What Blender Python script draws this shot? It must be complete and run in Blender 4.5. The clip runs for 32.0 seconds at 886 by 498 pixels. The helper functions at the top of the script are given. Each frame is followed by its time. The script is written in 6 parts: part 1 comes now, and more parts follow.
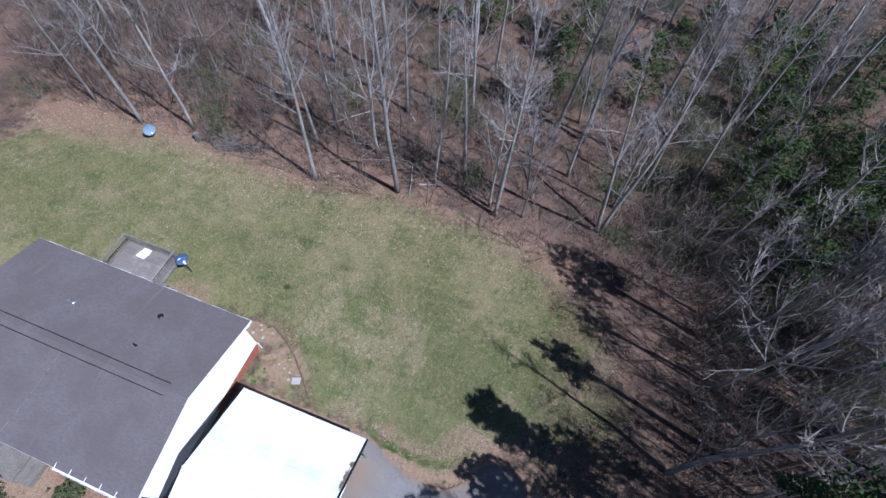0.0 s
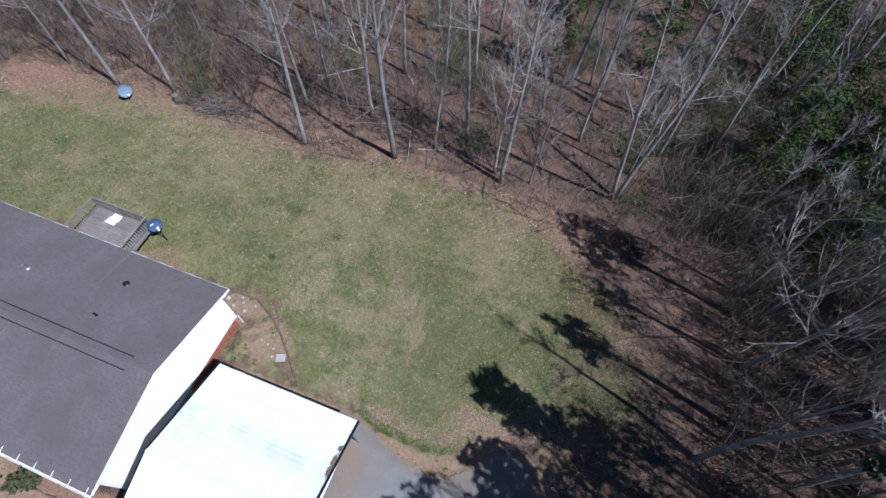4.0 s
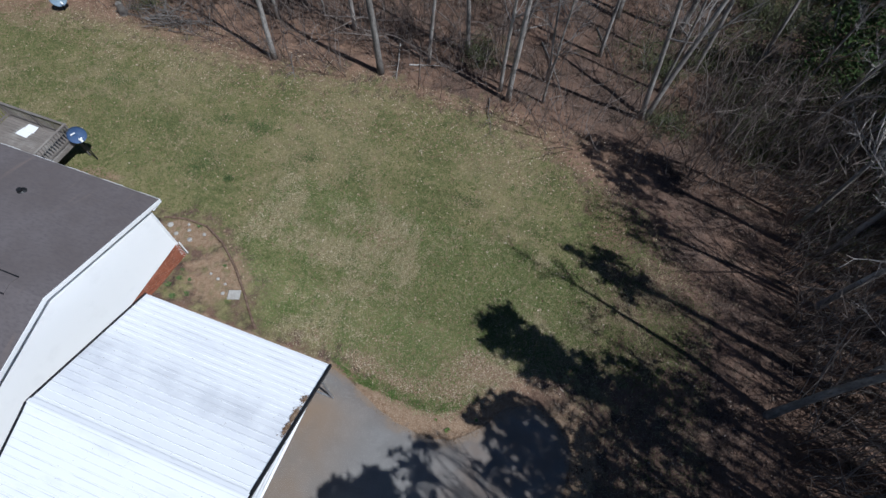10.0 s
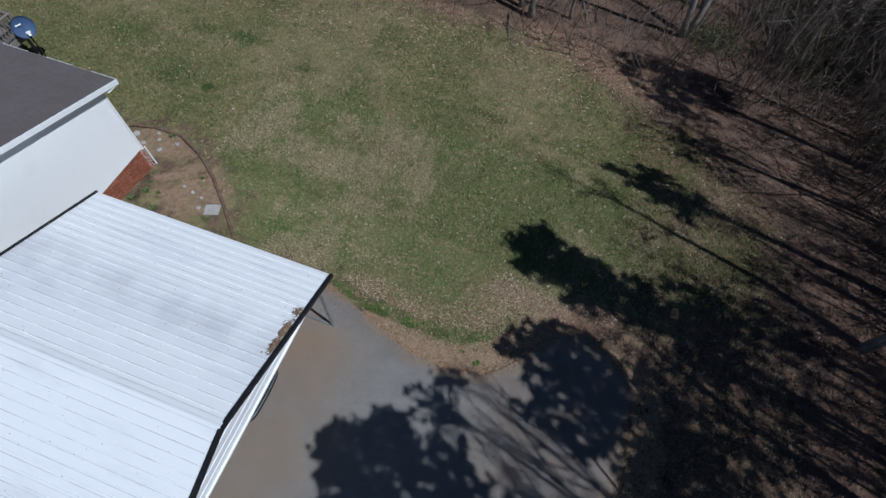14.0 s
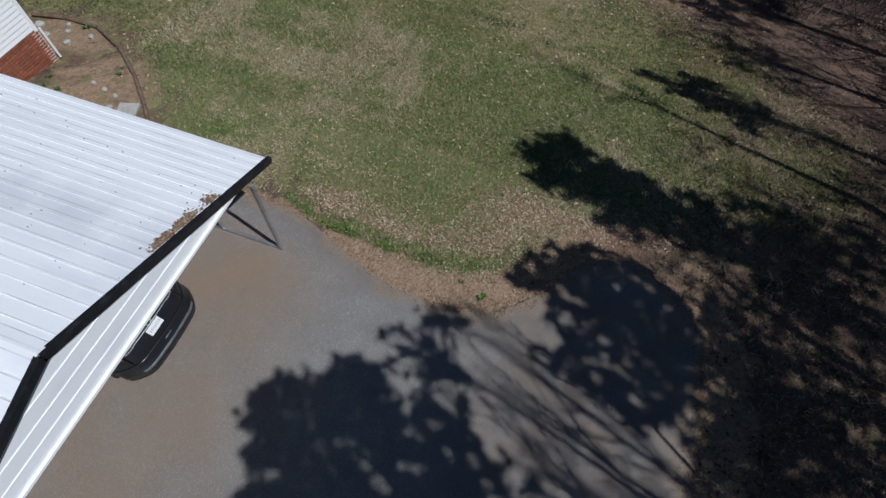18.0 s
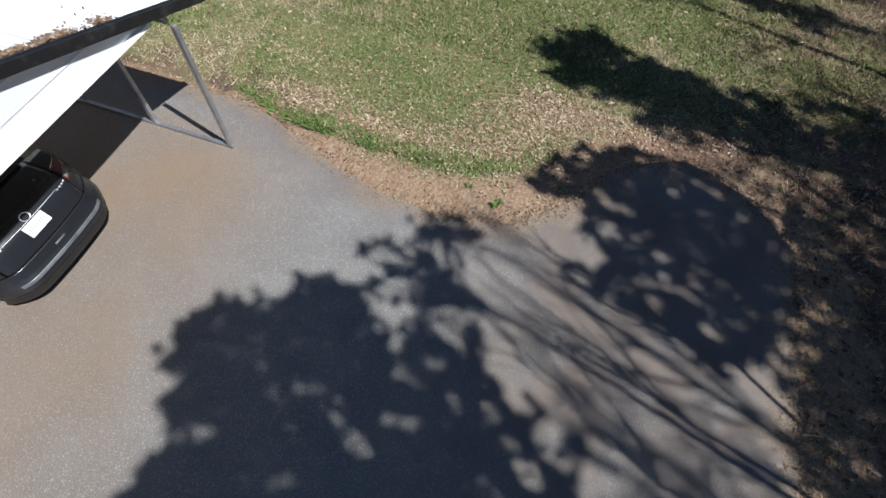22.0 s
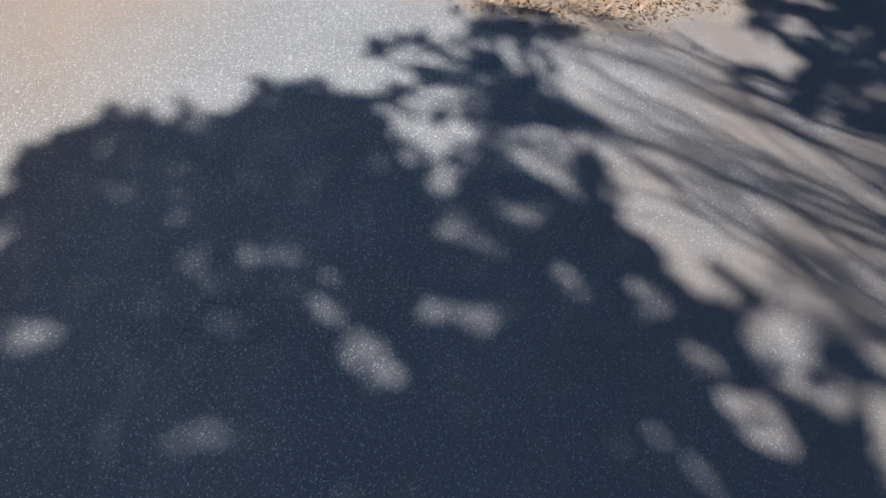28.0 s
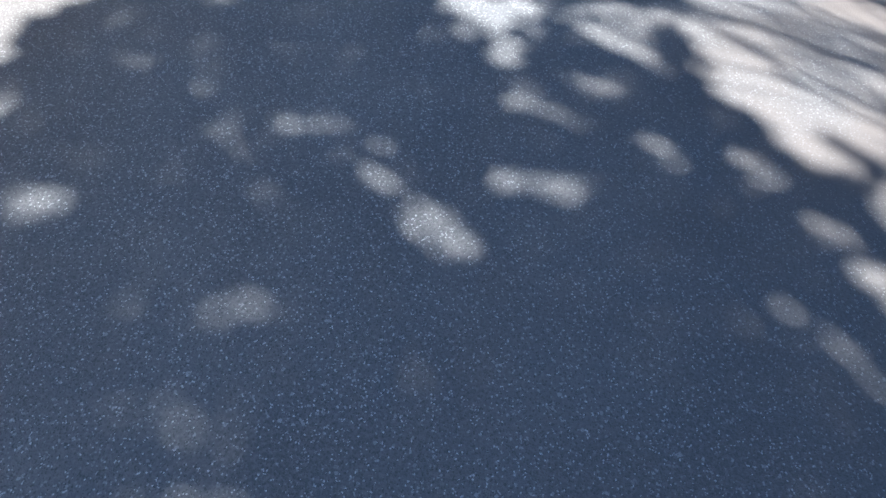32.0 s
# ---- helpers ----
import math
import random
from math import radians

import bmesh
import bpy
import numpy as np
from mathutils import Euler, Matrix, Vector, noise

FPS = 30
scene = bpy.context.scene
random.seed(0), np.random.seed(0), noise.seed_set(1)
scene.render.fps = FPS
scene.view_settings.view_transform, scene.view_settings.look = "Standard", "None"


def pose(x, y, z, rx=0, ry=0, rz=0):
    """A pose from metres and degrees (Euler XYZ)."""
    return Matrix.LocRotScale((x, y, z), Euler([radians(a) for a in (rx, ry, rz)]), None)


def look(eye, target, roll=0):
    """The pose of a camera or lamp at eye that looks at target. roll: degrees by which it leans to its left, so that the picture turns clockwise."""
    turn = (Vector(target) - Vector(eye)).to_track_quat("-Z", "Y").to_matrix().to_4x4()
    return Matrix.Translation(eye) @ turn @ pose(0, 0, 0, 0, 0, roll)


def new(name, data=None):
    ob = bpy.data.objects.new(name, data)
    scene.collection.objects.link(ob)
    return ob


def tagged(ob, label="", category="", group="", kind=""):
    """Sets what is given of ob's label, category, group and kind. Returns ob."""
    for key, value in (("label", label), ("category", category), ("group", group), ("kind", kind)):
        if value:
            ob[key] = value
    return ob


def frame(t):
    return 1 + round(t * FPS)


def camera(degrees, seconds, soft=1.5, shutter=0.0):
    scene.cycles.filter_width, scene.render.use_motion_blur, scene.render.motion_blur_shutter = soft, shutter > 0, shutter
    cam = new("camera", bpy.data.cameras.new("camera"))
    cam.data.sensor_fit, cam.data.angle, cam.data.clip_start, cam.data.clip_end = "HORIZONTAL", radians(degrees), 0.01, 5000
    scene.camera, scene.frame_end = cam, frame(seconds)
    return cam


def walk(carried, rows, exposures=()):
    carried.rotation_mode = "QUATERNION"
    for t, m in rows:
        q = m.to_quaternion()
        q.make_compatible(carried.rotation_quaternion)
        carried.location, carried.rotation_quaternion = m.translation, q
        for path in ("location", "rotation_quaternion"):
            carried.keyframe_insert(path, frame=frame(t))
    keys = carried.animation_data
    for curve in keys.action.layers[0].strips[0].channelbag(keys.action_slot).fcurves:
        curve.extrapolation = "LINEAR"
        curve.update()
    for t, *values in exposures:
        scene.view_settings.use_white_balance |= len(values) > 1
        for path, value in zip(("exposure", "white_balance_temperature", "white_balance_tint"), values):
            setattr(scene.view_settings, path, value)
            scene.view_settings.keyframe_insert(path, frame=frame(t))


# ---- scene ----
SKY, SUN = 0.043, 5.0
cam = camera(82.9, 32.0)
PATH = [
    (0, (4.486, -2.674, 28.21), (4.162, -1.699, 26.494), 3.0),
    (0.5, (4.419, -2.625, 27.953), (4.1, -1.657, 26.233), 3.2),
    (1, (4.364, -2.649, 27.564), (4.045, -1.682, 25.843), 3.3),
    (1.5, (4.311, -2.663, 27.083), (3.993, -1.698, 25.361), 3.3),
    (2, (4.281, -2.715, 26.612), (3.964, -1.748, 24.89), 3.3),
    (2.5, (4.31, -2.694, 26.139), (3.994, -1.729, 24.416), 3.2),
    (3, (4.342, -2.671, 25.71), (4.027, -1.709, 23.985), 3.2),
    (3.5, (4.439, -2.557, 25.322), (4.12, -1.603, 23.593), 2.9),
    (5.5, (4.556, -2.502, 23.14), (4.244, -1.547, 21.411), 3.0),
    (6, (4.548, -2.5, 22.624), (4.238, -1.547, 20.892), 3.1),
    (6.5, (4.537, -2.532, 22.088), (4.233, -1.582, 20.355), 3.2),
    (7, (4.544, -2.598, 21.567), (4.244, -1.648, 19.833), 3.4),
    (7.5, (4.596, -2.689, 20.994), (4.296, -1.736, 19.261), 3.3),
    (8, (4.626, -2.718, 20.444), (4.327, -1.768, 18.71), 3.3),
    (8.5, (4.673, -2.734, 19.888), (4.372, -1.785, 18.153), 3.2),
    (9, (4.691, -2.763, 19.354), (4.392, -1.816, 17.618), 3.2),
    (9.5, (4.659, -2.767, 18.818), (4.363, -1.823, 17.08), 3.3),
    (10, (4.619, -2.807, 18.26), (4.328, -1.863, 16.521), 3.6),
    (10.5, (4.619, -2.851, 17.668), (4.334, -1.905, 15.929), 3.6),
    (11, (4.674, -2.877, 17.072), (4.391, -1.931, 15.333), 3.7),
    (11.5, (4.708, -2.908, 16.485), (4.422, -1.964, 14.745), 3.7),
    (12, (4.709, -2.978, 15.915), (4.425, -2.035, 14.174), 3.8),
    (12.5, (4.566, -3.149, 15.326), (4.288, -2.21, 13.583), 4.0),
    (13, (4.408, -3.455, 14.784), (4.132, -2.514, 13.041), 4.2),
    (13.5, (4.229, -3.762, 14.24), (3.961, -2.82, 12.496), 4.6),
    (14, (4.188, -3.941, 13.722), (3.92, -2.999, 11.977), 4.6),
    (14.5, (4.173, -4.022, 13.186), (3.906, -3.084, 11.44), 4.6),
    (16.5, (4.459, -3.91, 10.643), (4.187, -2.948, 8.911), 4.5),
    (17, (4.488, -3.78, 10.064), (4.22, -2.821, 8.33), 4.6),
    (17.5, (4.492, -3.8, 9.516), (4.227, -2.841, 7.781), 4.7),
    (18, (4.484, -3.869, 9.075), (4.221, -2.911, 7.339), 4.7),
    (18.5, (4.482, -3.923, 8.653), (4.223, -2.966, 6.917), 4.8),
    (19, (4.549, -3.988, 8.221), (4.286, -3.028, 6.486), 4.7),
    (19.5, (4.598, -4.014, 7.769), (4.335, -3.056, 6.033), 4.5),
    (20, (4.657, -4.039, 7.3), (4.388, -3.076, 5.568), 4.3),
    (20.5, (4.629, -4.052, 6.908), (4.369, -3.088, 5.175), 4.6),
    (21, (4.642, -4.063, 6.597), (4.379, -3.098, 4.866), 4.4),
    (21.5, (4.638, -4.06, 6.354), (4.374, -3.094, 4.623), 4.4),
    (22, (4.627, -4.046, 6.122), (4.365, -3.079, 4.391), 4.4),
    (22.5, (4.601, -4.062, 5.854), (4.338, -3.091, 4.126), 4.3),
    (23, (4.556, -4.057, 5.627), (4.294, -3.086, 3.898), 4.4),
    (23.5, (4.463, -4.067, 5.363), (4.201, -3.093, 3.636), 4.3),
    (24, (4.262, -4.106, 5.1), (4.009, -3.12, 3.379), 4.9),
    (24.5, (4.069, -4.081, 4.851), (3.809, -3.101, 3.128), 4.4),
    (26.5, (3.978, -4.074, 3.564), (3.707, -3.067, 1.858), 4.1),
    (27, (4.097, -4.119, 3.173), (3.798, -3.095, 1.481), 2.9),
    (27.5, (4.173, -4.154, 2.843), (3.864, -3.129, 1.153), 2.4),
    (28, (4.215, -4.174, 2.526), (3.909, -3.146, 0.838), 2.6),
    (28.5, (4.234, -4.194, 2.262), (3.928, -3.164, 0.576), 2.6),
    (29, (4.205, -4.182, 2.084), (3.902, -3.152, 0.396), 2.8),
    (29.5, (4.14, -4.157, 1.969), (3.83, -3.14, 0.275), 2.2),
    (30, (4.045, -4.132, 1.899), (3.736, -3.126, 0.198), 2.1),
    (30.5, (3.956, -4.13, 1.885), (3.654, -3.115, 0.188), 2.5),
    (31, (3.918, -4.126, 1.883), (3.616, -3.112, 0.185), 2.4),
    (31.5, (3.934, -4.247, 1.847), (3.62, -3.226, 0.156), 1.9),
    (32, (4.018, -4.583, 1.829), (3.704, -3.574, 0.131), 2.1),
]
EXPOSURE = [(0, 0.3, 5050, 16), (3, 0.22, 5100, 15), (6, 0.02, 5500, 12), (9, -0.16, 5500, 10), (13, -0.57, 5400, 9), (17, -0.66, 5500, 10), (19, -0.27, 5750, 10), (21, 0.17, 5850, 10), (23, 0.45, 5850, 10), (26, 0.6, 5850, 10), (28, 0.86, 5700, 10), (30, 1.55, 5350, 8), (31, 1.62, 5400, 8), (32, 1.84, 5450, 8)]
walk(cam, [(t, look(e, g, r)) for t, e, g, r in PATH], EXPOSURE)

# ---- world and sun ----
SUN_AZ, SUN_EL = -15.5, 54.5          # degrees from +x towards +y, and above the ground
world = bpy.data.worlds.new("sky")
scene.world = world
world.use_nodes = True
wn = world.node_tree
sky = wn.nodes.new("ShaderNodeTexSky")
sky.sky_type = "NISHITA"
sky.sun_disc = False
sky.air_density, sky.dust_density, sky.ozone_density = 1.0, 0.1, 4.0
sky.sun_elevation = radians(SUN_EL)
sky.sun_rotation = radians(90 - SUN_AZ)
wn.links.new(sky.outputs[0], wn.nodes["Background"].inputs[0])
wn.nodes["Background"].inputs[1].default_value = SKY
sun_lamp = bpy.data.lights.new("sun", "SUN")
sun_lamp.energy, sun_lamp.angle, sun_lamp.color = SUN, radians(0.53), (1.0, 0.955, 0.88)
sun = new("sun", sun_lamp)
SV = Vector((math.cos(radians(SUN_EL)) * math.cos(radians(SUN_AZ)), math.cos(radians(SUN_EL)) * math.sin(radians(SUN_AZ)), math.sin(radians(SUN_EL))))
sun.matrix_world = look(SV * 60, (0, 0, 0))


# ---- material tools ----
def mat(name, base, rough=0.8, metal=0.0, var=(), bump=(), spec=0.4, rand=0.0, island=0.0):
    """A material of one base colour with layers: var = (scale, colour, low, high, detail, stretch) noise layers, bump = (scale, strength)."""
    m = bpy.data.materials.new(name)
    m.use_nodes = True
    nt = m.node_tree
    b = nt.nodes["Principled BSDF"]
    b.inputs["Roughness"].default_value = rough
    b.inputs["Metallic"].default_value = metal
    b.inputs["Specular IOR Level"].default_value = spec
    pos = nt.nodes.new("ShaderNodeNewGeometry")
    rgb = nt.nodes.new("ShaderNodeRGB")
    rgb.outputs[0].default_value = (*base, 1)
    out = rgb.outputs[0]
    for scale, colour, low, high, detail, stretch in var:
        mp = nt.nodes.new("ShaderNodeMapping")
        mp.inputs["Scale"].default_value = stretch
        nt.links.new(pos.outputs["Position"], mp.inputs[0])
        nz = nt.nodes.new("ShaderNodeTexNoise")
        nz.inputs["Scale"].default_value, nz.inputs["Detail"].default_value = scale, detail
        nz.inputs["Roughness"].default_value = 0.65
        nt.links.new(mp.outputs[0], nz.inputs["Vector"])
        mr = nt.nodes.new("ShaderNodeMapRange")
        mr.inputs["From Min"].default_value, mr.inputs["From Max"].default_value = low, high
        nt.links.new(nz.outputs[0], mr.inputs[0])
        out = mixed(nt, mr.outputs[0], out, colour)
    if rand or island:
        info = nt.nodes.new("ShaderNodeObjectInfo")
        src = info.outputs["Random"] if rand else pos.outputs["Random Per Island"]
        amount = rand or island
        mr = nt.nodes.new("ShaderNodeMapRange")
        mr.inputs["To Min"].default_value, mr.inputs["To Max"].default_value = 1 - amount, 1 + amount
        nt.links.new(src, mr.inputs[0])
        hsv = nt.nodes.new("ShaderNodeHueSaturation")
        nt.links.new(mr.outputs[0], hsv.inputs["Value"])
        nt.links.new(out, hsv.inputs["Color"])
        out = hsv.outputs[0]
    nt.links.new(out, b.inputs["Base Color"])
    if bump:
        nz = nt.nodes.new("ShaderNodeTexNoise")
        nz.inputs["Scale"].default_value, nz.inputs["Detail"].default_value = bump[0], 4
        nt.links.new(pos.outputs["Position"], nz.inputs["Vector"])
        bp = nt.nodes.new("ShaderNodeBump")
        bp.inputs["Strength"].default_value, bp.inputs["Distance"].default_value = bump[1], 0.02
        nt.links.new(nz.outputs[0], bp.inputs["Height"])
        nt.links.new(bp.outputs[0], b.inputs["Normal"])
    return m


def mixed(nt, factor, first, second):
    mx = nt.nodes.new("ShaderNodeMix")
    mx.data_type = "RGBA"
    nt.links.new(factor, mx.inputs[0])
    for slot, value in ((6, first), (7, second)):
        if isinstance(value, (tuple, list)):
            mx.inputs[slot].default_value = (*value[:3], 1)
        else:
            nt.links.new(value, mx.inputs[slot])
    return mx.outputs[2]


U = (1, 1, 1)


def two_tone(name, stops, rough=0.9, spec=0.1, sheen=False, normal_up=False):
    """Leaves and blades: a colour for each loose piece out of a ramp."""
    m = bpy.data.materials.new(name)
    m.use_nodes = True
    nt = m.node_tree
    b = nt.nodes["Principled BSDF"]
    b.inputs["Roughness"].default_value, b.inputs["Specular IOR Level"].default_value = rough, spec
    g = nt.nodes.new("ShaderNodeNewGeometry")
    r = nt.nodes.new("ShaderNodeValToRGB")
    r.color_ramp.elements[0].position, r.color_ramp.elements[0].color = stops[0][0], (*stops[0][1], 1)
    r.color_ramp.elements[1].position, r.color_ramp.elements[1].color = stops[-1][0], (*stops[-1][1], 1)
    for at, colour in stops[1:-1]:
        r.color_ramp.elements.new(at).color = (*colour, 1)
    nt.links.new(g.outputs["Random Per Island"], r.inputs[0])
    nt.links.new(r.outputs[0], b.inputs["Base Color"])
    return m


# ---- mesh tools ----
class Pile:
    """Collects loose pieces into one mesh."""

    def __init__(self):
        self.v, self.f = [], []

    def add(self, verts, faces):
        n = len(self.v)
        self.v.extend(tuple(p) for p in verts)
        self.f.extend(tuple(i + n for i in f) for f in faces)
        return self

    def box(self, x0, x1, y0, y1, z0, z1, m=None, bevel=0.0):
        if bevel:
            c = bevel
            vs = []
            for z, s in ((z0, c), (z0 + c, 0), (z1 - c, 0), (z1, c)):
                vs += [(x0 + s, y0 + s, z), (x1 - s, y0 + s, z), (x1 - s, y1 - s, z), (x0 + s, y1 - s, z)]
            fs = [(3, 2, 1, 0), (12, 13, 14, 15)]
            for k in range(0, 12, 4):
                fs += [(k + i, k + (i + 1) % 4, k + 4 + (i + 1) % 4, k + 4 + i) for i in range(4)]
        else:
            vs = [(x, y, z) for z in (z0, z1) for x, y in ((x0, y0), (x1, y0), (x1, y1), (x0, y1))]
            fs = [(3, 2, 1, 0), (4, 5, 6, 7), (0, 1, 5, 4), (1, 2, 6, 5), (2, 3, 7, 6), (3, 0, 4, 7)]
        if m is not None:
            vs = [m @ Vector(p) for p in vs]
        return self.add(vs, fs)

    def prism(self, outline, z0, z1):
        """Upright prism over a closed outline, anticlockwise."""
        n = len(outline)
        vs = [(x, y, z0) for x, y in outline] + [(x, y, z1) for x, y in outline]
        fs = [tuple(range(n - 1, -1, -1)), tuple(range(n, 2 * n))]
        fs += [(i, (i + 1) % n, n + (i + 1) % n, n + i) for i in range(n)]
        return self.add(vs, fs)

    def sweep(self, outline, x0, x1, skew=0.0):
        """Prism along x over an outline of (y, z)."""
        n = len(outline)
        vs = [(x0, y, z) for y, z in outline] + [(x1, y, z) for y, z in outline]
        fs = [tuple(range(n - 1, -1, -1)), tuple(range(n, 2 * n))]
        fs += [(i, (i + 1) % n, n + (i + 1) % n, n + i) for i in range(n)]
        return self.add(vs, fs)

    def tube(self, points, radii, sides=6, cap=True):
        vs, fs = [], []
        up = Vector((0.31, 0.17, 0.93))
        for i, p in enumerate(points):
            a = Vector(points[max(0, i - 1)])
            b = Vector(points[min(len(points) - 1, i + 1)])
            d = (b - a).normalized()
            s = d.cross(up)
            s = s.normalized() if s.length > 1e-4 else Vector((1, 0, 0))
            q = d.cross(s)
            for k in range(sides):
                w = 2 * math.pi * k / sides
                vs.append(Vector(p) + (s * math.cos(w) + q * math.sin(w)) * radii[i])
        for i in range(len(points) - 1):
            for k in range(sides):
                fs.append((i * sides + k, i * sides + (k + 1) % sides, (i + 1) * sides + (k + 1) % sides, (i + 1) * sides + k))
        if cap:
            fs.append(tuple(range(sides - 1, -1, -1)))
            fs.append(tuple((len(points) - 1) * sides + k for k in range(sides)))
        return self.add(vs, fs)

    def cone(self, points, radius):
        """A twig that runs out to a point."""
        pts = [Vector(p) for p in points]
        n = len(pts) - 1
        vs, fs = [], []
        for i in range(n):
            d = (pts[i + 1] - pts[i]).normalized()
            s = d.cross(Vector((0.31, 0.17, 0.93))).normalized()
            q = d.cross(s)
            r = radius * (1 - 0.6 * i / n)
            vs += [pts[i] + s * r, pts[i] - s * r * 0.5 + q * r * 0.87, pts[i] - s * r * 0.5 - q * r * 0.87]
        vs.append(pts[-1])
        for i in range(n - 1):
            for k in range(3):
                fs.append((i * 3 + k, i * 3 + (k + 1) % 3, i * 3 + 3 + (k + 1) % 3, i * 3 + 3 + k))
        for k in range(3):
            fs.append((n * 3 - 3 + k, n * 3 - 3 + (k + 1) % 3, n * 3))
        return self.add(vs, fs)

    def mesh(self, name, material, smooth=False):
        me = bpy.data.meshes.new(name)
        me.from_pydata(self.v, [], self.f)
        if smooth:
            me.polygons.foreach_set("use_smooth", [True] * len(me.polygons))
        me.materials.append(material)
        me.update()
        return me


def part(name, pile, material, parent=None, label="", smooth=False):
    ob = new(name, pile.mesh(name, material, smooth) if isinstance(pile, Pile) else pile)
    if parent is not None:
        ob.parent = parent
    if label:
        ob["label"] = label
    return ob


def thing(name, label, category, at=None, group="", kind=""):
    ob = new(name)
    ob.empty_display_size = 0.2
    if at is not None:
        ob.matrix_world = at
    return tagged(ob, label, category, group, kind)


# ---- the lie of the land ----
GY = [-1000, -1, 0.85, 1.5, 3, 5, 8, 11.4, 15, 18.5, 22, 30, 60, 1000]
GZ = [0, 0, 0, -0.2, -0.35, -0.52, -0.85, -1.7, -2.05, -2.3, -2.15, -2.0, -2.0, -2.0]
DRIVE = [(-7.0, 0.8), (-7.0, -9.0), (-6.6, -60.0), (9.4, -60.0), (8.75, -12.0), (8.5, -3.0), (8.5, 1.1), (7.8, 1.9), (6.8, 2.25), (5.9, 1.8),
         (5.2, 0.75), (4.5, 0.12), (3.9, -0.06), (3.4, -0.1), (2.6, -0.03), (1.9, 0.12), (1.2, 0.36), (0.4, 0.72), (-0.4, 0.92)]


def ground_z(x, y):
    return float(np.interp(y, GY, GZ))


def inside(poly, x, y):
    hit = np.zeros(np.shape(x), bool)
    n = len(poly)
    for i in range(n):
        (x0, y0), (x1, y1) = poly[i], poly[(i + 1) % n]
        if y0 == y1:
            continue
        cross = ((y0 > y) != (y1 > y)) & (x < (x1 - x0) * (y - y0) / (y1 - y0) + x0)
        hit ^= cross
    return hit


def edge_distance(poly, x, y):
    best = np.full(np.shape(x), 1e9)
    n = len(poly)
    for i in range(n):
        (x0, y0), (x1, y1) = poly[i], poly[(i + 1) % n]
        dx, dy = x1 - x0, y1 - y0
        t = np.clip(((x - x0) * dx + (y - y0) * dy) / max(dx * dx + dy * dy, 1e-9), 0, 1)
        best = np.minimum(best, np.hypot(x - x0 - t * dx, y - y0 - t * dy))
    return np.where(inside(poly, x, y), -best, best)


LAWN = [(-60, 9), (-36.1, 10.5), (-35.3, 12.8), (-30.4, 15.6), (-22.7, 16.2), (-18, 16.0), (-12.7, 15.8), (-8.6, 16.6), (-6.3, 17.6), (-2.0, 17.0),
        (0.9, 17.4), (4.2, 16.4), (7.0, 14.6), (8.2, 11.5), (7.8, 8.0), (8.6, 6.4), (8.3, 4.4), (6.6, 3.3), (5.4, 2.0), (4.4, 0.5), (3.3, 0.25), (2.0, 0.45),
        (1.2, 0.75), (0.3, 1.15), (-0.6, 1.3), (-3.6, 1.25), (-4.9, 2.65), (-6.1, 3.75), (-7.4, 4.7), (-9.0, 5.1), (-12, 4.3), (-22.5, 4.4), (-24, -4), (-24, -9), (-60, -9)]


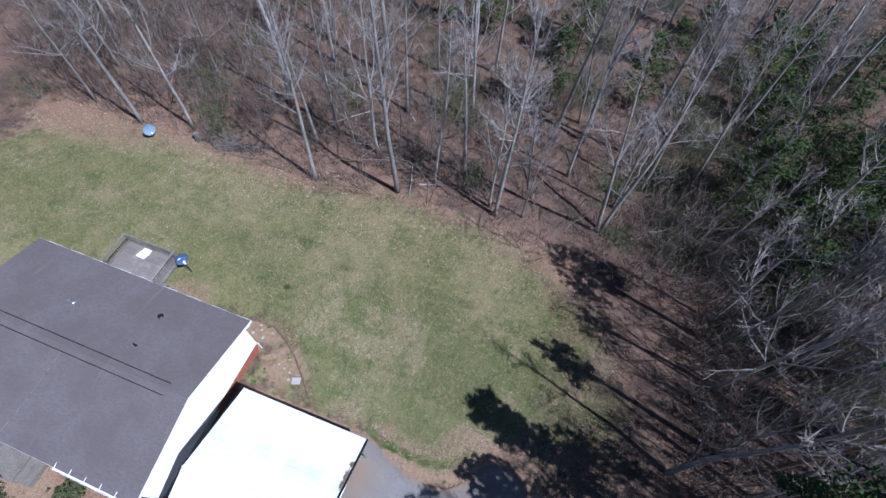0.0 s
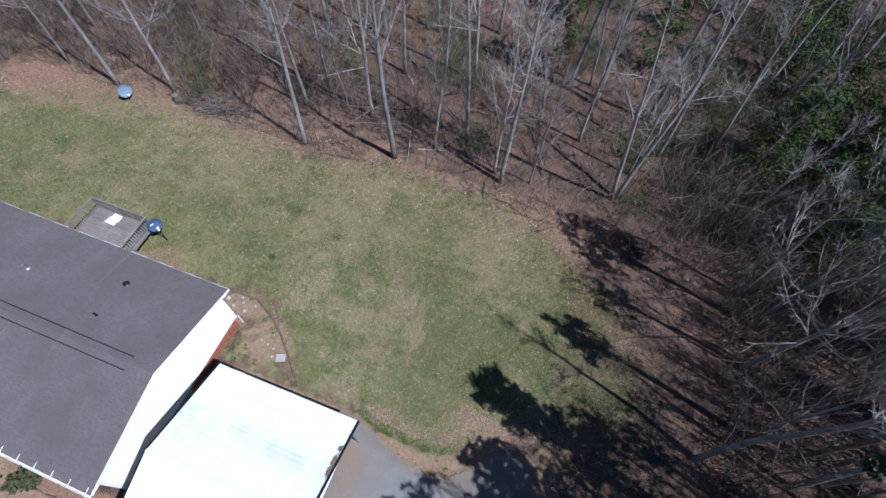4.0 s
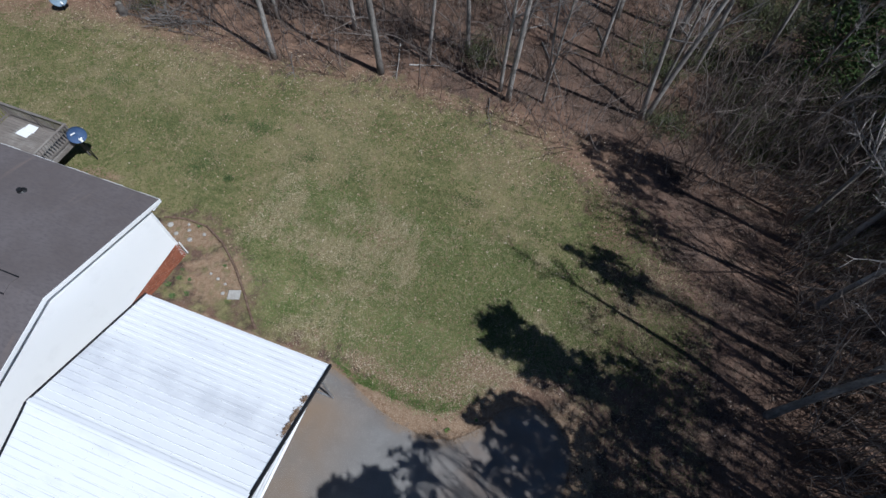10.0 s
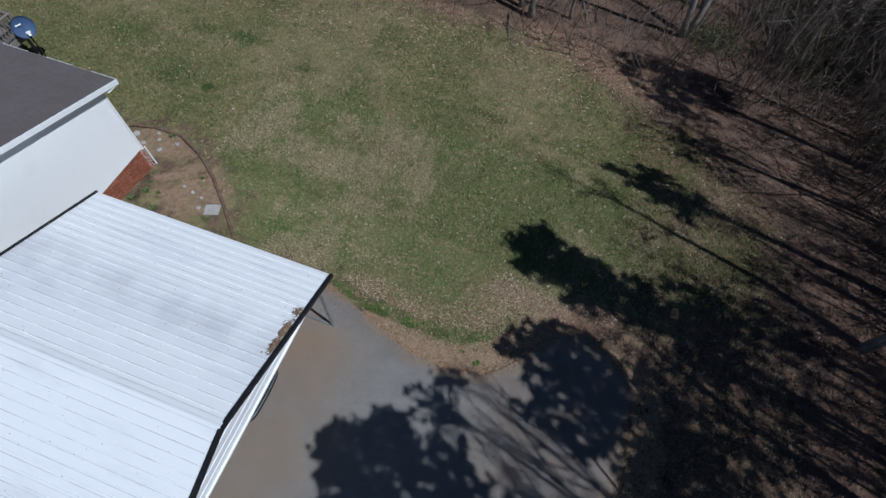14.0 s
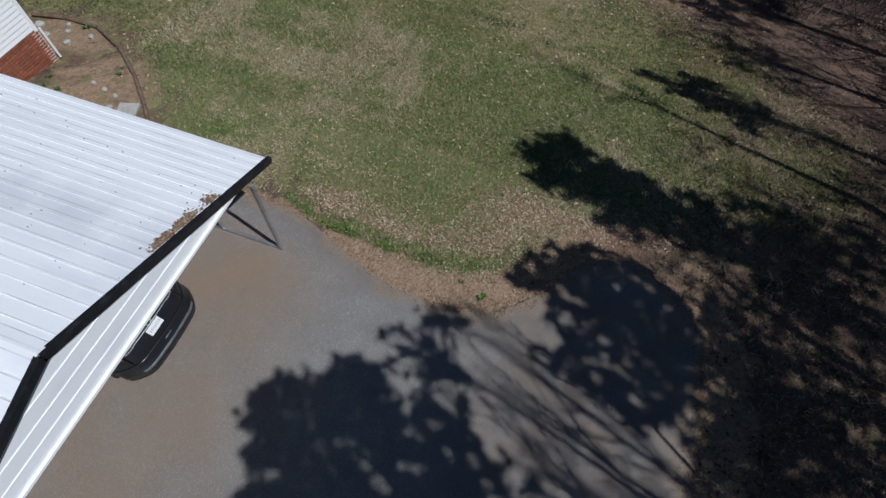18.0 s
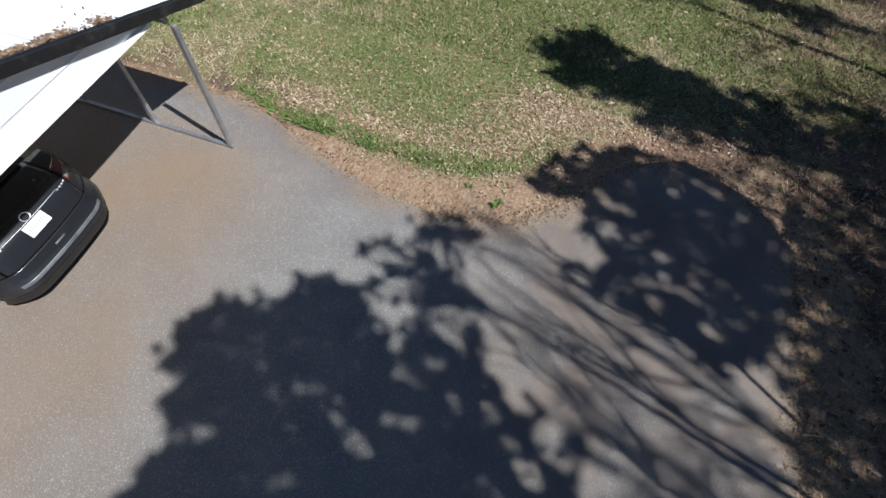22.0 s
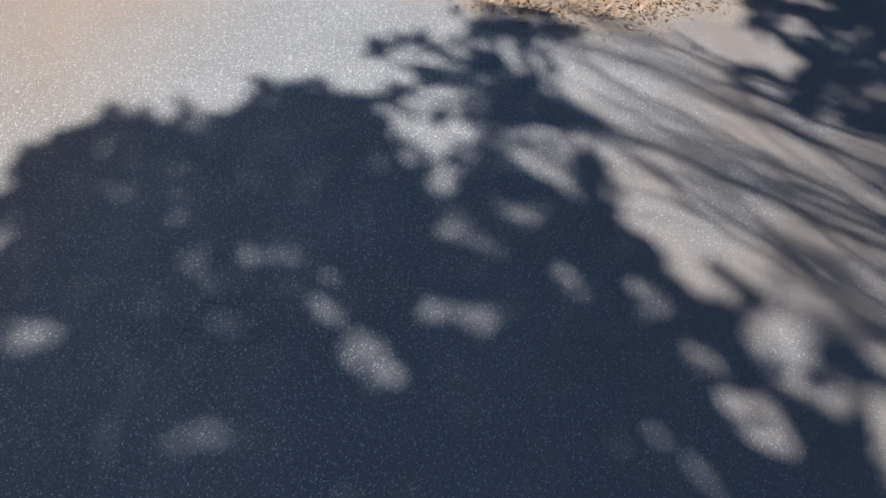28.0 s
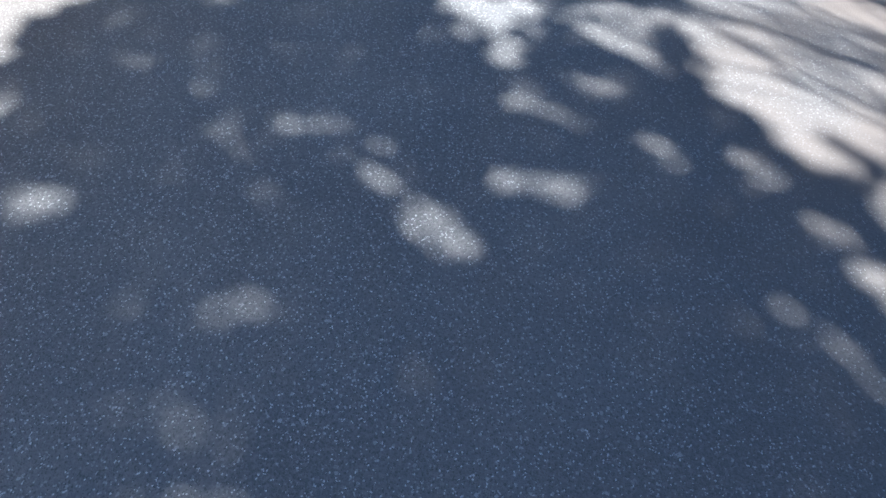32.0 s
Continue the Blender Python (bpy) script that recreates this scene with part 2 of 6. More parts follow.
# ---- materials ----
def ground_material():
    """Leaf litter, red-brown soil and a thin lawn, told apart by the ground's own cover map."""
    m = bpy.data.materials.new("ground_cover")
    m.use_nodes = True
    nt = m.node_tree
    b = nt.nodes["Principled BSDF"]
    b.inputs["Roughness"].default_value, b.inputs["Specular IOR Level"].default_value = 0.95, 0.1
    g = nt.nodes.new("ShaderNodeNewGeometry")

    def noise_at(scale, low, high, detail=5, rough=0.65):
        nz = nt.nodes.new("ShaderNodeTexNoise")
        nz.inputs["Scale"].default_value, nz.inputs["Detail"].default_value, nz.inputs["Roughness"].default_value = scale, detail, rough
        nt.links.new(g.outputs["Position"], nz.inputs["Vector"])
        mr = nt.nodes.new("ShaderNodeMapRange")
        mr.inputs["From Min"].default_value, mr.inputs["From Max"].default_value = low, high
        nt.links.new(nz.outputs[0], mr.inputs[0])
        return mr.outputs[0]

    litter = mixed(nt, noise_at(9, 0.35, 0.65), (0.06, 0.04, 0.031), (0.15, 0.102, 0.079))
    litter = mixed(nt, noise_at(0.35, 0.42, 0.62), litter, (0.19, 0.118, 0.083))
    litter = mixed(nt, noise_at(1.1, 0.52, 0.66, 6), litter, (0.055, 0.04, 0.03))
    litter = mixed(nt, noise_at(28, 0.56, 0.7, 3), litter, (0.25, 0.205, 0.17))
    soil = mixed(nt, noise_at(6, 0.35, 0.65), (0.23, 0.145, 0.088), (0.33, 0.235, 0.155))
    soil = mixed(nt, noise_at(24, 0.5, 0.7), soil, (0.39, 0.305, 0.22))
    green = mixed(nt, noise_at(7, 0.35, 0.65), (0.09, 0.11, 0.042), (0.16, 0.165, 0.068))
    straw = mixed(nt, noise_at(11, 0.35, 0.65), (0.22, 0.19, 0.09), (0.33, 0.28, 0.145))
    lawn = mixed(nt, noise_at(0.55, 0.38, 0.66), green, straw)
    lawn = mixed(nt, noise_at(3.2, 0.45, 0.68), lawn, straw)
    lawn = mixed(nt, noise_at(1.7, 0.6, 0.72), lawn, (0.075, 0.115, 0.03))
    lawn = mixed(nt, noise_at(0.8, 0.6, 0.74, 6), lawn, (0.2, 0.145, 0.09))
    lawn = mixed(nt, noise_at(33, 0.5, 0.78, 3), lawn, (0.09, 0.095, 0.04))
    at = nt.nodes.new("ShaderNodeAttribute")
    at.attribute_name = "cover"
    sep = nt.nodes.new("ShaderNodeSeparateColor")
    nt.links.new(at.outputs["Color"], sep.inputs[0])

    def ragged(channel, scale):
        ad = nt.nodes.new("ShaderNodeMath")
        ad.operation = "ADD"
        nt.links.new(sep.outputs[channel], ad.inputs[0])
        nt.links.new(noise_at(scale, 0.25, 0.75), ad.inputs[1])
        mr = nt.nodes.new("ShaderNodeMapRange")
        mr.inputs["From Min"].default_value, mr.inputs["From Max"].default_value = 0.8, 1.2
        nt.links.new(ad.outputs[0], mr.inputs[0])
        return mr.outputs[0]

    col = mixed(nt, ragged(0, 1.6), litter, lawn)
    col = mixed(nt, ragged(1, 2.3), col, soil)
    rusty = mixed(nt, noise_at(7, 0.35, 0.65), (0.19, 0.118, 0.08), (0.32, 0.205, 0.14))
    col = mixed(nt, ragged(2, 1.2), col, rusty)
    nt.links.new(col, b.inputs["Base Color"])
    nz = nt.nodes.new("ShaderNodeTexNoise")
    nz.inputs["Scale"].default_value, nz.inputs["Detail"].default_value = 14, 5
    nt.links.new(g.outputs["Position"], nz.inputs["Vector"])
    bp = nt.nodes.new("ShaderNodeBump")
    bp.inputs["Strength"].default_value, bp.inputs["Distance"].default_value = 0.9, 0.06
    nt.links.new(nz.outputs[0], bp.inputs["Height"])
    nt.links.new(bp.outputs[0], b.inputs["Normal"])
    return m


def asphalt_material():
    m = bpy.data.materials.new("old_asphalt")
    m.use_nodes = True
    nt = m.node_tree
    b = nt.nodes["Principled BSDF"]
    b.inputs["Roughness"].default_value, b.inputs["Specular IOR Level"].default_value = 0.85, 0.25
    g = nt.nodes.new("ShaderNodeNewGeometry")

    def noise_at(scale, low, high, detail=4):
        nz = nt.nodes.new("ShaderNodeTexNoise")
        nz.inputs["Scale"].default_value, nz.inputs["Detail"].default_value = scale, detail
        nt.links.new(g.outputs["Position"], nz.inputs["Vector"])
        mr = nt.nodes.new("ShaderNodeMapRange")
        mr.inputs["From Min"].default_value, mr.inputs["From Max"].default_value = low, high
        nt.links.new(nz.outputs[0], mr.inputs[0])
        return mr.outputs[0]

    col = mixed(nt, noise_at(1.3, 0.35, 0.65), (0.166, 0.159, 0.152), (0.21, 0.201, 0.191))
    col = mixed(nt, noise_at(70, 0.4, 0.75, 3), col, (0.275, 0.258, 0.238))
    vor = nt.nodes.new("ShaderNodeTexVoronoi")
    vor.inputs["Scale"].default_value = 185
    nt.links.new(g.outputs["Position"], vor.inputs["Vector"])
    sep = nt.nodes.new("ShaderNodeSeparateColor")
    nt.links.new(vor.outputs["Color"], sep.inputs[0])
    stone = nt.nodes.new("ShaderNodeMapRange")
    stone.inputs["From Min"].default_value, stone.inputs["From Max"].default_value = 0.935, 0.985
    nt.links.new(sep.outputs[0], stone.inputs[0])
    col = mixed(nt, stone.outputs[0], col, (0.63, 0.61, 0.575))
    chips = nt.nodes.new("ShaderNodeTexVoronoi")
    chips.inputs["Scale"].default_value = 95
    nt.links.new(g.outputs["Position"], chips.inputs["Vector"])
    s3 = nt.nodes.new("ShaderNodeSeparateColor")
    nt.links.new(chips.outputs["Color"], s3.inputs[0])
    chip = nt.nodes.new("ShaderNodeMapRange")
    chip.inputs["From Min"].default_value, chip.inputs["From Max"].default_value, chip.inputs["To Max"].default_value = 0.955, 0.99, 0.7
    nt.links.new(s3.outputs[0], chip.inputs[0])
    col = mixed(nt, chip.outputs[0], col, (0.5, 0.48, 0.45))
    pit = nt.nodes.new("ShaderNodeMapRange")
    pit.inputs["From Min"].default_value, pit.inputs["From Max"].default_value = 0.2, 0.06
    nt.links.new(sep.outputs[1], pit.inputs[0])
    col = mixed(nt, pit.outputs[0], col, (0.14, 0.135, 0.13))
    at = nt.nodes.new("ShaderNodeAttribute")
    at.attribute_name = "cover"
    s2 = nt.nodes.new("ShaderNodeSeparateColor")
    nt.links.new(at.outputs["Color"], s2.inputs[0])
    for channel, colour, scale in ((0, (0.27, 0.183, 0.113), 0.55), (1, (0.19, 0.155, 0.13), 1.6)):
        mu = nt.nodes.new("ShaderNodeMath")
        mu.operation = "MULTIPLY"
        nt.links.new(s2.outputs[channel], mu.inputs[0])
        nt.links.new(noise_at(scale, 0.1, 0.62, 3), mu.inputs[1])
        col = mixed(nt, mu.outputs[0], col, colour)
    ad = nt.nodes.new("ShaderNodeMath")
    ad.operation = "ADD"
    nt.links.new(s2.outputs[2], ad.inputs[0])
    nt.links.new(noise_at(2.6, 0.25, 0.75, 6), ad.inputs[1])
    washed = nt.nodes.new("ShaderNodeMapRange")
    washed.inputs["From Min"].default_value, washed.inputs["From Max"].default_value, washed.inputs["To Max"].default_value = 0.85, 1.4, 0.75
    nt.links.new(ad.outputs[0], washed.inputs[0])
    tan = mixed(nt, noise_at(30, 0.35, 0.65), (0.2, 0.15, 0.105), (0.32, 0.25, 0.185))
    col = mixed(nt, washed.outputs[0], col, tan)
    nt.links.new(col, b.inputs["Base Color"])
    bp = nt.nodes.new("ShaderNodeBump")
    bp.inputs["Strength"].default_value, bp.inputs["Distance"].default_value = 0.6, 0.006
    nt.links.new(vor.outputs["Distance"], bp.inputs["Height"])
    nt.links.new(bp.outputs[0], b.inputs["Normal"])
    return m


M_GROUND = ground_material()
M_ASPHALT = asphalt_material()
M_SHINGLE = mat("asphalt_shingle", (0.14, 0.12, 0.117), 0.95, 0, [(0.5, (0.165, 0.145, 0.145), 0.4, 0.65, 4, U), (5, (0.12, 0.105, 0.107), 0.45, 0.75, 5, (1, 2.4, 2.4)), (0.6, (0.21, 0.165, 0.145), 0.62, 0.85, 3, (3, 0.4, 1))], (40, 0.5), 0.15)
M_WHITE = mat("white_vinyl", (0.92, 0.92, 0.91), 0.5, 0, [(1.2, (0.86, 0.86, 0.85), 0.55, 0.8, 4, U)], (), 0.4)
def roof_metal():
    """White painted steel with grey weather stains and thin grime along the ribs."""
    m = mat("white_painted_steel", (0.9, 0.91, 0.92), 0.4, 0.0, [(0.45, (0.76, 0.77, 0.8), 0.52, 0.72, 5, (0.5, 1.6, 1)), (2.4, (0.6, 0.6, 0.62), 0.66, 0.86, 6, (0.6, 2, 1)), (9, (0.5, 0.46, 0.42), 0.7, 0.85, 4, U)], (), 0.5)
    nt = m.node_tree
    b = nt.nodes["Principled BSDF"]
    old = b.inputs["Base Color"].links[0].from_socket
    g = nt.nodes.new("ShaderNodeNewGeometry")
    sp = nt.nodes.new("ShaderNodeSeparateXYZ")
    nt.links.new(g.outputs["Position"], sp.inputs[0])

    def sums(op, a, v):
        n = nt.nodes.new("ShaderNodeMath")
        n.operation = op
        nt.links.new(a, n.inputs[0])
        if v is not None:
            if isinstance(v, float):
                n.inputs[1].default_value = v
            else:
                nt.links.new(v, n.inputs[1])
        return n.outputs[0]

    u = sums("MULTIPLY", sums("ABSOLUTE", sums("ADD", sp.outputs["Y"], 3.67), None), 1.055)
    k = sums("MODULO", u, 0.229)
    line = nt.nodes.new("ShaderNodeMapRange")
    line.inputs["From Min"].default_value, line.inputs["From Max"].default_value = 0.011, 0.004
    nt.links.new(sums("ABSOLUTE", sums("SUBTRACT", k, 0.061), None), line.inputs[0])
    nz = nt.nodes.new("ShaderNodeTexNoise")
    nz.inputs["Scale"].default_value, nz.inputs["Detail"].default_value = 1.6, 6
    nt.links.new(g.outputs["Position"], nz.inputs["Vector"])
    broken = nt.nodes.new("ShaderNodeMapRange")
    broken.inputs["From Min"].default_value, broken.inputs["From Max"].default_value, broken.inputs["To Max"].default_value = 0.3, 0.65, 0.6
    nt.links.new(nz.outputs[0], broken.inputs[0])
    # a broad grey weather stain half way down the north slope
    band = nt.nodes.new("ShaderNodeMapRange")
    band.inputs["From Min"].default_value, band.inputs["From Max"].default_value = 0.85, 0.2
    nt.links.new(sums("ABSOLUTE", sums("ADD", sp.outputs["Y"], 1.75), None), band.inputs[0])
    blot = nt.nodes.new("ShaderNodeTexNoise")
    blot.inputs["Scale"].default_value, blot.inputs["Detail"].default_value = 1.1, 7
    nt.links.new(g.outputs["Position"], blot.inputs["Vector"])
    stain = nt.nodes.new("ShaderNodeMapRange")
    stain.inputs["From Min"].default_value, stain.inputs["From Max"].default_value, stain.inputs["To Max"].default_value = 0.3, 0.66, 0.5
    nt.links.new(blot.outputs[0], stain.inputs[0])
    old = mixed(nt, sums("MULTIPLY", band.outputs[0], stain.outputs[0]), old, (0.5, 0.51, 0.55))
    nt.links.new(mixed(nt, sums("MULTIPLY", line.outputs[0], broken.outputs[0]), old, (0.3, 0.31, 0.34)), b.inputs["Base Color"])
    return m


M_ROOFMETAL = roof_metal()
M_PANEL = mat("white_gable_steel", (0.88, 0.89, 0.9), 0.4, 0, [(0.8, (0.8, 0.81, 0.83), 0.5, 0.75, 5, (1, 1, 2))], (), 0.5)
M_BLACKTRIM = mat("black_trim", (0.012, 0.012, 0.014), 0.45, 0, [(7, (0.03, 0.03, 0.03), 0.5, 0.7, 3, U)])
M_GALV = mat("galvanised_steel", (0.45, 0.46, 0.47), 0.45, 0.7, [(6, (0.3, 0.31, 0.33), 0.4, 0.7, 5, U), (14, (0.33, 0.22, 0.14), 0.68, 0.8, 3, U)], (50, 0.1))
M_BRICK = mat("red_brick", (0.27, 0.092, 0.052), 0.9, 0, [(11, (0.34, 0.135, 0.08), 0.4, 0.65, 4, U), (60, (0.2, 0.07, 0.045), 0.55, 0.75, 3, U)], (60, 0.5), 0.2, rand=0.22)
M_BRICKWALL = mat("brick_wall", (0.31, 0.11, 0.06), 0.9, 0, [(9, (0.4, 0.17, 0.1), 0.4, 0.65, 4, U)], (40, 0.5))
M_MORTAR = mat("mortar", (0.5, 0.46, 0.41), 0.95, 0, [(20, (0.3, 0.25, 0.2), 0.45, 0.7, 4, U)], (60, 0.4))
M_WOOD = mat("weathered_deck_wood", (0.23, 0.2, 0.175), 0.9, 0, [(3, (0.17, 0.15, 0.135), 0.4, 0.65, 6, (1, 9, 4)), (1.1, (0.3, 0.28, 0.25), 0.5, 0.7, 4, U)], (30, 0.4), rand=0.15)
M_PORCH = mat("old_concrete", (0.19, 0.17, 0.145), 0.9, 0, [(2.2, (0.14, 0.12, 0.1), 0.4, 0.7, 6, U), (18, (0.3, 0.28, 0.25), 0.5, 0.7, 4, U)], (40, 0.4))
M_FASCIA = mat("weathered_fascia", (0.3, 0.29, 0.28), 0.7, 0, [(3, (0.5, 0.49, 0.48), 0.45, 0.65, 5, U)])
M_CONCRETE = mat("concrete", (0.42, 0.4, 0.37), 0.9, 0, [(2.2, (0.3, 0.28, 0.25), 0.4, 0.7, 6, U), (18, (0.5, 0.47, 0.43), 0.5, 0.7, 4, U)], (40, 0.4))
M_BARK = mat("grey_bark", (0.26, 0.236, 0.215), 0.95, 0, [(2.6, (0.42, 0.39, 0.36), 0.42, 0.62, 5, (1, 1, 0.35)), (17, (0.13, 0.115, 0.10), 0.5, 0.72, 5, (1, 1, 0.3))], (24, 0.8), 0.1, rand=0.25)
# darker copy of grey_bark, for some eastern trees and dead wood
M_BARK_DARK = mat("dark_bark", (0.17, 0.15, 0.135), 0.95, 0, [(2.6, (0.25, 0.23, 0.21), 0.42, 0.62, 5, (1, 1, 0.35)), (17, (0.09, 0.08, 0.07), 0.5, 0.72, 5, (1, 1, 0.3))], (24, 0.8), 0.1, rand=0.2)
M_TWIG = mat("twig_bark", (0.25, 0.225, 0.208), 0.95, 0, [(1.5, (0.37, 0.342, 0.32), 0.4, 0.65, 3, U)], (), 0.1, rand=0.25)
M_PINEBARK = mat("pine_bark", (0.15, 0.1, 0.07), 0.95, 0, [(9, (0.23, 0.16, 0.12), 0.42, 0.62, 5, (1, 1, 0.3))], (18, 0.9), 0.1)
M_PAINT = mat("dark_grey_car_paint", (0.022, 0.023, 0.027), 0.22, 0.3, [(1.3, (0.05, 0.05, 0.05), 0.5, 0.8, 4, U)], (), 0.6)
M_BUMPER = mat("lower_bumper_plastic", (0.02, 0.02, 0.021), 0.55, 0, [(5, (0.045, 0.042, 0.04), 0.5, 0.75, 4, U)])
M_GLASS = mat("dark_car_glass", (0.008, 0.009, 0.01), 0.06, 0, (), (), 0.7)
M_CHROME = mat("chrome", (0.8, 0.81, 0.83), 0.4, 0.8)
# pale grey painted for the sky's reflection on the bumper's ledge; slot shares it
M_LEDGE_SHEEN = mat("pale_ledge_sheen", (0.16, 0.17, 0.18), 0.35, 0.2, [(6, (0.09, 0.09, 0.1), 0.45, 0.7, 4, U)])
M_REDLENS = mat("red_lamp_lens", (0.11, 0.01, 0.01), 0.15, 0, (), (), 0.6)
M_CLEARLENS = mat("clear_lamp_lens", (0.2, 0.19, 0.19), 0.12, 0, (), (), 0.6)
M_PLATE = mat("plate_white", (0.78, 0.78, 0.77), 0.4)
M_INK = mat("plate_ink", (0.42, 0.45, 0.55), 0.5)
M_RUBBER = mat("tyre_rubber", (0.02, 0.02, 0.02), 0.85)
M_DISH = mat("blue_dish_face", (0.055, 0.1, 0.21), 0.6, 0, [(4, (0.09, 0.14, 0.25), 0.45, 0.7, 4, U)])
M_DISHGREY = mat("pale_dish_face", (0.22, 0.3, 0.38), 0.6, 0, [(5, (0.16, 0.22, 0.28), 0.45, 0.7, 4, U)])
M_BLACK = mat("black_metal", (0.015, 0.015, 0.016), 0.5)
M_GRASS = two_tone("grass_blade", [(0.0, (0.1, 0.152, 0.042)), (0.5, (0.165, 0.212, 0.07)), (0.8, (0.27, 0.27, 0.125)), (1.0, (0.46, 0.41, 0.27))])
M_STRAW = two_tone("straw_blade", [(0.0, (0.2, 0.19, 0.1)), (0.35, (0.34, 0.29, 0.17)), (0.7, (0.45, 0.375, 0.24)), (1.0, (0.58, 0.5, 0.36))])
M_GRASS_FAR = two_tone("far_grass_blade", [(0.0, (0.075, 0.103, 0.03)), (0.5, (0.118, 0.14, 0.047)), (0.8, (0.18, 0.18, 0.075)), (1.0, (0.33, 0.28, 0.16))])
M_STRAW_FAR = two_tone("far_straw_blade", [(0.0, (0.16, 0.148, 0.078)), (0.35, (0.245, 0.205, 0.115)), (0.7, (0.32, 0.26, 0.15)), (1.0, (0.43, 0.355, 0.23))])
M_GREEN = two_tone("fresh_grass", [(0.0, (0.075, 0.13, 0.03)), (0.6, (0.125, 0.19, 0.052)), (1.0, (0.22, 0.24, 0.09))])
M_LEAF = two_tone("dead_leaf", [(0.0, (0.14, 0.085, 0.055)), (0.45, (0.29, 0.195, 0.125)), (0.8, (0.42, 0.31, 0.21)), (1.0, (0.58, 0.49, 0.37))])
M_LITTER = two_tone("wood_litter", [(0.0, (0.065, 0.04, 0.029)), (0.5, (0.14, 0.087, 0.06)), (0.9, (0.23, 0.155, 0.115)), (1.0, (0.4, 0.33, 0.27))])
M_CRUMB = two_tone("soil_crumb", [(0.0, (0.14, 0.085, 0.055)), (0.5, (0.24, 0.162, 0.105)), (0.9, (0.32, 0.235, 0.16)), (1.0, (0.4, 0.32, 0.23))])
M_NEEDLE = two_tone("pine_needles", [(0.0, (0.03, 0.055, 0.02)), (0.6, (0.055, 0.09, 0.03)), (1.0, (0.1, 0.12, 0.045))])
M_EVERGREEN = two_tone("evergreen_leaf", [(0.0, (0.065, 0.078, 0.036)), (0.6, (0.095, 0.108, 0.05)), (1.0, (0.16, 0.158, 0.08))], 0.8, 0.15)
M_BRUSH = two_tone("brush_stem", [(0.0, (0.08, 0.058, 0.046)), (0.5, (0.165, 0.13, 0.112)), (1.0, (0.3, 0.26, 0.235))])


# ---- ground ----
def spread(low, high, step, far, growth=1.25):
    a = list(np.arange(low, high + step / 2, step))
    s, v = step, a[-1]
    while v < far:
        s *= growth
        v += s
        a.append(v)
    s, v = step, a[0]
    while v > -far:
        s *= growth
        v -= s
        a.insert(0, v)
    return np.array(a)


def build_ground():
    xs, ys = spread(-36, 28, 0.32, 900), spread(-9, 23, 0.32, 900)
    gx, gy = np.meshgrid(xs, ys)
    z = np.interp(gy, GY, GZ)
    d = edge_distance(DRIVE, gx, gy)
    bumps = np.array([[noise.noise(Vector((x * 0.7, y * 0.7, 3.1))) * 0.05 + noise.noise(Vector((x * 0.12, y * 0.12, 7.7))) * 0.12 for x in xs] for y in ys])
    z = z + bumps * np.clip((d - 0.2) / 3.0, 0, 1)
    z = np.where(d < 0.12, -0.05, z)
    woods = np.clip((np.hypot(gx, gy - 5) - 60) / 200, 0, 1)
    z = z + woods * 3
    nx = len(xs)
    verts = np.stack([gx.ravel(), gy.ravel(), z.ravel()], 1)
    i = (np.arange(len(ys) - 1)[:, None] * nx + np.arange(nx - 1)[None, :]).ravel()
    faces = np.stack([i, i + 1, i + nx + 1, i + nx], 1)
    me = bpy.data.meshes.new("ground")
    me.from_pydata(verts.tolist(), [], faces.tolist())
    me.polygons.foreach_set("use_smooth", [True] * len(me.polygons))
    lawn = np.clip(0.45 - edge_distance(LAWN, gx, gy) / np.where(gy > 8, 5.0, 2.4), 0, 1)
    lawn = np.maximum(lawn, 0.2 * ((gx > 7) & (gx < 13) & (gy > -6) & (gy < 9)))
    lawn = np.maximum(lawn, np.clip(0.55 - 0.16 * np.maximum(edge_distance(LAWN, gx, gy), 0), 0, 1) * ((gx > 6) & (gy > 3) & (gy < 14)))
    lawn = np.maximum(lawn, 0.5 * ((gx > -10.5) & (gx < -3.4) & (gy > 1) & (gy < 5)))
    verge = np.clip(0.12 + 0.2 * gx, 0.12, 0.85)
    soil = np.clip(1.3 - np.abs(d - verge / 2) / (0.15 + verge * 0.6), 0, 1)
    edge = edge_distance(LAWN, gx, gy)
    rusty = 0.5 * np.exp(-((edge - 0.5) / 1.1) ** 2) * np.clip((gy - 9) / 3, 0, 1)
    for cx, cy, rx, ry, w in ((-33, 15.2, 6, 1.5, 0.9), (-30, 19.0, 13, 3.5, 0.55), (-14, 18.6, 9, 2.2, 0.5), (-24, 17.2, 4, 1.4, 0.8), (7.5, 16.2, 2.6, 1.6, 0.7), (3.0, 17.6, 2.5, 0.9, 0.6), (8.6, 11.5, 1.2, 1.5, 0.7), (-11, -6.4, 3.4, 0.6, 0.95), (5.6, 3.05, 0.9, 0.4, 0.8), (6.8, 2.7, 1.2, 0.3, 0.7)):
        rusty = np.maximum(rusty, w * np.clip(1.5 - ((gx - cx) / rx) ** 2 - ((gy - cy) / ry) ** 2, 0, 1))
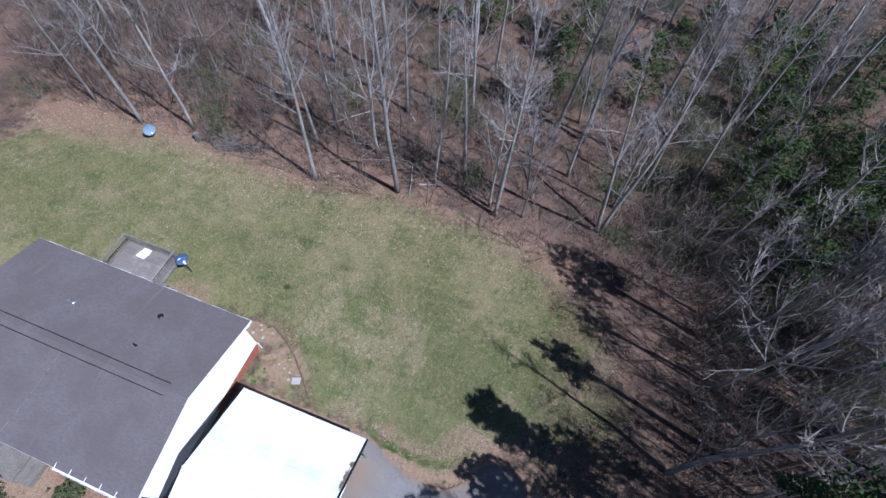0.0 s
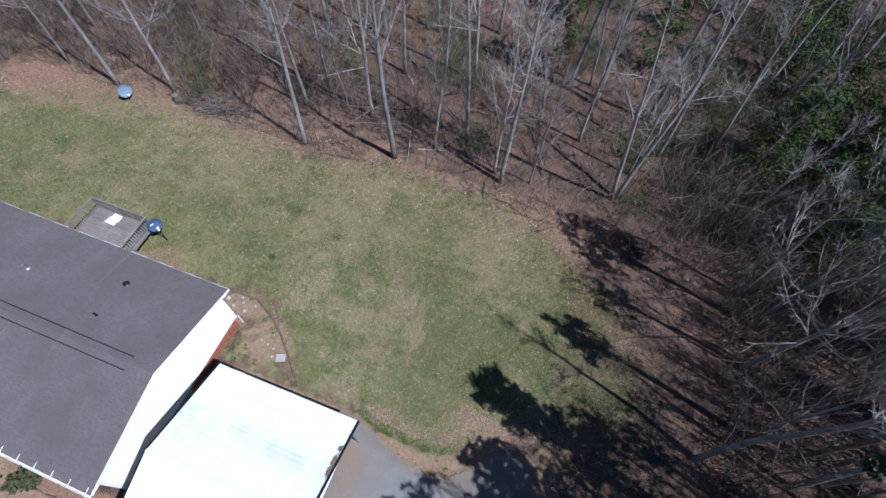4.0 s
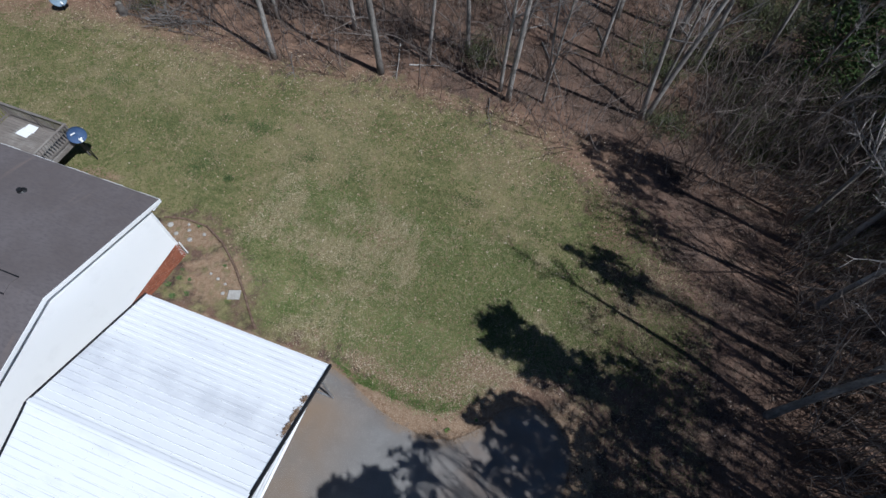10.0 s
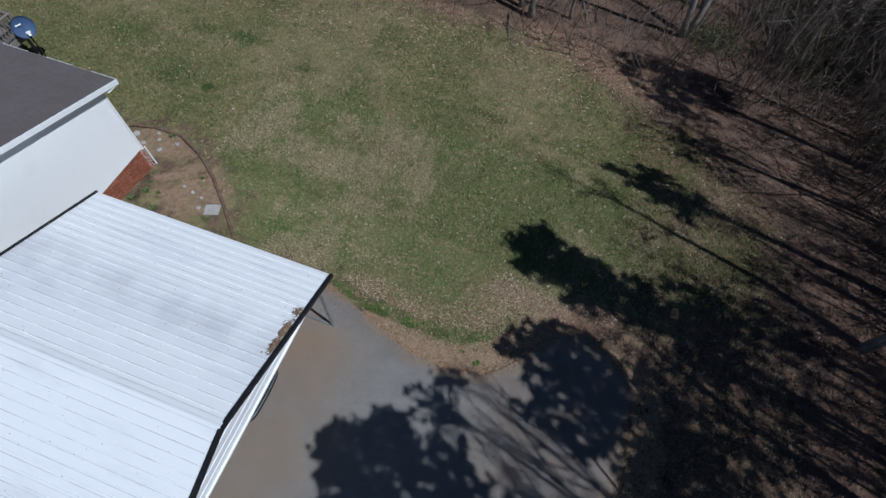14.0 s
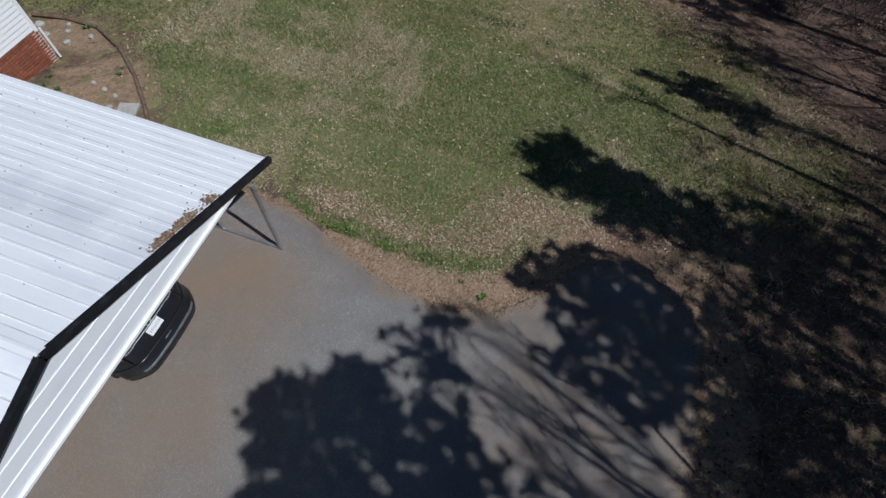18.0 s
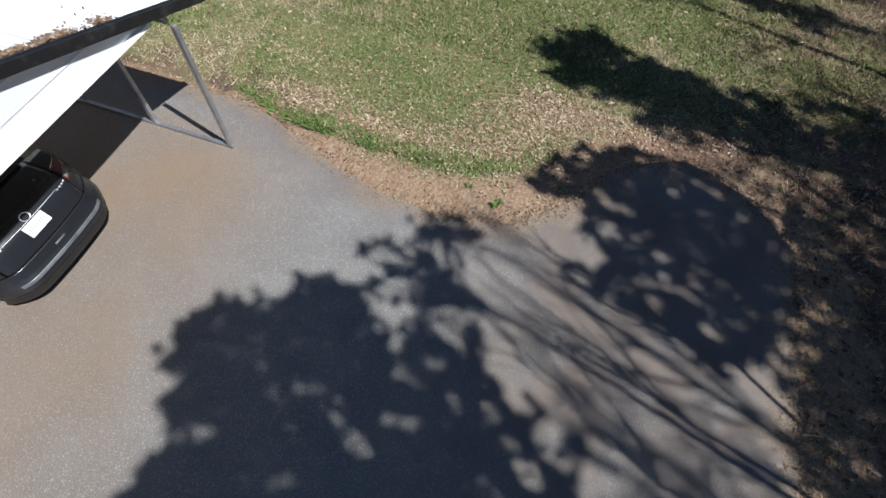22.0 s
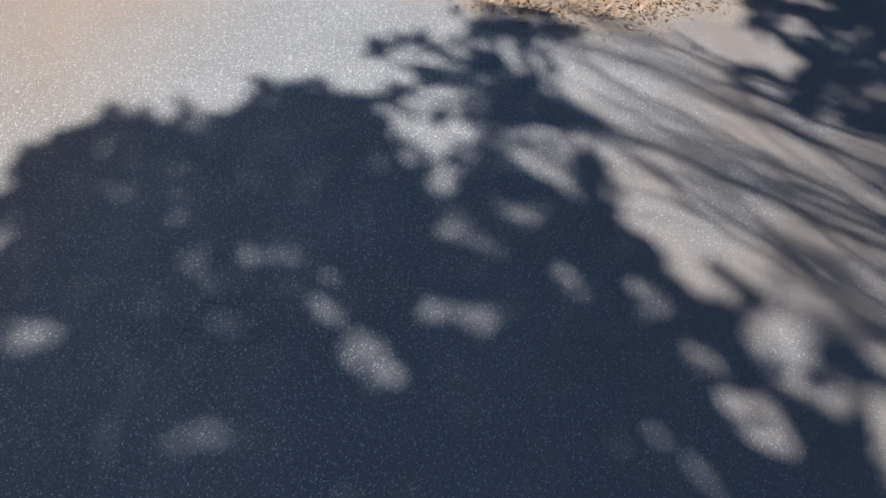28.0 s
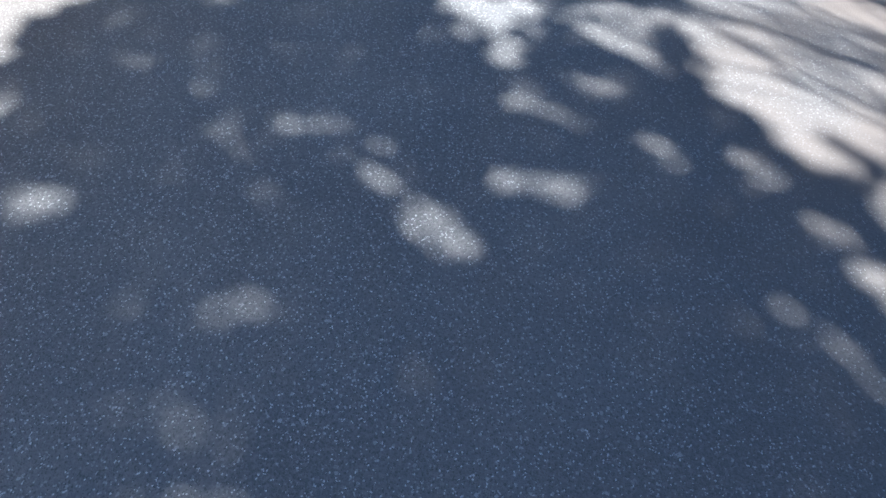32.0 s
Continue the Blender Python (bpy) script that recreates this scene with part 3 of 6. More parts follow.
    for cx, cy, rx, ry, w in ((-6.6, 2.8, 1.5, 1.3, 0.62), (-8.9, 4.1, 1.5, 0.6, 0.75), (-14.6, 4.6, 1.6, 1.2, 0.75), (5.9, 2.6, 1.6, 0.7, 0.7), (-32, 14.2, 6, 1.6, 0.6), (-20, 16.0, 8, 0.9, 0.4), (5, 16.6, 3.5, 1.2, 0.4), (-14, -8, 4, 2.2, 0.9)):
        soil = np.maximum(soil, w * np.clip(1.5 - ((gx - cx) / rx) ** 2 - ((gy - cy) / ry) ** 2, 0, 1))
    attr = me.color_attributes.new("cover", "FLOAT_COLOR", "POINT")
    attr.data.foreach_set("color", np.stack([lawn.ravel(), soil.ravel(), rusty.ravel(), 1 + 0 * soil.ravel()], 1).astype(np.float32).ravel())
    me.materials.append(M_GROUND)
    return tagged(new("ground", me), "lawn of thin straw-coloured grass running into leaf litter", "ground", kind="structure")


build_ground()


def build_drive():
    xs, ys = np.arange(-7.2, 9.6, 0.16), np.concatenate([np.arange(-60, -8, 4.0), np.arange(-8, 2.6, 0.16)])
    bm = bmesh.new()
    rim = []
    n = len(DRIVE)
    for i in range(n):
        (x0, y0), (x1, y1) = DRIVE[i], DRIVE[(i + 1) % n]
        steps = max(1, int(math.hypot(x1 - x0, y1 - y0) / 0.22)) if max(y0, y1) > -12 else 6
        for k in range(steps):
            x, y = x0 + (x1 - x0) * k / steps, y0 + (y1 - y0) * k / steps
            if y > -12:
                x += noise.noise(Vector((x * 2.3, y * 2.3, 0))) * 0.07
                y += noise.noise(Vector((x * 2.3, y * 2.3, 5))) * 0.07
            rim.append((x, y))
    top = [bm.verts.new((x, y, 0.0)) for x, y in rim]
    low = [bm.verts.new((x, y, -0.12)) for x, y in rim]
    face = bm.faces.new(top)
    for i in range(len(rim)):
        j = (i + 1) % len(rim)
        bm.faces.new((top[j], top[i], low[i], low[j]))
    for axis, values in ((Vector((1, 0, 0)), np.arange(-6.5, 9.2, 0.5)), (Vector((0, 1, 0)), np.arange(-12, 2.2, 0.5))):
        for v in values:
            tops = [f for f in bm.faces if abs(f.normal.z) > 0.5]
            geom = set(tops)
            for f in tops:
                geom.update(f.edges)
                geom.update(f.verts)
            bmesh.ops.bisect_plane(bm, geom=list(geom), plane_co=axis * float(v), plane_no=axis)
    bmesh.ops.recalc_face_normals(bm, faces=bm.faces)
    me = bpy.data.meshes.new("driveway")
    bm.to_mesh(me)
    bm.free()
    co = np.array([v.co[:] for v in me.vertices])
    x, y = co[:, 0], co[:, 1]
    rust = 0.76 * np.clip((1.8 - x) / 2.2, 0, 1) * np.clip((0.3 - y) / 0.4, 0, 1)
    dirt = 0.95 * np.clip((x - 3.4) / 2.0, 0, 1) * np.clip((y + 5.5) / 3.5, 0.35, 1)
    dirt = np.maximum(dirt, np.clip(1 + edge_distance(DRIVE, x, y) / 0.5, 0, 1) * (y > -0.8))
    wide = np.clip((x - 2.6) / 3.0, 0.22, 0.7)
    washed = np.clip(1 + edge_distance(DRIVE, x, y) / wide, 0, 1) * (y > -4)
    attr = me.color_attributes.new("cover", "FLOAT_COLOR", "POINT")
    attr.data.foreach_set("color", np.stack([rust, dirt, washed, 1 + 0 * x], 1).astype(np.float32).ravel())
    me.materials.append(M_ASPHALT)
    return tagged(new("driveway", me), "worn grey asphalt driveway with rusty soil stains", "driveway", kind="structure")


build_drive()

# ---- house ----
HX, HN, HS, HW = -8.4, 3.2, -5.4, -21.8        # faces of the east, north, south and west walls
RN, RS, RE, RW = 3.62, -5.78, -8.13, -22.05    # edges of the roof
EAVE, RIDGE_Y, RIDGE_Z = 3.15, -1.08, 4.32


def roof_z(y):
    return EAVE + (RIDGE_Z - EAVE) * ((RN - y) / (RN - RIDGE_Y) if y > RIDGE_Y else (y - RS) / (RIDGE_Y - RS))


house = thing("house", "white-sided ranch house with a dark shingle roof", "house", pose(-15, -1, 0))
H0 = house.matrix_world.inverted()


def hpart(name, pile, material, parent=None, label="", smooth=False):
    ob = part(name, pile, material, parent or house, label, smooth)
    if parent is None:
        ob.matrix_parent_inverse = H0
    return ob


T = 0.18
for name, p in (
        ("wall_north", Pile().box(HW, HX, HN - T, HN, -0.6, 3.02)),
        ("wall_south", Pile().box(HW, HX, HS, HS + T, -0.6, 3.02)),
        ("wall_west", Pile().box(HW, HW + T, HS + T, HN - T, -0.6, 3.02))):
    hpart(name, p, M_BRICKWALL if name == "wall_south" else M_WHITE)
gable = Pile().sweep([(HS + T, 0.5), (HN - T, 0.5), (HN - T, roof_z(HN) - 0.12), (RIDGE_Y, RIDGE_Z - 0.13), (HS + T, roof_z(HS) - 0.12)], HX - T, HX - 0.03)
wall_east = hpart("wall_east", gable, M_WHITE, label="gable wall in white lap siding")
board_h, z = 0.115, 0.56
while z < RIDGE_Z - 0.25:
    zt = z + board_h
    def reach(zz):
        lo = HS if zz < roof_z(HS) - 0.14 else RS + (zz + 0.14 - EAVE) / (RIDGE_Z - EAVE) * (RIDGE_Y - RS)
        hi = HN if zz < roof_z(HN) - 0.14 else RN - (zz + 0.14 - EAVE) / (RIDGE_Z - EAVE) * (RN - RIDGE_Y)
        return lo, hi
    (a0, b0), (a1, b1) = reach(z), reach(zt)
    if b1 - a1 < 0.1:
        break
    x0, x1, x2 = HX - 0.028, HX + 0.018, HX + 0.002
    p = Pile().add([(x0, a0, z), (x1, a0, z), (x1, b0, z), (x0, b0, z), (x0, a1, zt), (x2, a1, zt), (x2, b1, zt), (x0, b1, zt)],
                   [(3, 2, 1, 0), (4, 5, 6, 7), (0, 1, 5, 4), (1, 2, 6, 5), (2, 3, 7, 6), (3, 0, 4, 7)])
    hpart("siding_board", p, M_WHITE, wall_east)
    z = zt
found = Pile().box(HX - T, HX - 0.02, HS + T, HN - T, -0.7, 0.5)
foundation = hpart("foundation", found, M_MORTAR, label="red brick foundation with pale mortar")
brick_mesh = Pile().box(0, 0.03, 0.007, 0.198, 0.007, 0.066, bevel=0.004).mesh("brick", M_BRICK)
half_mesh = Pile().box(0, 0.03, 0.007, 0.093, 0.007, 0.066, bevel=0.004).mesh("brick", M_BRICK)
for row in range(13):
    y, zz = HN - 0.005, -0.42 + row * 0.0745
    short = row % 2
    while y > -0.6:
        w = 0.1 if short else 0.205
        y -= w
        ob = hpart("brick", half_mesh if short else brick_mesh, None, foundation)
        ob.location = (HX - 0.022, y, zz)
        short = False
for side in (1, -1):
    y = HN if side > 0 else HS
    hpart("corner_trim", Pile().box(HX - 0.09, HX + 0.028, y - 0.08 if side > 0 else y - 0.015, y + 0.015 if side > 0 else y + 0.08, 0.5, roof_z(y) - 0.14), M_WHITE)
for name, y0, y1 in (("roof_north", RIDGE_Y, RN), ("roof_south", RS, RIDGE_Y)):
    a, b = (RIDGE_Z, roof_z(RN)) if y0 == RIDGE_Y else (roof_z(RS), RIDGE_Z)
    hpart(name, Pile().sweep([(y0, a - 0.07), (y1, b - 0.07), (y1, b), (y0, a)], RW, RE), M_SHINGLE, label="dark grey asphalt shingle slope")
# rakes, soffits, gutters
for y0, y1 in ((RIDGE_Y, RN), (RS, RIDGE_Y)):
    a, b = roof_z(y0), roof_z(y1)
    hpart("rake_board", Pile().sweep([(y0, a - 0.15), (y1, b - 0.15), (y1, b + 0.006), (y0, a + 0.006)], RE, RE + 0.025), M_WHITE)
    hpart("soffit", Pile().sweep([(y0, a - 0.13), (y1, b - 0.13), (y1, b - 0.09), (y0, a - 0.09)], HX - 0.02, RE), M_WHITE)
for y, s in ((RN, 1), (RS, -1)):
    o = [(y, EAVE - 0.13), (y + s * 0.02, EAVE - 0.13), (y + s * 0.02, EAVE - 0.012), (y, EAVE - 0.004)]
    hpart("eave_board", Pile().sweep(o if s > 0 else o[::-1], RW, RE + 0.03), M_FASCIA)
    hpart("eave_soffit", Pile().box(RW, RE, min(y, HN if s > 0 else HS), max(y, HN if s > 0 else HS), EAVE - 0.16, EAVE - 0.13), M_WHITE)
slope = (RIDGE_Z - EAVE) / (RN - RIDGE_Y)
gutter = hpart("gutter", Pile().sweep([(RS - 0.11, EAVE - 0.1), (RS - 0.021, EAVE - 0.1), (RS - 0.021, EAVE - 0.085), (RS - 0.095, EAVE - 0.085), (RS - 0.095, EAVE), (RS - 0.11, EAVE)], -12.6, RE + 0.02), M_WHITE, label="white gutter with strap hangers")
for k in range(6):
    x = -12.5 + k * 0.83
    hpart("hanger", Pile().sweep([(RS - 0.1, EAVE + 0.003), (RS + 0.05, EAVE + 0.03), (RS + 0.22, EAVE + 0.03 + 0.17 * slope), (RS + 0.22, EAVE + 0.036 + 0.17 * slope), (RS + 0.05, EAVE + 0.036), (RS - 0.1, EAVE + 0.01)], x, x + 0.03), M_WHITE, gutter)
for k in range(9):
    x = -21.4 + k * 1.55
    hpart("eave_clip", Pile().box(x, x + 0.9, RN + 0.021, RN + 0.03, EAVE - 0.04, EAVE - 0.006), M_WHITE)
for s in (1, -1):
    hpart("ridge_vent", Pile().sweep([(RIDGE_Y, RIDGE_Z + 0.002), (RIDGE_Y + s * 0.3, RIDGE_Z - 0.3 * slope + 0.002), (RIDGE_Y + s * 0.3, RIDGE_Z - 0.3 * slope + 0.03), (RIDGE_Y, RIDGE_Z + 0.035)][::s], RW + 1.2, -9.35), M_SHINGLE)
    hpart("vent_edge", Pile().box(RW + 1.2, -9.35, RIDGE_Y + s * 0.3 - 0.02, RIDGE_Y + s * 0.3 + 0.02, RIDGE_Z - 0.3 * slope + 0.001, RIDGE_Z - 0.3 * slope + 0.036), M_BLACK)
seam = [(-15.2, -1.45), (-15.33, -2.6), (-15.5, -3.9), (-15.86, -5.5)]
hpart("roof_seam", Pile().tube([(x, y, roof_z(y) + 0.012) for x, y in seam], [0.018] * 4, 5), M_PORCH, label="pale worn seam down the shingle slope")
for k, f in enumerate((0.5, 0.9, 1.8, 2.55)):
    i = int(f)
    x, y = (seam[i][c] + (seam[i + 1][c] - seam[i][c]) * (f - i) for c in (0, 1))
    hpart("seam_patch", Pile().box(x - 0.05, x + 0.06, y - 0.09, y + 0.09, roof_z(y) - 0.03, roof_z(y) + 0.032), M_SHINGLE)
for x, y, r, h, m in ((-12.23, 0.19, 0.04, 0.25, M_BLACK), (-16.9, 0.95, 0.075, 0.3, M_GALV), (-12.4, 2.0, 0.09, 0.12, M_BLACK)):
    z = roof_z(y)
    p = Pile().tube([(x, y, z - 0.05), (x, y, z + h)], [r, r], 12).tube([(x, y, z - 0.02), (x, y, z + 0.05)], [r * 2.1, r * 1.05], 12)
    hpart("roof_vent", p, m)

# back deck
deck = thing("deck", "weathered grey timber deck with slatted railings", "deck", pose(-17.6, 4.7, -0.5))
D0 = deck.matrix_world.inverted()


def dpart(name, pile, material=None, parent=None):
    ob = part(name, pile, material or M_WOOD, parent or deck)
    ob.matrix_parent_inverse = D0
    return ob


DX0, DX1, DY0, DY1, DZ = -19.45, -15.75, 3.23, 6.25, 0.55
for i in range(21):
    y = DY0 + i * (DY1 - DY0) / 21
    dpart("deck_board", Pile().box(DX0, DX1, y + 0.004, y + (DY1 - DY0) / 21 - 0.004, DZ - 0.03, DZ))
for x in (DX0 + 0.05, (DX0 + DX1) / 2, DX1 - 0.05):
    for y in (DY0 + 0.3, DY1 - 0.05):
        dpart("post", Pile().box(x - 0.045, x + 0.045, y - 0.045, y + 0.045, ground_z(x, y) - 0.1, DZ + (0.82 if y > 4 else -0.03)))
dpart("joist", Pile().box(DX0, DX1, DY1 - 0.04, DY1, DZ - 0.2, DZ - 0.031))
for x in (DX0, DX1 - 0.04):
    dpart("joist", Pile().box(x, x + 0.04, DY0, DY1 - 0.041, DZ - 0.2, DZ - 0.031))
for x in (DX0 + 0.05, DX1 - 0.05):
    dpart("top_rail", Pile().box(x - 0.045, x + 0.045, DY0, DY1 + 0.02, DZ + 0.82, DZ + 0.855))
    dpart("bottom_rail", Pile().box(x - 0.02, x + 0.02, DY0, DY1 - 0.1, DZ + 0.1, DZ + 0.18))
    for k in range(20):
        y = DY0 + 0.1 + k * 0.145
        dpart("baluster", Pile().box(x - 0.018, x + 0.018, y - 0.018, y + 0.018, DZ + 0.05, DZ + 0.82))
dpart("top_rail", Pile().box(DX0 + 0.1, DX1 - 0.1, DY1 - 0.09, DY1 + 0.01, DZ + 0.82, DZ + 0.855))
dpart("bottom_rail", Pile().box(DX0 + 0.1, DX1 - 0.1, DY1 - 0.07, DY1 - 0.03, DZ + 0.1, DZ + 0.18))
for k in range(25):
    x = DX0 + 0.14 + k * 0.143
    dpart("baluster", Pile().box(x - 0.018, x + 0.018, DY1 - 0.068, DY1 - 0.032, DZ + 0.05, DZ + 0.82))
for k in range(4):
    dpart("stair_tread", Pile().box(DX1 + 0.02 + k * 0.27, DX1 + 0.29 + k * 0.27, 3.5, 4.5, DZ - 0.18 * (k + 1) - 0.04, DZ - 0.18 * (k + 1)))
for y in (3.46, 4.5):
    m = Matrix.Translation((DX1, y, DZ - 0.1)) @ pose(0, 0, 0, 0, 33, 0)
    dpart("stringer", Pile().box(0, 1.25, 0, 0.04, -0.16, 0.03, m))
def flat_sheet(corners, z, label):
    """A thin sheet lying flat, a little curled at one corner."""
    n = len(corners)
    vs = [(x, y, z + 0.008 + (0.03 if i == 0 else 0.0)) for i, (x, y) in enumerate(corners)] + [(x, y, z) for x, y in corners]
    fs = [tuple(range(n)), tuple(range(2 * n - 1, n - 1, -1))] + [(i, i + n, (i + 1) % n + n, (i + 1) % n) for i in range(n)]
    tagged(part("sheet", Pile().add(vs, fs), M_WHITE), label, "sheet")


flat_sheet([(-18.4, 5.42), (-17.8, 5.38), (-17.72, 5.78), (-18.34, 5.84)], DZ, "white sheet lying flat on the deck boards")
flat_sheet([(-18.26, 5.68), (-17.66, 5.7), (-17.7, 6.08), (-18.24, 6.1)], DZ + 0.012, "white sheet overlapping another on the deck")


def dish(at, radius, face, label, pole):
    """A satellite dish that faces the southern sky, on a pole."""
    ob = thing("satellite_dish", label, "satellite dish", at)
    turn = look((0, 0, 0), (-0.78, 0.33, -0.3)).to_3x3().to_4x4()
    p, rings, n = Pile(), 6, 28
    vs, fs = [], []
    for side in (0, 1):
        for k in range(rings + 1):
            r = radius * k / rings
            for i in range(n):
                w = 2 * math.pi * i / n
                vs.append(turn @ Vector((r * math.cos(w), r * math.sin(w), 0.22 * r * r / radius - 0.02 * side)))
    for side in (0, 1):
        o = side * (rings + 1) * n
        for k in range(rings):
            for i in range(n):
                q = (o + k * n + i, o + k * n + (i + 1) % n, o + (k + 1) * n + (i + 1) % n, o + (k + 1) * n + i)
                fs.append(q if side else q[::-1])
    o, e = rings * n, (2 * rings + 1) * n
    fs += [(o + i, o + (i + 1) % n, e + (i + 1) % n, e + i) for i in range(n)]
    c = Vector((0, 0, pole))
    part("reflector", Pile().add([c + v for v in vs], fs), face, ob, smooth=True)
    part("mast", Pile().tube([(0.0, 0, -0.3), (0, 0, pole - 0.05), c + turn @ Vector((0, 0, -0.05))], [0.03, 0.03, 0.03], 8), M_BLACK, ob)
    arm = [c + turn @ Vector((0, -radius * 0.95, 0.2 * radius)), c + turn @ Vector((0, -radius * 0.75, radius * 0.8))]
    part("feed_arm", Pile().tube(arm, [0.018, 0.015], 6), M_BLACK, ob)
    part("feed_horn", Pile().tube([arm[1], arm[1] + turn @ Vector((0, 0.16, -0.05))], [0.05, 0.06], 8), M_WHITE, ob)
    return ob, c, turn


dish_a, c, turn = dish(pose(-15.3, 6.1, -0.6), 0.38, M_DISH, "blue satellite dish on a mast beside the deck", 1.66)
for u, v, w, h in ((-0.1, 0.12, 0.2, 0.05), (0.02, -0.2, 0.16, 0.07)):
    q = [c + turn @ Vector((u + a * w / 2, v + b * h / 2, 0.075)) for a, b in ((-1, -1), (1, -1), (1, 1), (-1, 1))]
    part("emblem", Pile().add([*q, *(p + turn @ Vector((0, 0, 0.006)) for p in q)], [(3, 2, 1, 0), (4, 5, 6, 7), (0, 1, 5, 4), (1, 2, 6, 5), (2, 3, 7, 6), (3, 0, 4, 7)]), M_WHITE, dish_a, "white printed emblem")
dish(pose(-26.4, 15.7, -2.05), 0.47, M_DISHGREY, "pale blue satellite dish standing at the wood's edge", 0.75)

# front porch
porch = thing("porch", "small concrete porch with dark railings", "porch", pose(-15.7, -6.6, 0))
P0 = porch.matrix_world.inverted()
for name, p, m in (("slab", Pile().box(-17.9, -15.75, -7.4, -5.42, -0.1, 0.55, bevel=0.015), M_PORCH), ("step", Pile().box(-15.745, -14.9, -7.3, -6.0, -0.1, 0.4, bevel=0.015), M_PORCH)):
    part(name, p, m, porch).matrix_parent_inverse = P0
for y in (-5.95, -7.5):
    part("handrail", Pile().tube([(-17.8, y, 1.4), (-15.8, y, 1.4)], [0.03, 0.03], 6), M_BLACK, porch).matrix_parent_inverse = P0
    for k in range(14):
        part("baluster", Pile().box(-17.8 + k * 0.15, -17.78 + k * 0.15, y - 0.012, y + 0.012, 0.55, 1.4), M_BLACK, porch).matrix_parent_inverse = P0
front = thing("garden_edging", "thin dark edging along a bare red soil bed", "garden edging", pose(-11, -6.9, 0))
for k in range(6):
    part("edging_length", Pile().tube([(-2.9 + k, 0.02 * (k % 2), -0.02), (-2.4 + k, 0.02, 0.05), (-1.93 + k, 0.02 * ((k + 1) % 2), -0.02)], [0.04, 0.05, 0.04], 6), M_PINEBARK, front)

# ---- carport ----
CE, CR, CZ, CRZ, CX0, CX1 = 0.55, -3.67, 2.2, 3.62, -6.95, 0.03
carport = thing("carport", "open metal carport with a white ribbed gable roof", "carport", pose(-3.5, -3.67, 0))
C0 = carport.matrix_world.inverted()


def cpart(name, pile, material, parent=None, label=""):
    ob = part(name, pile, material, parent or carport, label)
    ob.matrix_parent_inverse = C0
    return ob


RUN = math.hypot(CE - CR, CRZ - CZ)


def slope_point(s, u, lift=0.0):
    """(y, z) at u metres down from the ridge on the north (1) or south (-1) slope, lifted off it."""
    dy, dz = (CE - CR) / RUN, (CZ - CRZ) / RUN
    return CR + s * (dy * u - dz * lift * 1.0), CRZ + dz * u + dy * lift


def ribbed(profile_from, profile_to):
    """The section of a ribbed sheet: (u, lift) points with a rib every 23 cm."""
    pts, u = [], profile_from
    while u < profile_to - 0.02:
        pts += [(u, 0.0), (u + 0.036, 0.0), (u + 0.041, 0.012), (u + 0.05, 0.012), (u + 0.055, 0.0)]
        for k in (0.12, 0.18):
            if u + k < profile_to:
                pts.append((u + k, 0.0))
        u += 0.229
    pts.append((profile_to, 0.0))
    return [q for q in pts if q[0] <= profile_to]


sheets = 5
for s in (1, -1):
    for i in range(sheets):
        a, b = RUN * i / sheets, RUN * (i + 1) / sheets + (0.03 if i < sheets - 1 else 0)
        sec = ribbed(a, b)
        top = [slope_point(s, u, l + 0.004 * (sheets - i)) for u, l in sec]
        low = [slope_point(s, u, l + 0.004 * (sheets - i) - 0.003) for u, l in sec]
        n = len(top)
        vs = [(x, *q) for x in (CX0, CX1) for q in top + low]
        fs = []
        for k in range(n - 1):
            q = (k, k + 1, 2 * n + k + 1, 2 * n + k)
            fs.append(q if s < 0 else q[::-1])
            q = (n + k, n + k + 1, 3 * n + k + 1, 3 * n + k)
            fs.append(q[::-1] if s < 0 else q)
        fs += [(0, n, 3 * n, 2 * n), (n - 1, 2 * n - 1, 4 * n - 1, 3 * n - 1)]
        for e in (0, 2 * n):
            fs += [(e + k, e + k + 1, e + n + k + 1, e + n + k) for k in range(n - 1)]
        cpart("roof_sheet", Pile().add(vs, fs), M_ROOFMETAL)
cpart("ridge_cap", Pile().sweep([slope_point(1, 0.16, 0.05), slope_point(1, 0, 0.06), slope_point(-1, 0.16, 0.05), slope_point(-1, 0.16, 0.045), slope_point(1, 0, 0.05), slope_point(1, 0.16, 0.045)], CX0, CX1), M_ROOFMETAL)
for x in (CX0 - 0.05, CX1):
    for s in (1, -1):
        o = [slope_point(s, -0.0, 0.05), slope_point(s, RUN, 0.05), slope_point(s, RUN, -0.065), slope_point(s, 0.0, -0.065)]
        cpart("rake_trim", Pile().sweep(o if s < 0 else o[::-1], x, x + 0.05), M_BLACKTRIM, label="black rake trim")
        o = [slope_point(s, 0.0, 0.054), slope_point(s, RUN, 0.054), slope_point(s, RUN, 0.046), slope_point(s, 0.0, 0.046)]
        cpart("rake_flange", Pile().sweep(o if s < 0 else o[::-1], x - (0.0 if x < -1 else 0.03), x + (0.08 if x < -1 else 0.0)), M_BLACKTRIM)
# front gable end: sheets with level ribs
GB = 2.38


def gable_half(zz):
    return (CRZ - 0.1 - zz) / (CRZ - CZ) * (CE - CR)


z = GB
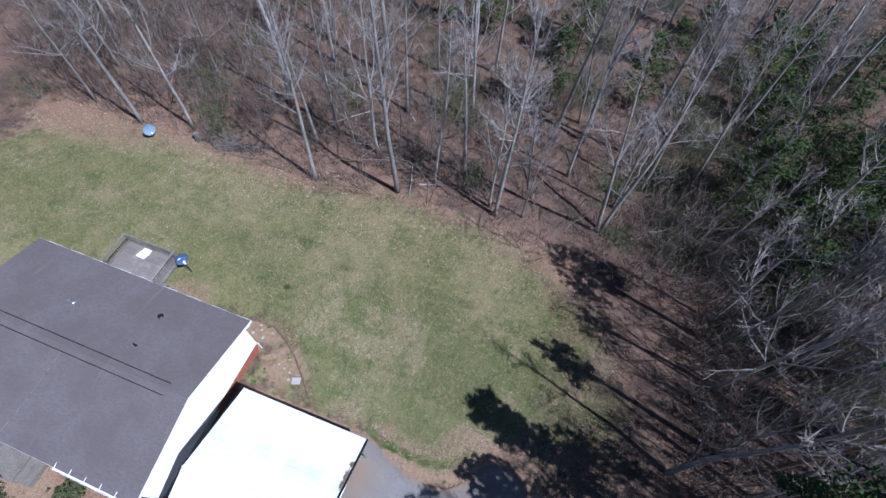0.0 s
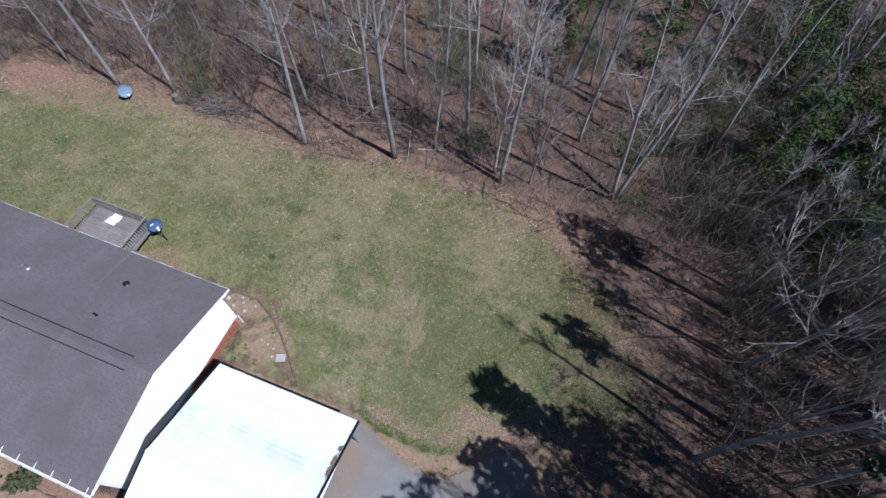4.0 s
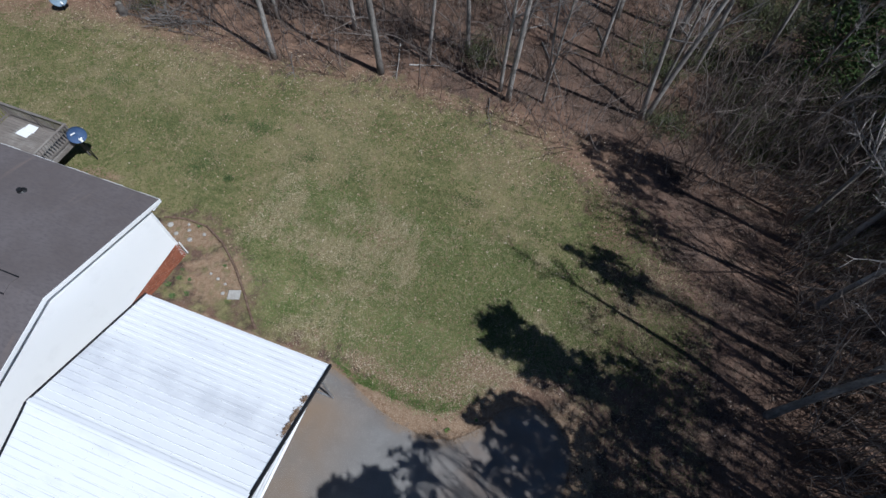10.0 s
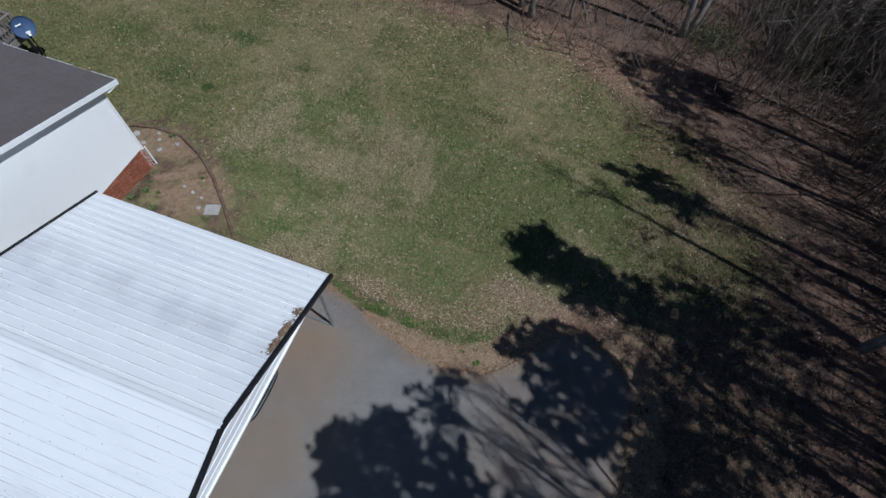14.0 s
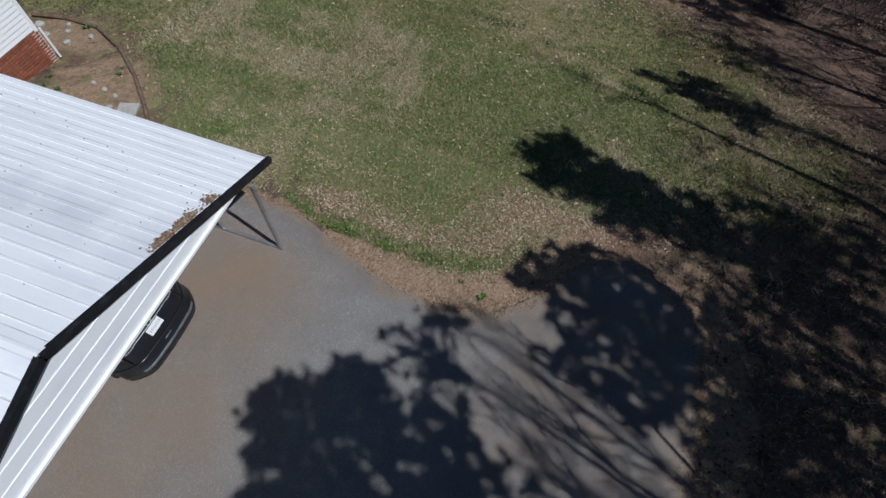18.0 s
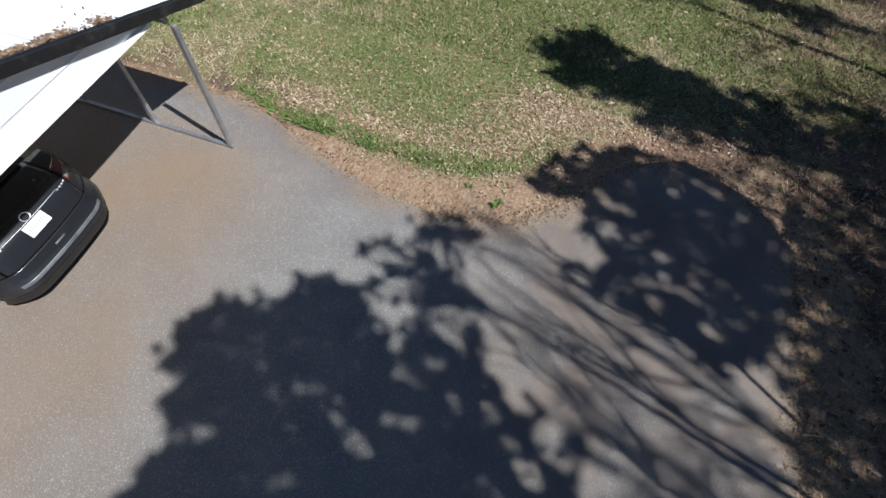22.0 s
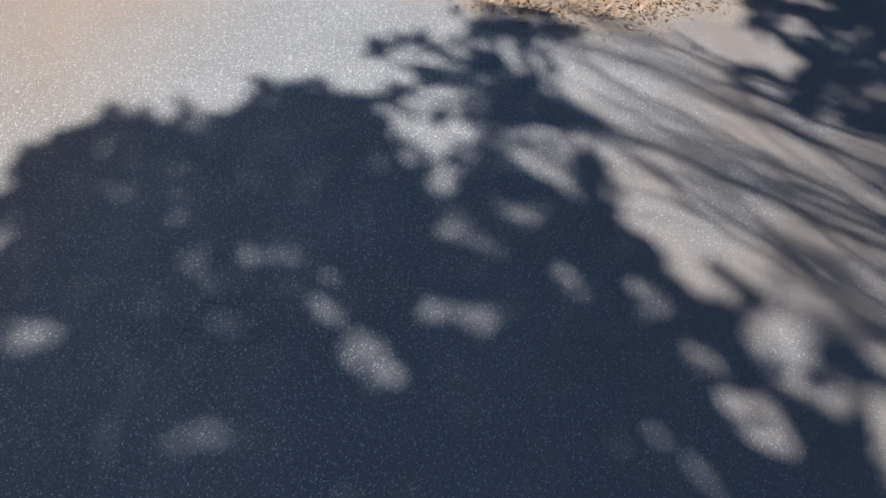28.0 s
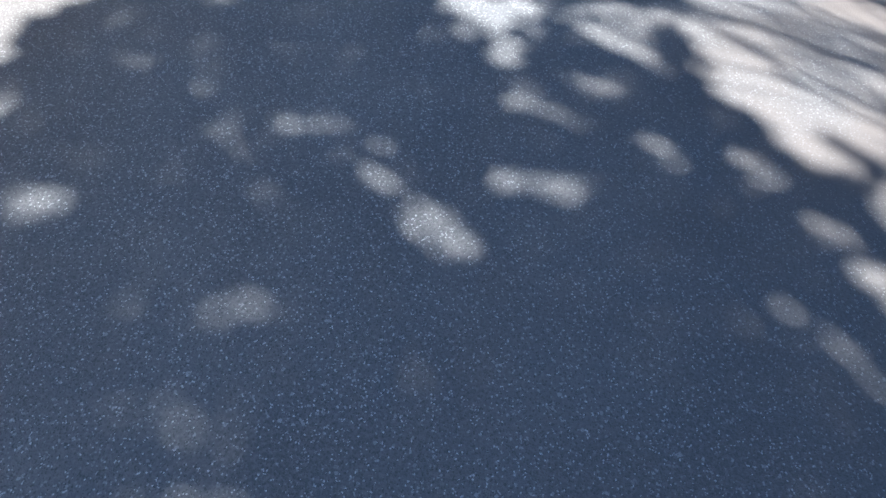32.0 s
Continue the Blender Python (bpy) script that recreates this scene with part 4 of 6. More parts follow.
for k in range(4):
    zt = min(z + 0.265, CRZ - 0.16)
    x = CX1 - 0.075
    vs = []
    for zz, dx in ((z + 0.006 * (k > 0), 0.0), (zt - 0.026, 0.0), (zt - 0.022, 0.009), (zt - 0.012, 0.009), (zt - 0.008, 0.0), (zt, 0.0)):
        h = min(gable_half(zz), gable_half(GB))
        vs += [(x + dx, CR - h, zz), (x + dx, CR + h, zz), (x - 0.015, CR - h, zz), (x - 0.015, CR + h, zz)]
    fs = []
    for r_ in range(5):
        o = r_ * 4
        fs += [(o, o + 1, o + 5, o + 4), (o + 3, o + 2, o + 6, o + 7), (o + 2, o, o + 4, o + 6), (o + 1, o + 3, o + 7, o + 5)]
    fs += [(1, 0, 2, 3), (20, 21, 23, 22)]
    cpart("gable_sheet", Pile().add(vs, fs), M_PANEL)
    z = zt
cpart("gable_trim", Pile().box(CX1 - 0.09, CX1 - 0.035, CR - gable_half(GB) + 0.02, CR + gable_half(GB) - 0.02, GB - 0.05, GB), M_WHITE)
SY = 2 * CR
for y in (-0.03, SY + 0.03):
    cpart("base_rail", Pile().box(CX0 + 0.1, CX1 + 0.01, y - 0.03, y + 0.03, 0.0, 0.06, bevel=0.006), M_GALV)
    cpart("header", Pile().box(CX0 + 0.1, CX1 - 0.1, y - 0.03, y + 0.03, 2.16, 2.22, bevel=0.006), M_GALV)
    for k in range(6):
        x = -k * 1.335
        cpart("post", Pile().box(x - 0.03, x + 0.03, y - 0.03, y + 0.03, 0.06, 2.16, bevel=0.006), M_GALV)
for k in range(6):
    x = -0.07 - k * 1.34
    for s in (1, -1):
        y0, z0 = slope_point(s, 0.02, -0.05)
        y1, z1 = slope_point(s, RUN - 0.05, -0.05)
        cpart("rafter", Pile().tube([(x, y0, z0), (x, y1, z1)], [0.032, 0.032], 4), M_GALV)
    cpart("tie", Pile().box(x - 0.02, x + 0.02, CR - 1.6, CR + 1.6, 2.95, 2.99), M_GALV)

# garden bed beside the house: a timber edging, a paving stone, low plants
edging = thing("garden_edging", "dark low edging curving round a bare garden bed", "garden edging", pose(-7, 3.5, -0.3))
G0 = edging.matrix_world.inverted()
line = [(-10.4, 4.45), (-9.5, 4.7), (-8.4, 4.7), (-7.3, 4.2), (-6.2, 3.4), (-5.2, 2.5), (-4.5, 1.8), (-3.9, 1.25)]
for (x0, y0), (x1, y1) in zip(line, line[1:]):
    d = Vector((x1 - x0, y1 - y0, 0)).normalized() * 0.02
    part("edging_length", Pile().tube([(x0 + d.x, y0 + d.y, ground_z(x0, y0) + 0.05), ((x0 + x1) / 2, (y0 + y1) / 2, ground_z(x0, (y0 + y1) / 2) + 0.06), (x1 - d.x, y1 - d.y, ground_z(x1, y1) + 0.05)], [0.05, 0.05, 0.05], 6), M_PINEBARK, edging).matrix_parent_inverse = G0
slab = thing("paving_stone", "pale weathered stone slab beside the garden edging", "paving stone", pose(-5.5, 2.25, ground_z(0, 2.25) + 0.03, 0, 0, 20))
part("slab", Pile().box(-0.24, 0.24, -0.2, 0.2, -0.06, 0.04, bevel=0.02), M_CONCRETE, slab)
for k, (x, y, w) in enumerate(((-9.9, 4.2, 0.26), (-9.4, 3.9, 0.2), (-9.0, 4.25, 0.17), (-8.7, 3.85, 0.22), (-9.2, 4.5, 0.14), (-8.3, 4.3, 0.15), (-6.9, 2.75, 0.12), (-6.5, 2.65, 0.14), (-6.1, 2.55, 0.12), (-5.95, 2.15, 0.16))):
    stone = thing("garden_stone", "small pale stone lying in the garden bed", "stone", pose(x, y, ground_z(x, y) + 0.02, 0, 0, 50 * k), "stones in the garden bed")
    part("stone_face", Pile().tube([(0, 0, -0.05), (0, 0, 0.02), (0.01, 0, 0.05)], [w * 0.45, w * 0.5, w * 0.3], 7), M_CONCRETE, stone)
part_pipe = thing("downpipe", "thin white downpipe at the corner of the house", "downpipe", pose(HX + 0.06, HN + 0.05, 0))
part("pipe", Pile().tube([(0, 0, -0.32), (0, 0, 0.2), (0, 0, 0.55)], [0.03, 0.03, 0.03], 8), M_WHITE, part_pipe)

# ---- trees ----
def bend(rng, start, way, length, steps, wobble, lift):
    pts, d = [Vector(start)], Vector(way).normalized()
    for _ in range(steps):
        d = (d + Vector((rng.gauss(0, wobble), rng.gauss(0, wobble), rng.gauss(0, wobble) + lift))).normalized()
        pts.append(pts[-1] + d * (length / steps))
    return pts


def bare_tree(seed, height, radius, first=0.35, limbs=26, spread_=0.27, fork=False):
    """Meshes of a leafless tree: trunk, and limbs with twigs."""
    rng = random.Random(seed)
    trunk, crown = Pile(), Pile()
    stems = []
    if fork:
        for a in (-1, 1):
            way = Vector((0.16 * a, 0.06 * a, 1))
            stems.append(bend(rng, (0.1 * a, 0, -0.3), way, height * (1 if a > 0 else 0.9), 12, 0.03, 0.02))
    else:
        stems.append(bend(rng, (0, 0, -0.3), (rng.gauss(0, 0.03), rng.gauss(0, 0.03), 1), height, 14, 0.028, 0.03))
    for pts in stems:
        n = len(pts) - 1
        radii = [radius * (1.25 if i == 0 else 1.0) * (1 - 0.93 * (i / n) ** 1.1) + 0.006 for i in range(n + 1)]
        trunk.tube(pts, radii, 7)
        for _ in range(limbs // len(stems)):
            f = first + (0.98 - first) * rng.random() ** 0.8
            i = min(int(f * n), n - 1)
            base = pts[i].lerp(pts[i + 1], f * n - i)
            w = rng.random() * 2 * math.pi
            up = 0.35 + 0.9 * f
            length = height * spread_ * (1.15 - f) * rng.uniform(0.6, 1.25) + 0.4
            limb = bend(rng, base, (math.cos(w), math.sin(w), up), length, 5, 0.13, 0.06)
            r0 = max(0.01, radii[i] * 0.3)
            crown.tube(limb, [r0 * (1 - 0.85 * k / 5) + 0.004 for k in range(6)], 4, False)
            for _ in range(rng.randint(6, 10)):
                k = rng.randint(1, 4)
                w2 = Vector((rng.gauss(0, 1), rng.gauss(0, 1), rng.gauss(0.5, 0.5)))
                twig = bend(rng, limb[k], (limb[k + 1] - limb[k]).normalized() + w2 * 0.55, length * rng.uniform(0.2, 0.5), 2, 0.2, 0.05)
                crown.cone(twig, 0.012)
                for _ in range(3):
                    q = rng.randint(0, 1)
                    w3 = Vector((rng.gauss(0, 1), rng.gauss(0, 1), rng.gauss(0.4, 0.6)))
                    spur = bend(rng, twig[q].lerp(twig[q + 1], 0.6), (twig[q + 1] - twig[q]).normalized() + w3 * 0.6, length * rng.uniform(0.1, 0.26), 1, 0.2, 0.02)
                    crown.cone(spur, 0.008)
    return trunk.mesh("trunk", M_BARK, True), crown.mesh("crown", M_TWIG)


def place_tree(meshes, x, y, turn=0.0, scale=1.0, label="tall leafless tree with pale grey bark", group="woodland trees", lean=(0, 0), sink=0.0):
    ob = thing("tree", label, "tree", pose(x, y, ground_z(x, y) - sink, lean[0], lean[1], turn) @ Matrix.Scale(scale, 4), group)
    part("trunk", meshes[0], None, ob)
    part("crown", meshes[1], None, ob)
    return ob


def leaf_cloud(rng, pile, centre, radius, count, size, flat=0.6, droop=0.0):
    for _ in range(count):
        v = Vector((rng.gauss(0, 1), rng.gauss(0, 1), rng.gauss(0, 1)))
        v = v.normalized() * (rng.random() ** 0.45) * radius
        c = Vector(centre) + Vector((v.x, v.y, v.z * flat))
        a = Vector((rng.gauss(0, 1), rng.gauss(0, 1), rng.gauss(0, 0.5) - droop)).normalized()
        b = a.cross(Vector((rng.gauss(0, 1), rng.gauss(0, 1), rng.gauss(0, 1)))).normalized()
        s = size * rng.uniform(0.6, 1.3)
        pile.add([c - a * s, c + b * s * 0.4, c + a * s, c - b * s * 0.4], [(0, 1, 2, 3)])


def pine(seed, height, radius, first=0.45, crown_r=2.2, whorls=11, tuft=0.42, dense=1.0):
    rng = random.Random(seed)
    trunk, crown = Pile(), Pile()
    pts = bend(rng, (0, 0, -0.3), (0, 0, 1), height, 10, 0.015, 0.03)
    trunk.tube(pts, [radius * (1 - 0.92 * i / 10) + 0.01 for i in range(11)], 7)
    for k in range(whorls):
        f = first + (0.98 - first) * k / (whorls - 1)
        i = min(int(f * 10), 9)
        base = pts[i].lerp(pts[i + 1], f * 10 - i)
        shape = (1 - ((f - first) / (1 - first)) ** 1.6) * (0.55 + 0.45 * min(1, (f - first) / 0.12))
        for j in range(rng.randint(4, 6)):
            w = rng.random() * 2 * math.pi
            length = crown_r * shape * rng.uniform(0.65, 1.15) + 0.35
            limb = bend(rng, base, (math.cos(w), math.sin(w), 0.25), length, 4, 0.1, 0.05)
            trunk.tube(limb, [0.035 * (1 - 0.7 * q / 4) for q in range(5)], 4, False)
            for q in (2, 3, 4):
                leaf_cloud(rng, crown, limb[q], tuft * (0.7 + 0.1 * q) * (0.7 + 0.5 * shape), int(34 * dense), 0.13, 0.7)
                side = limb[q] + Vector((rng.gauss(0, 0.35), rng.gauss(0, 0.35), rng.gauss(0.05, 0.1)))
                leaf_cloud(rng, crown, side, tuft * 0.75, int(18 * dense), 0.12, 0.7)
    leaf_cloud(rng, crown, pts[-1], 0.45, int(60 * dense), 0.13, 1.2)
    return trunk.mesh("trunk", M_PINEBARK, True), crown.mesh("needle_crown", M_NEEDLE)


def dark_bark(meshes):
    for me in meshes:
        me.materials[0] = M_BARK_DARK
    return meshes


KINDS = [bare_tree(11, 17, 0.16), bare_tree(12, 19, 0.19, 0.42, 30), bare_tree(13, 14, 0.11, 0.3, 24), bare_tree(14, 16, 0.13, 0.25, 30, 0.3), bare_tree(15, 11, 0.075, 0.3, 20, 0.25), bare_tree(16, 20, 0.2, 0.5, 26)]
OLD = bare_tree(22, 18.8, 0.145, 0.5, 22, 0.13)
FORK = bare_tree(21, 18, 0.15, 0.3, 36, 0.26, True)
# trees along the edge of the lawn
EDGE = [(-33.1, 17.2, 2), (-28.3, 16.7, 0), (-24.2, 17.8, 3), (-12.5, 16.8, 0), (-13.3, 22, 2), (-6.27, 18.1, 1), (0.6, 19.4, 2), (1.25, 18.85, 0), (2.9, 21, 4), (3.15, 19.4, 4), (5.4, 24.3, 2), (10.9, 25, 3), (17.1, 16.0, 2), (21, 23, 0), (16.7, 21.3, 4)]
for i, (x, y, k) in enumerate(EDGE):
    place_tree(KINDS[k], x, y, i * 77)
place_tree(OLD, 15.1, 5.1, 40, 1.0, "tall slender leafless tree with grey bark")
place_tree(FORK, 8.72, 20.3, 25, 1.0, "forked leafless tree with two leaning grey stems")
# the woods
rng = random.Random(5)
spots = [(x, y) for x, y, _ in EDGE]
made = 0
for _ in range(6000):
    if made >= 205:
        break
    x, y = rng.uniform(-58, 46), rng.uniform(17.5, 66)
    if rng.random() < 0.25:
        x, y = rng.uniform(17.5, 34), rng.uniform(-2, 22)
    if y < 19.5 and x < 17:
        continue
    if abs(x) * 0.9 > 20 + y * 0.75 or min((x - a) ** 2 + (y - b) ** 2 for a, b in spots) < 3.2:
        continue
    spots.append((x, y))
    k = rng.choice((0, 1, 2, 2, 3, 3, 4, 4, 5))
    place_tree(KINDS[k], x, y, rng.uniform(0, 360), rng.uniform(0.7, 1.08), lean=(rng.gauss(0, 2), rng.gauss(0, 2)))
    made += 1


def tall_pine(seed, x, y, height, length, radius, dense=1.0, squash=1.0, label="tall pine with a bare trunk and a high needle crown"):
    """A mature pine whose crown sits on the top `length` metres of its trunk."""
    rng = random.Random(seed)
    trunk, crown = Pile(), Pile()
    pts = bend(rng, (0, 0, -0.3), (0, 0, 1), height, 12, 0.008, 0.04)
    trunk.tube(pts, [0.17 * (1 - 0.85 * i / 12) + 0.01 for i in range(13)], 8)
    n = int(14 + 5 * length)
    for k in range(n):
        f = k / (n - 1)
        h = height - length * (1 - f)
        i = min(int(h / height * 12), 11)
        base = pts[i].lerp(pts[i + 1], h / height * 12 - i)
        shape = math.sqrt(max(0.05, 1 - (2 * f - 0.85) ** 2 / 1.6)) if squash >= 1 else (1.05 - f) ** 0.7
        w = k * 2.4 + rng.gauss(0, 0.4)
        reach_ = radius * shape * rng.uniform(0.5, 1.08)
        limb = bend(rng, base, (math.cos(w), math.sin(w), 0.2), reach_, 4, 0.1, 0.04)
        trunk.tube(limb, [0.04 * (1 - 0.7 * q / 4) for q in range(5)], 4, False)
        for q in range(1, 5):
            if rng.random() < 0.88:
                size = rng.uniform(0.32, 0.55) * (0.75 + 0.25 * radius / 2)
                side = limb[q] + Vector((rng.gauss(0, 0.22), rng.gauss(0, 0.22), rng.gauss(0.05, 0.12)))
                leaf_cloud(rng, crown, side, size, int(46 * dense), 0.14, 0.75)
    ob = thing("pine_tree", label, "tree", pose(x, y, ground_z(x, y)), "pines beside the driveway")
    part("trunk", trunk, M_PINEBARK, ob)
    part("needle_crown", crown, M_NEEDLE, ob)
    return ob


# the way from a spot of shade to what casts it, for each metre of height
COT = 1 / math.tan(radians(SUN_EL))
SHADE = Vector((math.cos(radians(SUN_AZ)) * COT, math.sin(radians(SUN_AZ)) * COT, 1.0))


def shading_pine(seed, foot, outline, height, depth, tau, gaps=(), trunk_r=0.14, leaf=0.12, ragged=0.2, patch=(1.5, 3.4, 0.0), label="tall pine with a bare trunk and a high needle crown"):
    """A pine whose crown hangs in the top `depth` metres and shades `outline` on the ground; foot: where the shade of its top falls.
    tau: how many layers of needles the sun meets; gaps: strips (x0, y0, x1, y1, half width) that it passes; patch: scale along and across the shade, and how broken the crown is."""
    rng, r = random.Random(seed), np.random.RandomState(seed)
    g = ground_z(*foot)
    top = Vector((foot[0], foot[1], g)) + SHADE * height
    base = Vector((top.x, top.y, ground_z(top.x, top.y)))
    ob = thing("pine_tree", label, "tree", Matrix.Translation(base), "pines beside the driveway")
    rise = top.z - base.z
    trunk = Pile().tube([(0, 0, -0.3), (0.03, 0, rise * 0.35), (0, 0.03, rise * 0.7), (0, 0, rise)], [trunk_r * 1.1, trunk_r * 0.85, trunk_r * 0.6, 0.03], 8)
    box_ = np.array(outline)
    low, high = box_.min(0) - 0.2, box_.max(0) + 0.2
    count = int(tau * (high[0] - low[0]) * (high[1] - low[1]) / (0.38 * leaf * leaf))
    px, py = r.uniform(low[0], high[0], count), r.uniform(low[1], high[1], count)
    d = edge_distance(outline, px, py)
    near = d < 0.5 * ragged + 0.1
    px, py, d = px[near], py[near], d[near]
    tufts = np.array([noise.noise(Vector((x * 3.1, y * 3.1, seed * 1.3))) + 0.8 * noise.noise(Vector((x * 7.5, y * 7.5, seed * 2.1))) for x, y in zip(px, py)])
    keep = d + leaf * 0.35 < ragged * tufts
    for x0, y0, x1, y1, wide in gaps:
        dx, dy = x1 - x0, y1 - y0
        t = np.clip(((px - x0) * dx + (py - y0) * dy) / (dx * dx + dy * dy), 0, 1)
        open_ = np.hypot(px - x0 - t * dx, py - y0 - t * dy) + 0.045 * tufts < wide - 0.008
        keep &= ~open_ | (r.uniform(0, 1, len(px)) < 1.2 / tau * np.clip(1.5 - 8 * wide, 0.6, 1))
    px, py = px[keep], py[keep]
    thin = np.array([noise.noise(Vector(((x * 0.963 - y * 0.267) * patch[0], (x * 0.267 + y * 0.963) * patch[1], seed * 3.7))) + 0.7 * noise.noise(Vector(((x * 0.963 - y * 0.267) * patch[0] * 2.6, (x * 0.267 + y * 0.963) * patch[1] * 2.2, seed * 0.7))) for x, y in zip(px, py)])
    keep = r.uniform(0, 1, len(px)) < np.clip(1.0 - patch[2] * (0.5 + 1.7 * thin), 0.0, 1)
    px, py = px[keep], py[keep]
    layer = np.array([noise.noise(Vector((x * 1.1, y * 1.1, seed * 5.3))) for x, y in zip(px, py)])
    n = len(px)
    h = height - depth * np.clip(0.5 + 0.9 * layer + r.normal(0, 0.12, n), 0, 1)
    at = np.stack([px + SHADE.x * h - base.x, py + SHADE.y * h - base.y, g + h - base.z], 1)
    way = r.normal(0, 1, (n, 3)) * (1, 1, 0.5)
    way /= np.linalg.norm(way, axis=1)[:, None]
    side = np.cross(way, r.normal(0, 1, (n, 3)))
    side /= np.linalg.norm(side, axis=1)[:, None]
    size = leaf * r.uniform(0.6, 1.3, n)[:, None]
    quads = np.stack([at - way * size, at + side * size * 0.4, at + way * size, at - side * size * 0.4], 1).reshape(-1, 3)
    crown = bpy.data.meshes.new("needle_crown")
    crown.from_pydata(quads.tolist(), [], np.arange(4 * n).reshape(-1, 4).tolist())
    crown.materials.append(M_NEEDLE)
    for k in range(0, n, max(1, n // 46)):
        c = Vector(at[k])
        hub = Vector((0, 0, min(rise - 0.1, c.z - 0.25 * math.hypot(c.x, c.y))))
        trunk.tube([hub, hub.lerp(c, 0.5) + Vector((0, 0, 0.15)), c], [0.028, 0.018, 0.006], 4, False)
    part("trunk", trunk, M_PINEBARK, ob)
    part("needle_crown", crown, None, ob)
    return ob


FLECKS = [(3.68, -2.35, 3.78, -2.42, 0.085), (3.85, -2.48, 4.04, -2.55, 0.06), (2.37, -3.21, 2.45, -3.17, 0.07), (2.65, -3.11, 2.97, -2.94, 0.078), (3.2, -3.25, 3.32, -3.26, 0.054), (3.5, -3.37, 3.75, -3.47, 0.1), (3.87, -3.03, 4.2, -2.98, 0.08), (4.43, -2.55, 4.62, -2.76, 0.078), (4.92, -2.52, 5.01, -2.59, 0.095),
          (5.23, -2.8, 5.34, -2.85, 0.1), (5.6, -2.62, 5.7, -2.78, 0.13), (5.45, -3.01, 5.63, -3.1, 0.12), (5.25, -3.42, 5.31, -3.47, 0.06), (2.82, -4.0, 2.92, -4.05, 0.067), (1.3, -3.36, 1.35, -3.4, 0.07), (2.06, -3.74, 2.19, -3.75, 0.06), (3.8, -3.66, 3.86, -3.69, 0.05), (1.69, -3.94, 1.99, -3.85, 0.085), (4.05, -2.22, 4.3, -2.2, 0.07)]
CROWN = [(1.43, -4.44), (1.48, -4.1), (1.4, -3.9), (1.2, -3.75), (1.15, -3.5), (1.0, -3.34), (0.76, -3.2), (0.95, -2.95), (0.97, -2.6), (1.2, -2.36), (1.56, -2.12), (2.0, -2.03), (2.0, -1.7), (2.33, -1.55), (2.61, -1.6), (2.89, -1.67), (3.12, -1.88), (3.4, -1.96), (3.6, -2.06), (3.94, -1.93),
         (4.38, -1.95), (4.62, -1.88), (4.87, -2.15), (5.13, -2.35), (5.46, -2.3), (5.69, -2.4), (5.76, -2.62), (6.0, -2.95), (6.25, -3.4), (6.8, -4.2), (6.7, -6.2), (4.0, -6.9), (2.0, -6.4), (1.6, -5.2)]
CROWN_D = [(4.62, 1.0), (4.85, 1.6), (5.15, 2.2), (5.8, 2.45), (6.45, 2.5), (7.3, 2.3), (8.33, 1.95), (8.46, 1.05), (8.41, -0.2), (8.26, -0.71), (7.93, -0.98), (7.41, -1.05), (6.59, -0.85), (6.1, -0.55), (5.45, -0.48), (5.74, -0.14), (5.79, 0.26), (5.43, 0.52), (5.25, 0.84)]
GAPS_D = [(5.49, 0.6, 5.89, 0.59, 0.07), (5.99, 0.99, 6.16, 0.95, 0.06), (6.22, 1.81, 6.82, 1.69, 0.06), (6.89, 0.66, 7.27, 0.57, 0.1), (7.28, 0.52, 7.5, 0.51, 0.1), (6.44, -0.15, 6.88, -0.17, 0.09), (6.61, -0.35, 6.7, -0.53, 0.08), (7.16, 0.02, 7.44, -0.05, 0.08), (7.33, 0.93, 7.64, 0.94, 0.06), (7.59, -0.33, 7.87, -0.39, 0.07), (6.93, 1.19, 7.32, 1.18, 0.05), (7.33, -0.59, 7.53, -0.67, 0.07)]
CROWN_C = [(3.74, 5.1), (4.4, 5.7), (5.05, 6.0), (5.6, 5.55), (6.6, 5.3), (7.5, 5.05), (8.6, 5.05), (9.3, 4.3), (10.4, 4.2), (9.9, 3.5), (8.7, 3.3), (7.4, 3.25), (6.4, 3.2), (5.8, 3.6), (5.1, 3.8), (4.6, 3.7), (4.25, 4.4)]
CROWN_S = [(2.42, -1.03), (2.54, -0.78), (2.96, -0.72), (3.13, -0.58), (3.29, -0.18), (3.46, 0.01), (3.8, 0.03), (4.23, -0.08), (4.3, -0.33), (3.94, -0.5), (3.99, -0.93), (4.22, -1.31), (4.55, -1.61), (4.67, -1.84), (4.44, -2.08), (3.6, -2.17), (3.44, -1.69), (3.0, -1.56), (2.85, -1.42), (2.52, -1.26)]
GAPS_S = [(2.83, -1.03, 3.16, -0.93, 0.095), (3.25, -0.69, 3.42, -0.63, 0.075), (3.25, -1.27, 3.51, -1.28, 0.08), (3.82, -0.66, 3.95, -0.87, 0.075), (3.65, -1.58, 3.8, -1.65, 0.065), (3.88, -1.56, 4.14, -1.49, 0.075), (3.92, -2.06, 4.12, -1.98, 0.07), (4.13, -1.67, 4.32, -1.72, 0.075), (3.78, -1.21, 3.99, -1.26, 0.065)]
CROWN_B = [(6.5, 10.0), (7.5, 10.5), (8.5, 10.6), (10.1, 9.9), (10.5, 8.8), (9.3, 8.1), (8.2, 8.8)]
CROWN_A = [(5.8, 17.4), (6.6, 18.2), (7.76, 18.4), (9.6, 18.2), (11.4, 17.1), (11.6, 16.0), (10.4, 14.4), (8.6, 14.3), (7.6, 15.0), (6.8, 15.8)]
shading_pine(41, (3.7, -3.8), CROWN, 13.5, 2.6, 5.6, FLECKS, leaf=0.07, ragged=0.26, patch=(2.2, 3.8, 0.37))
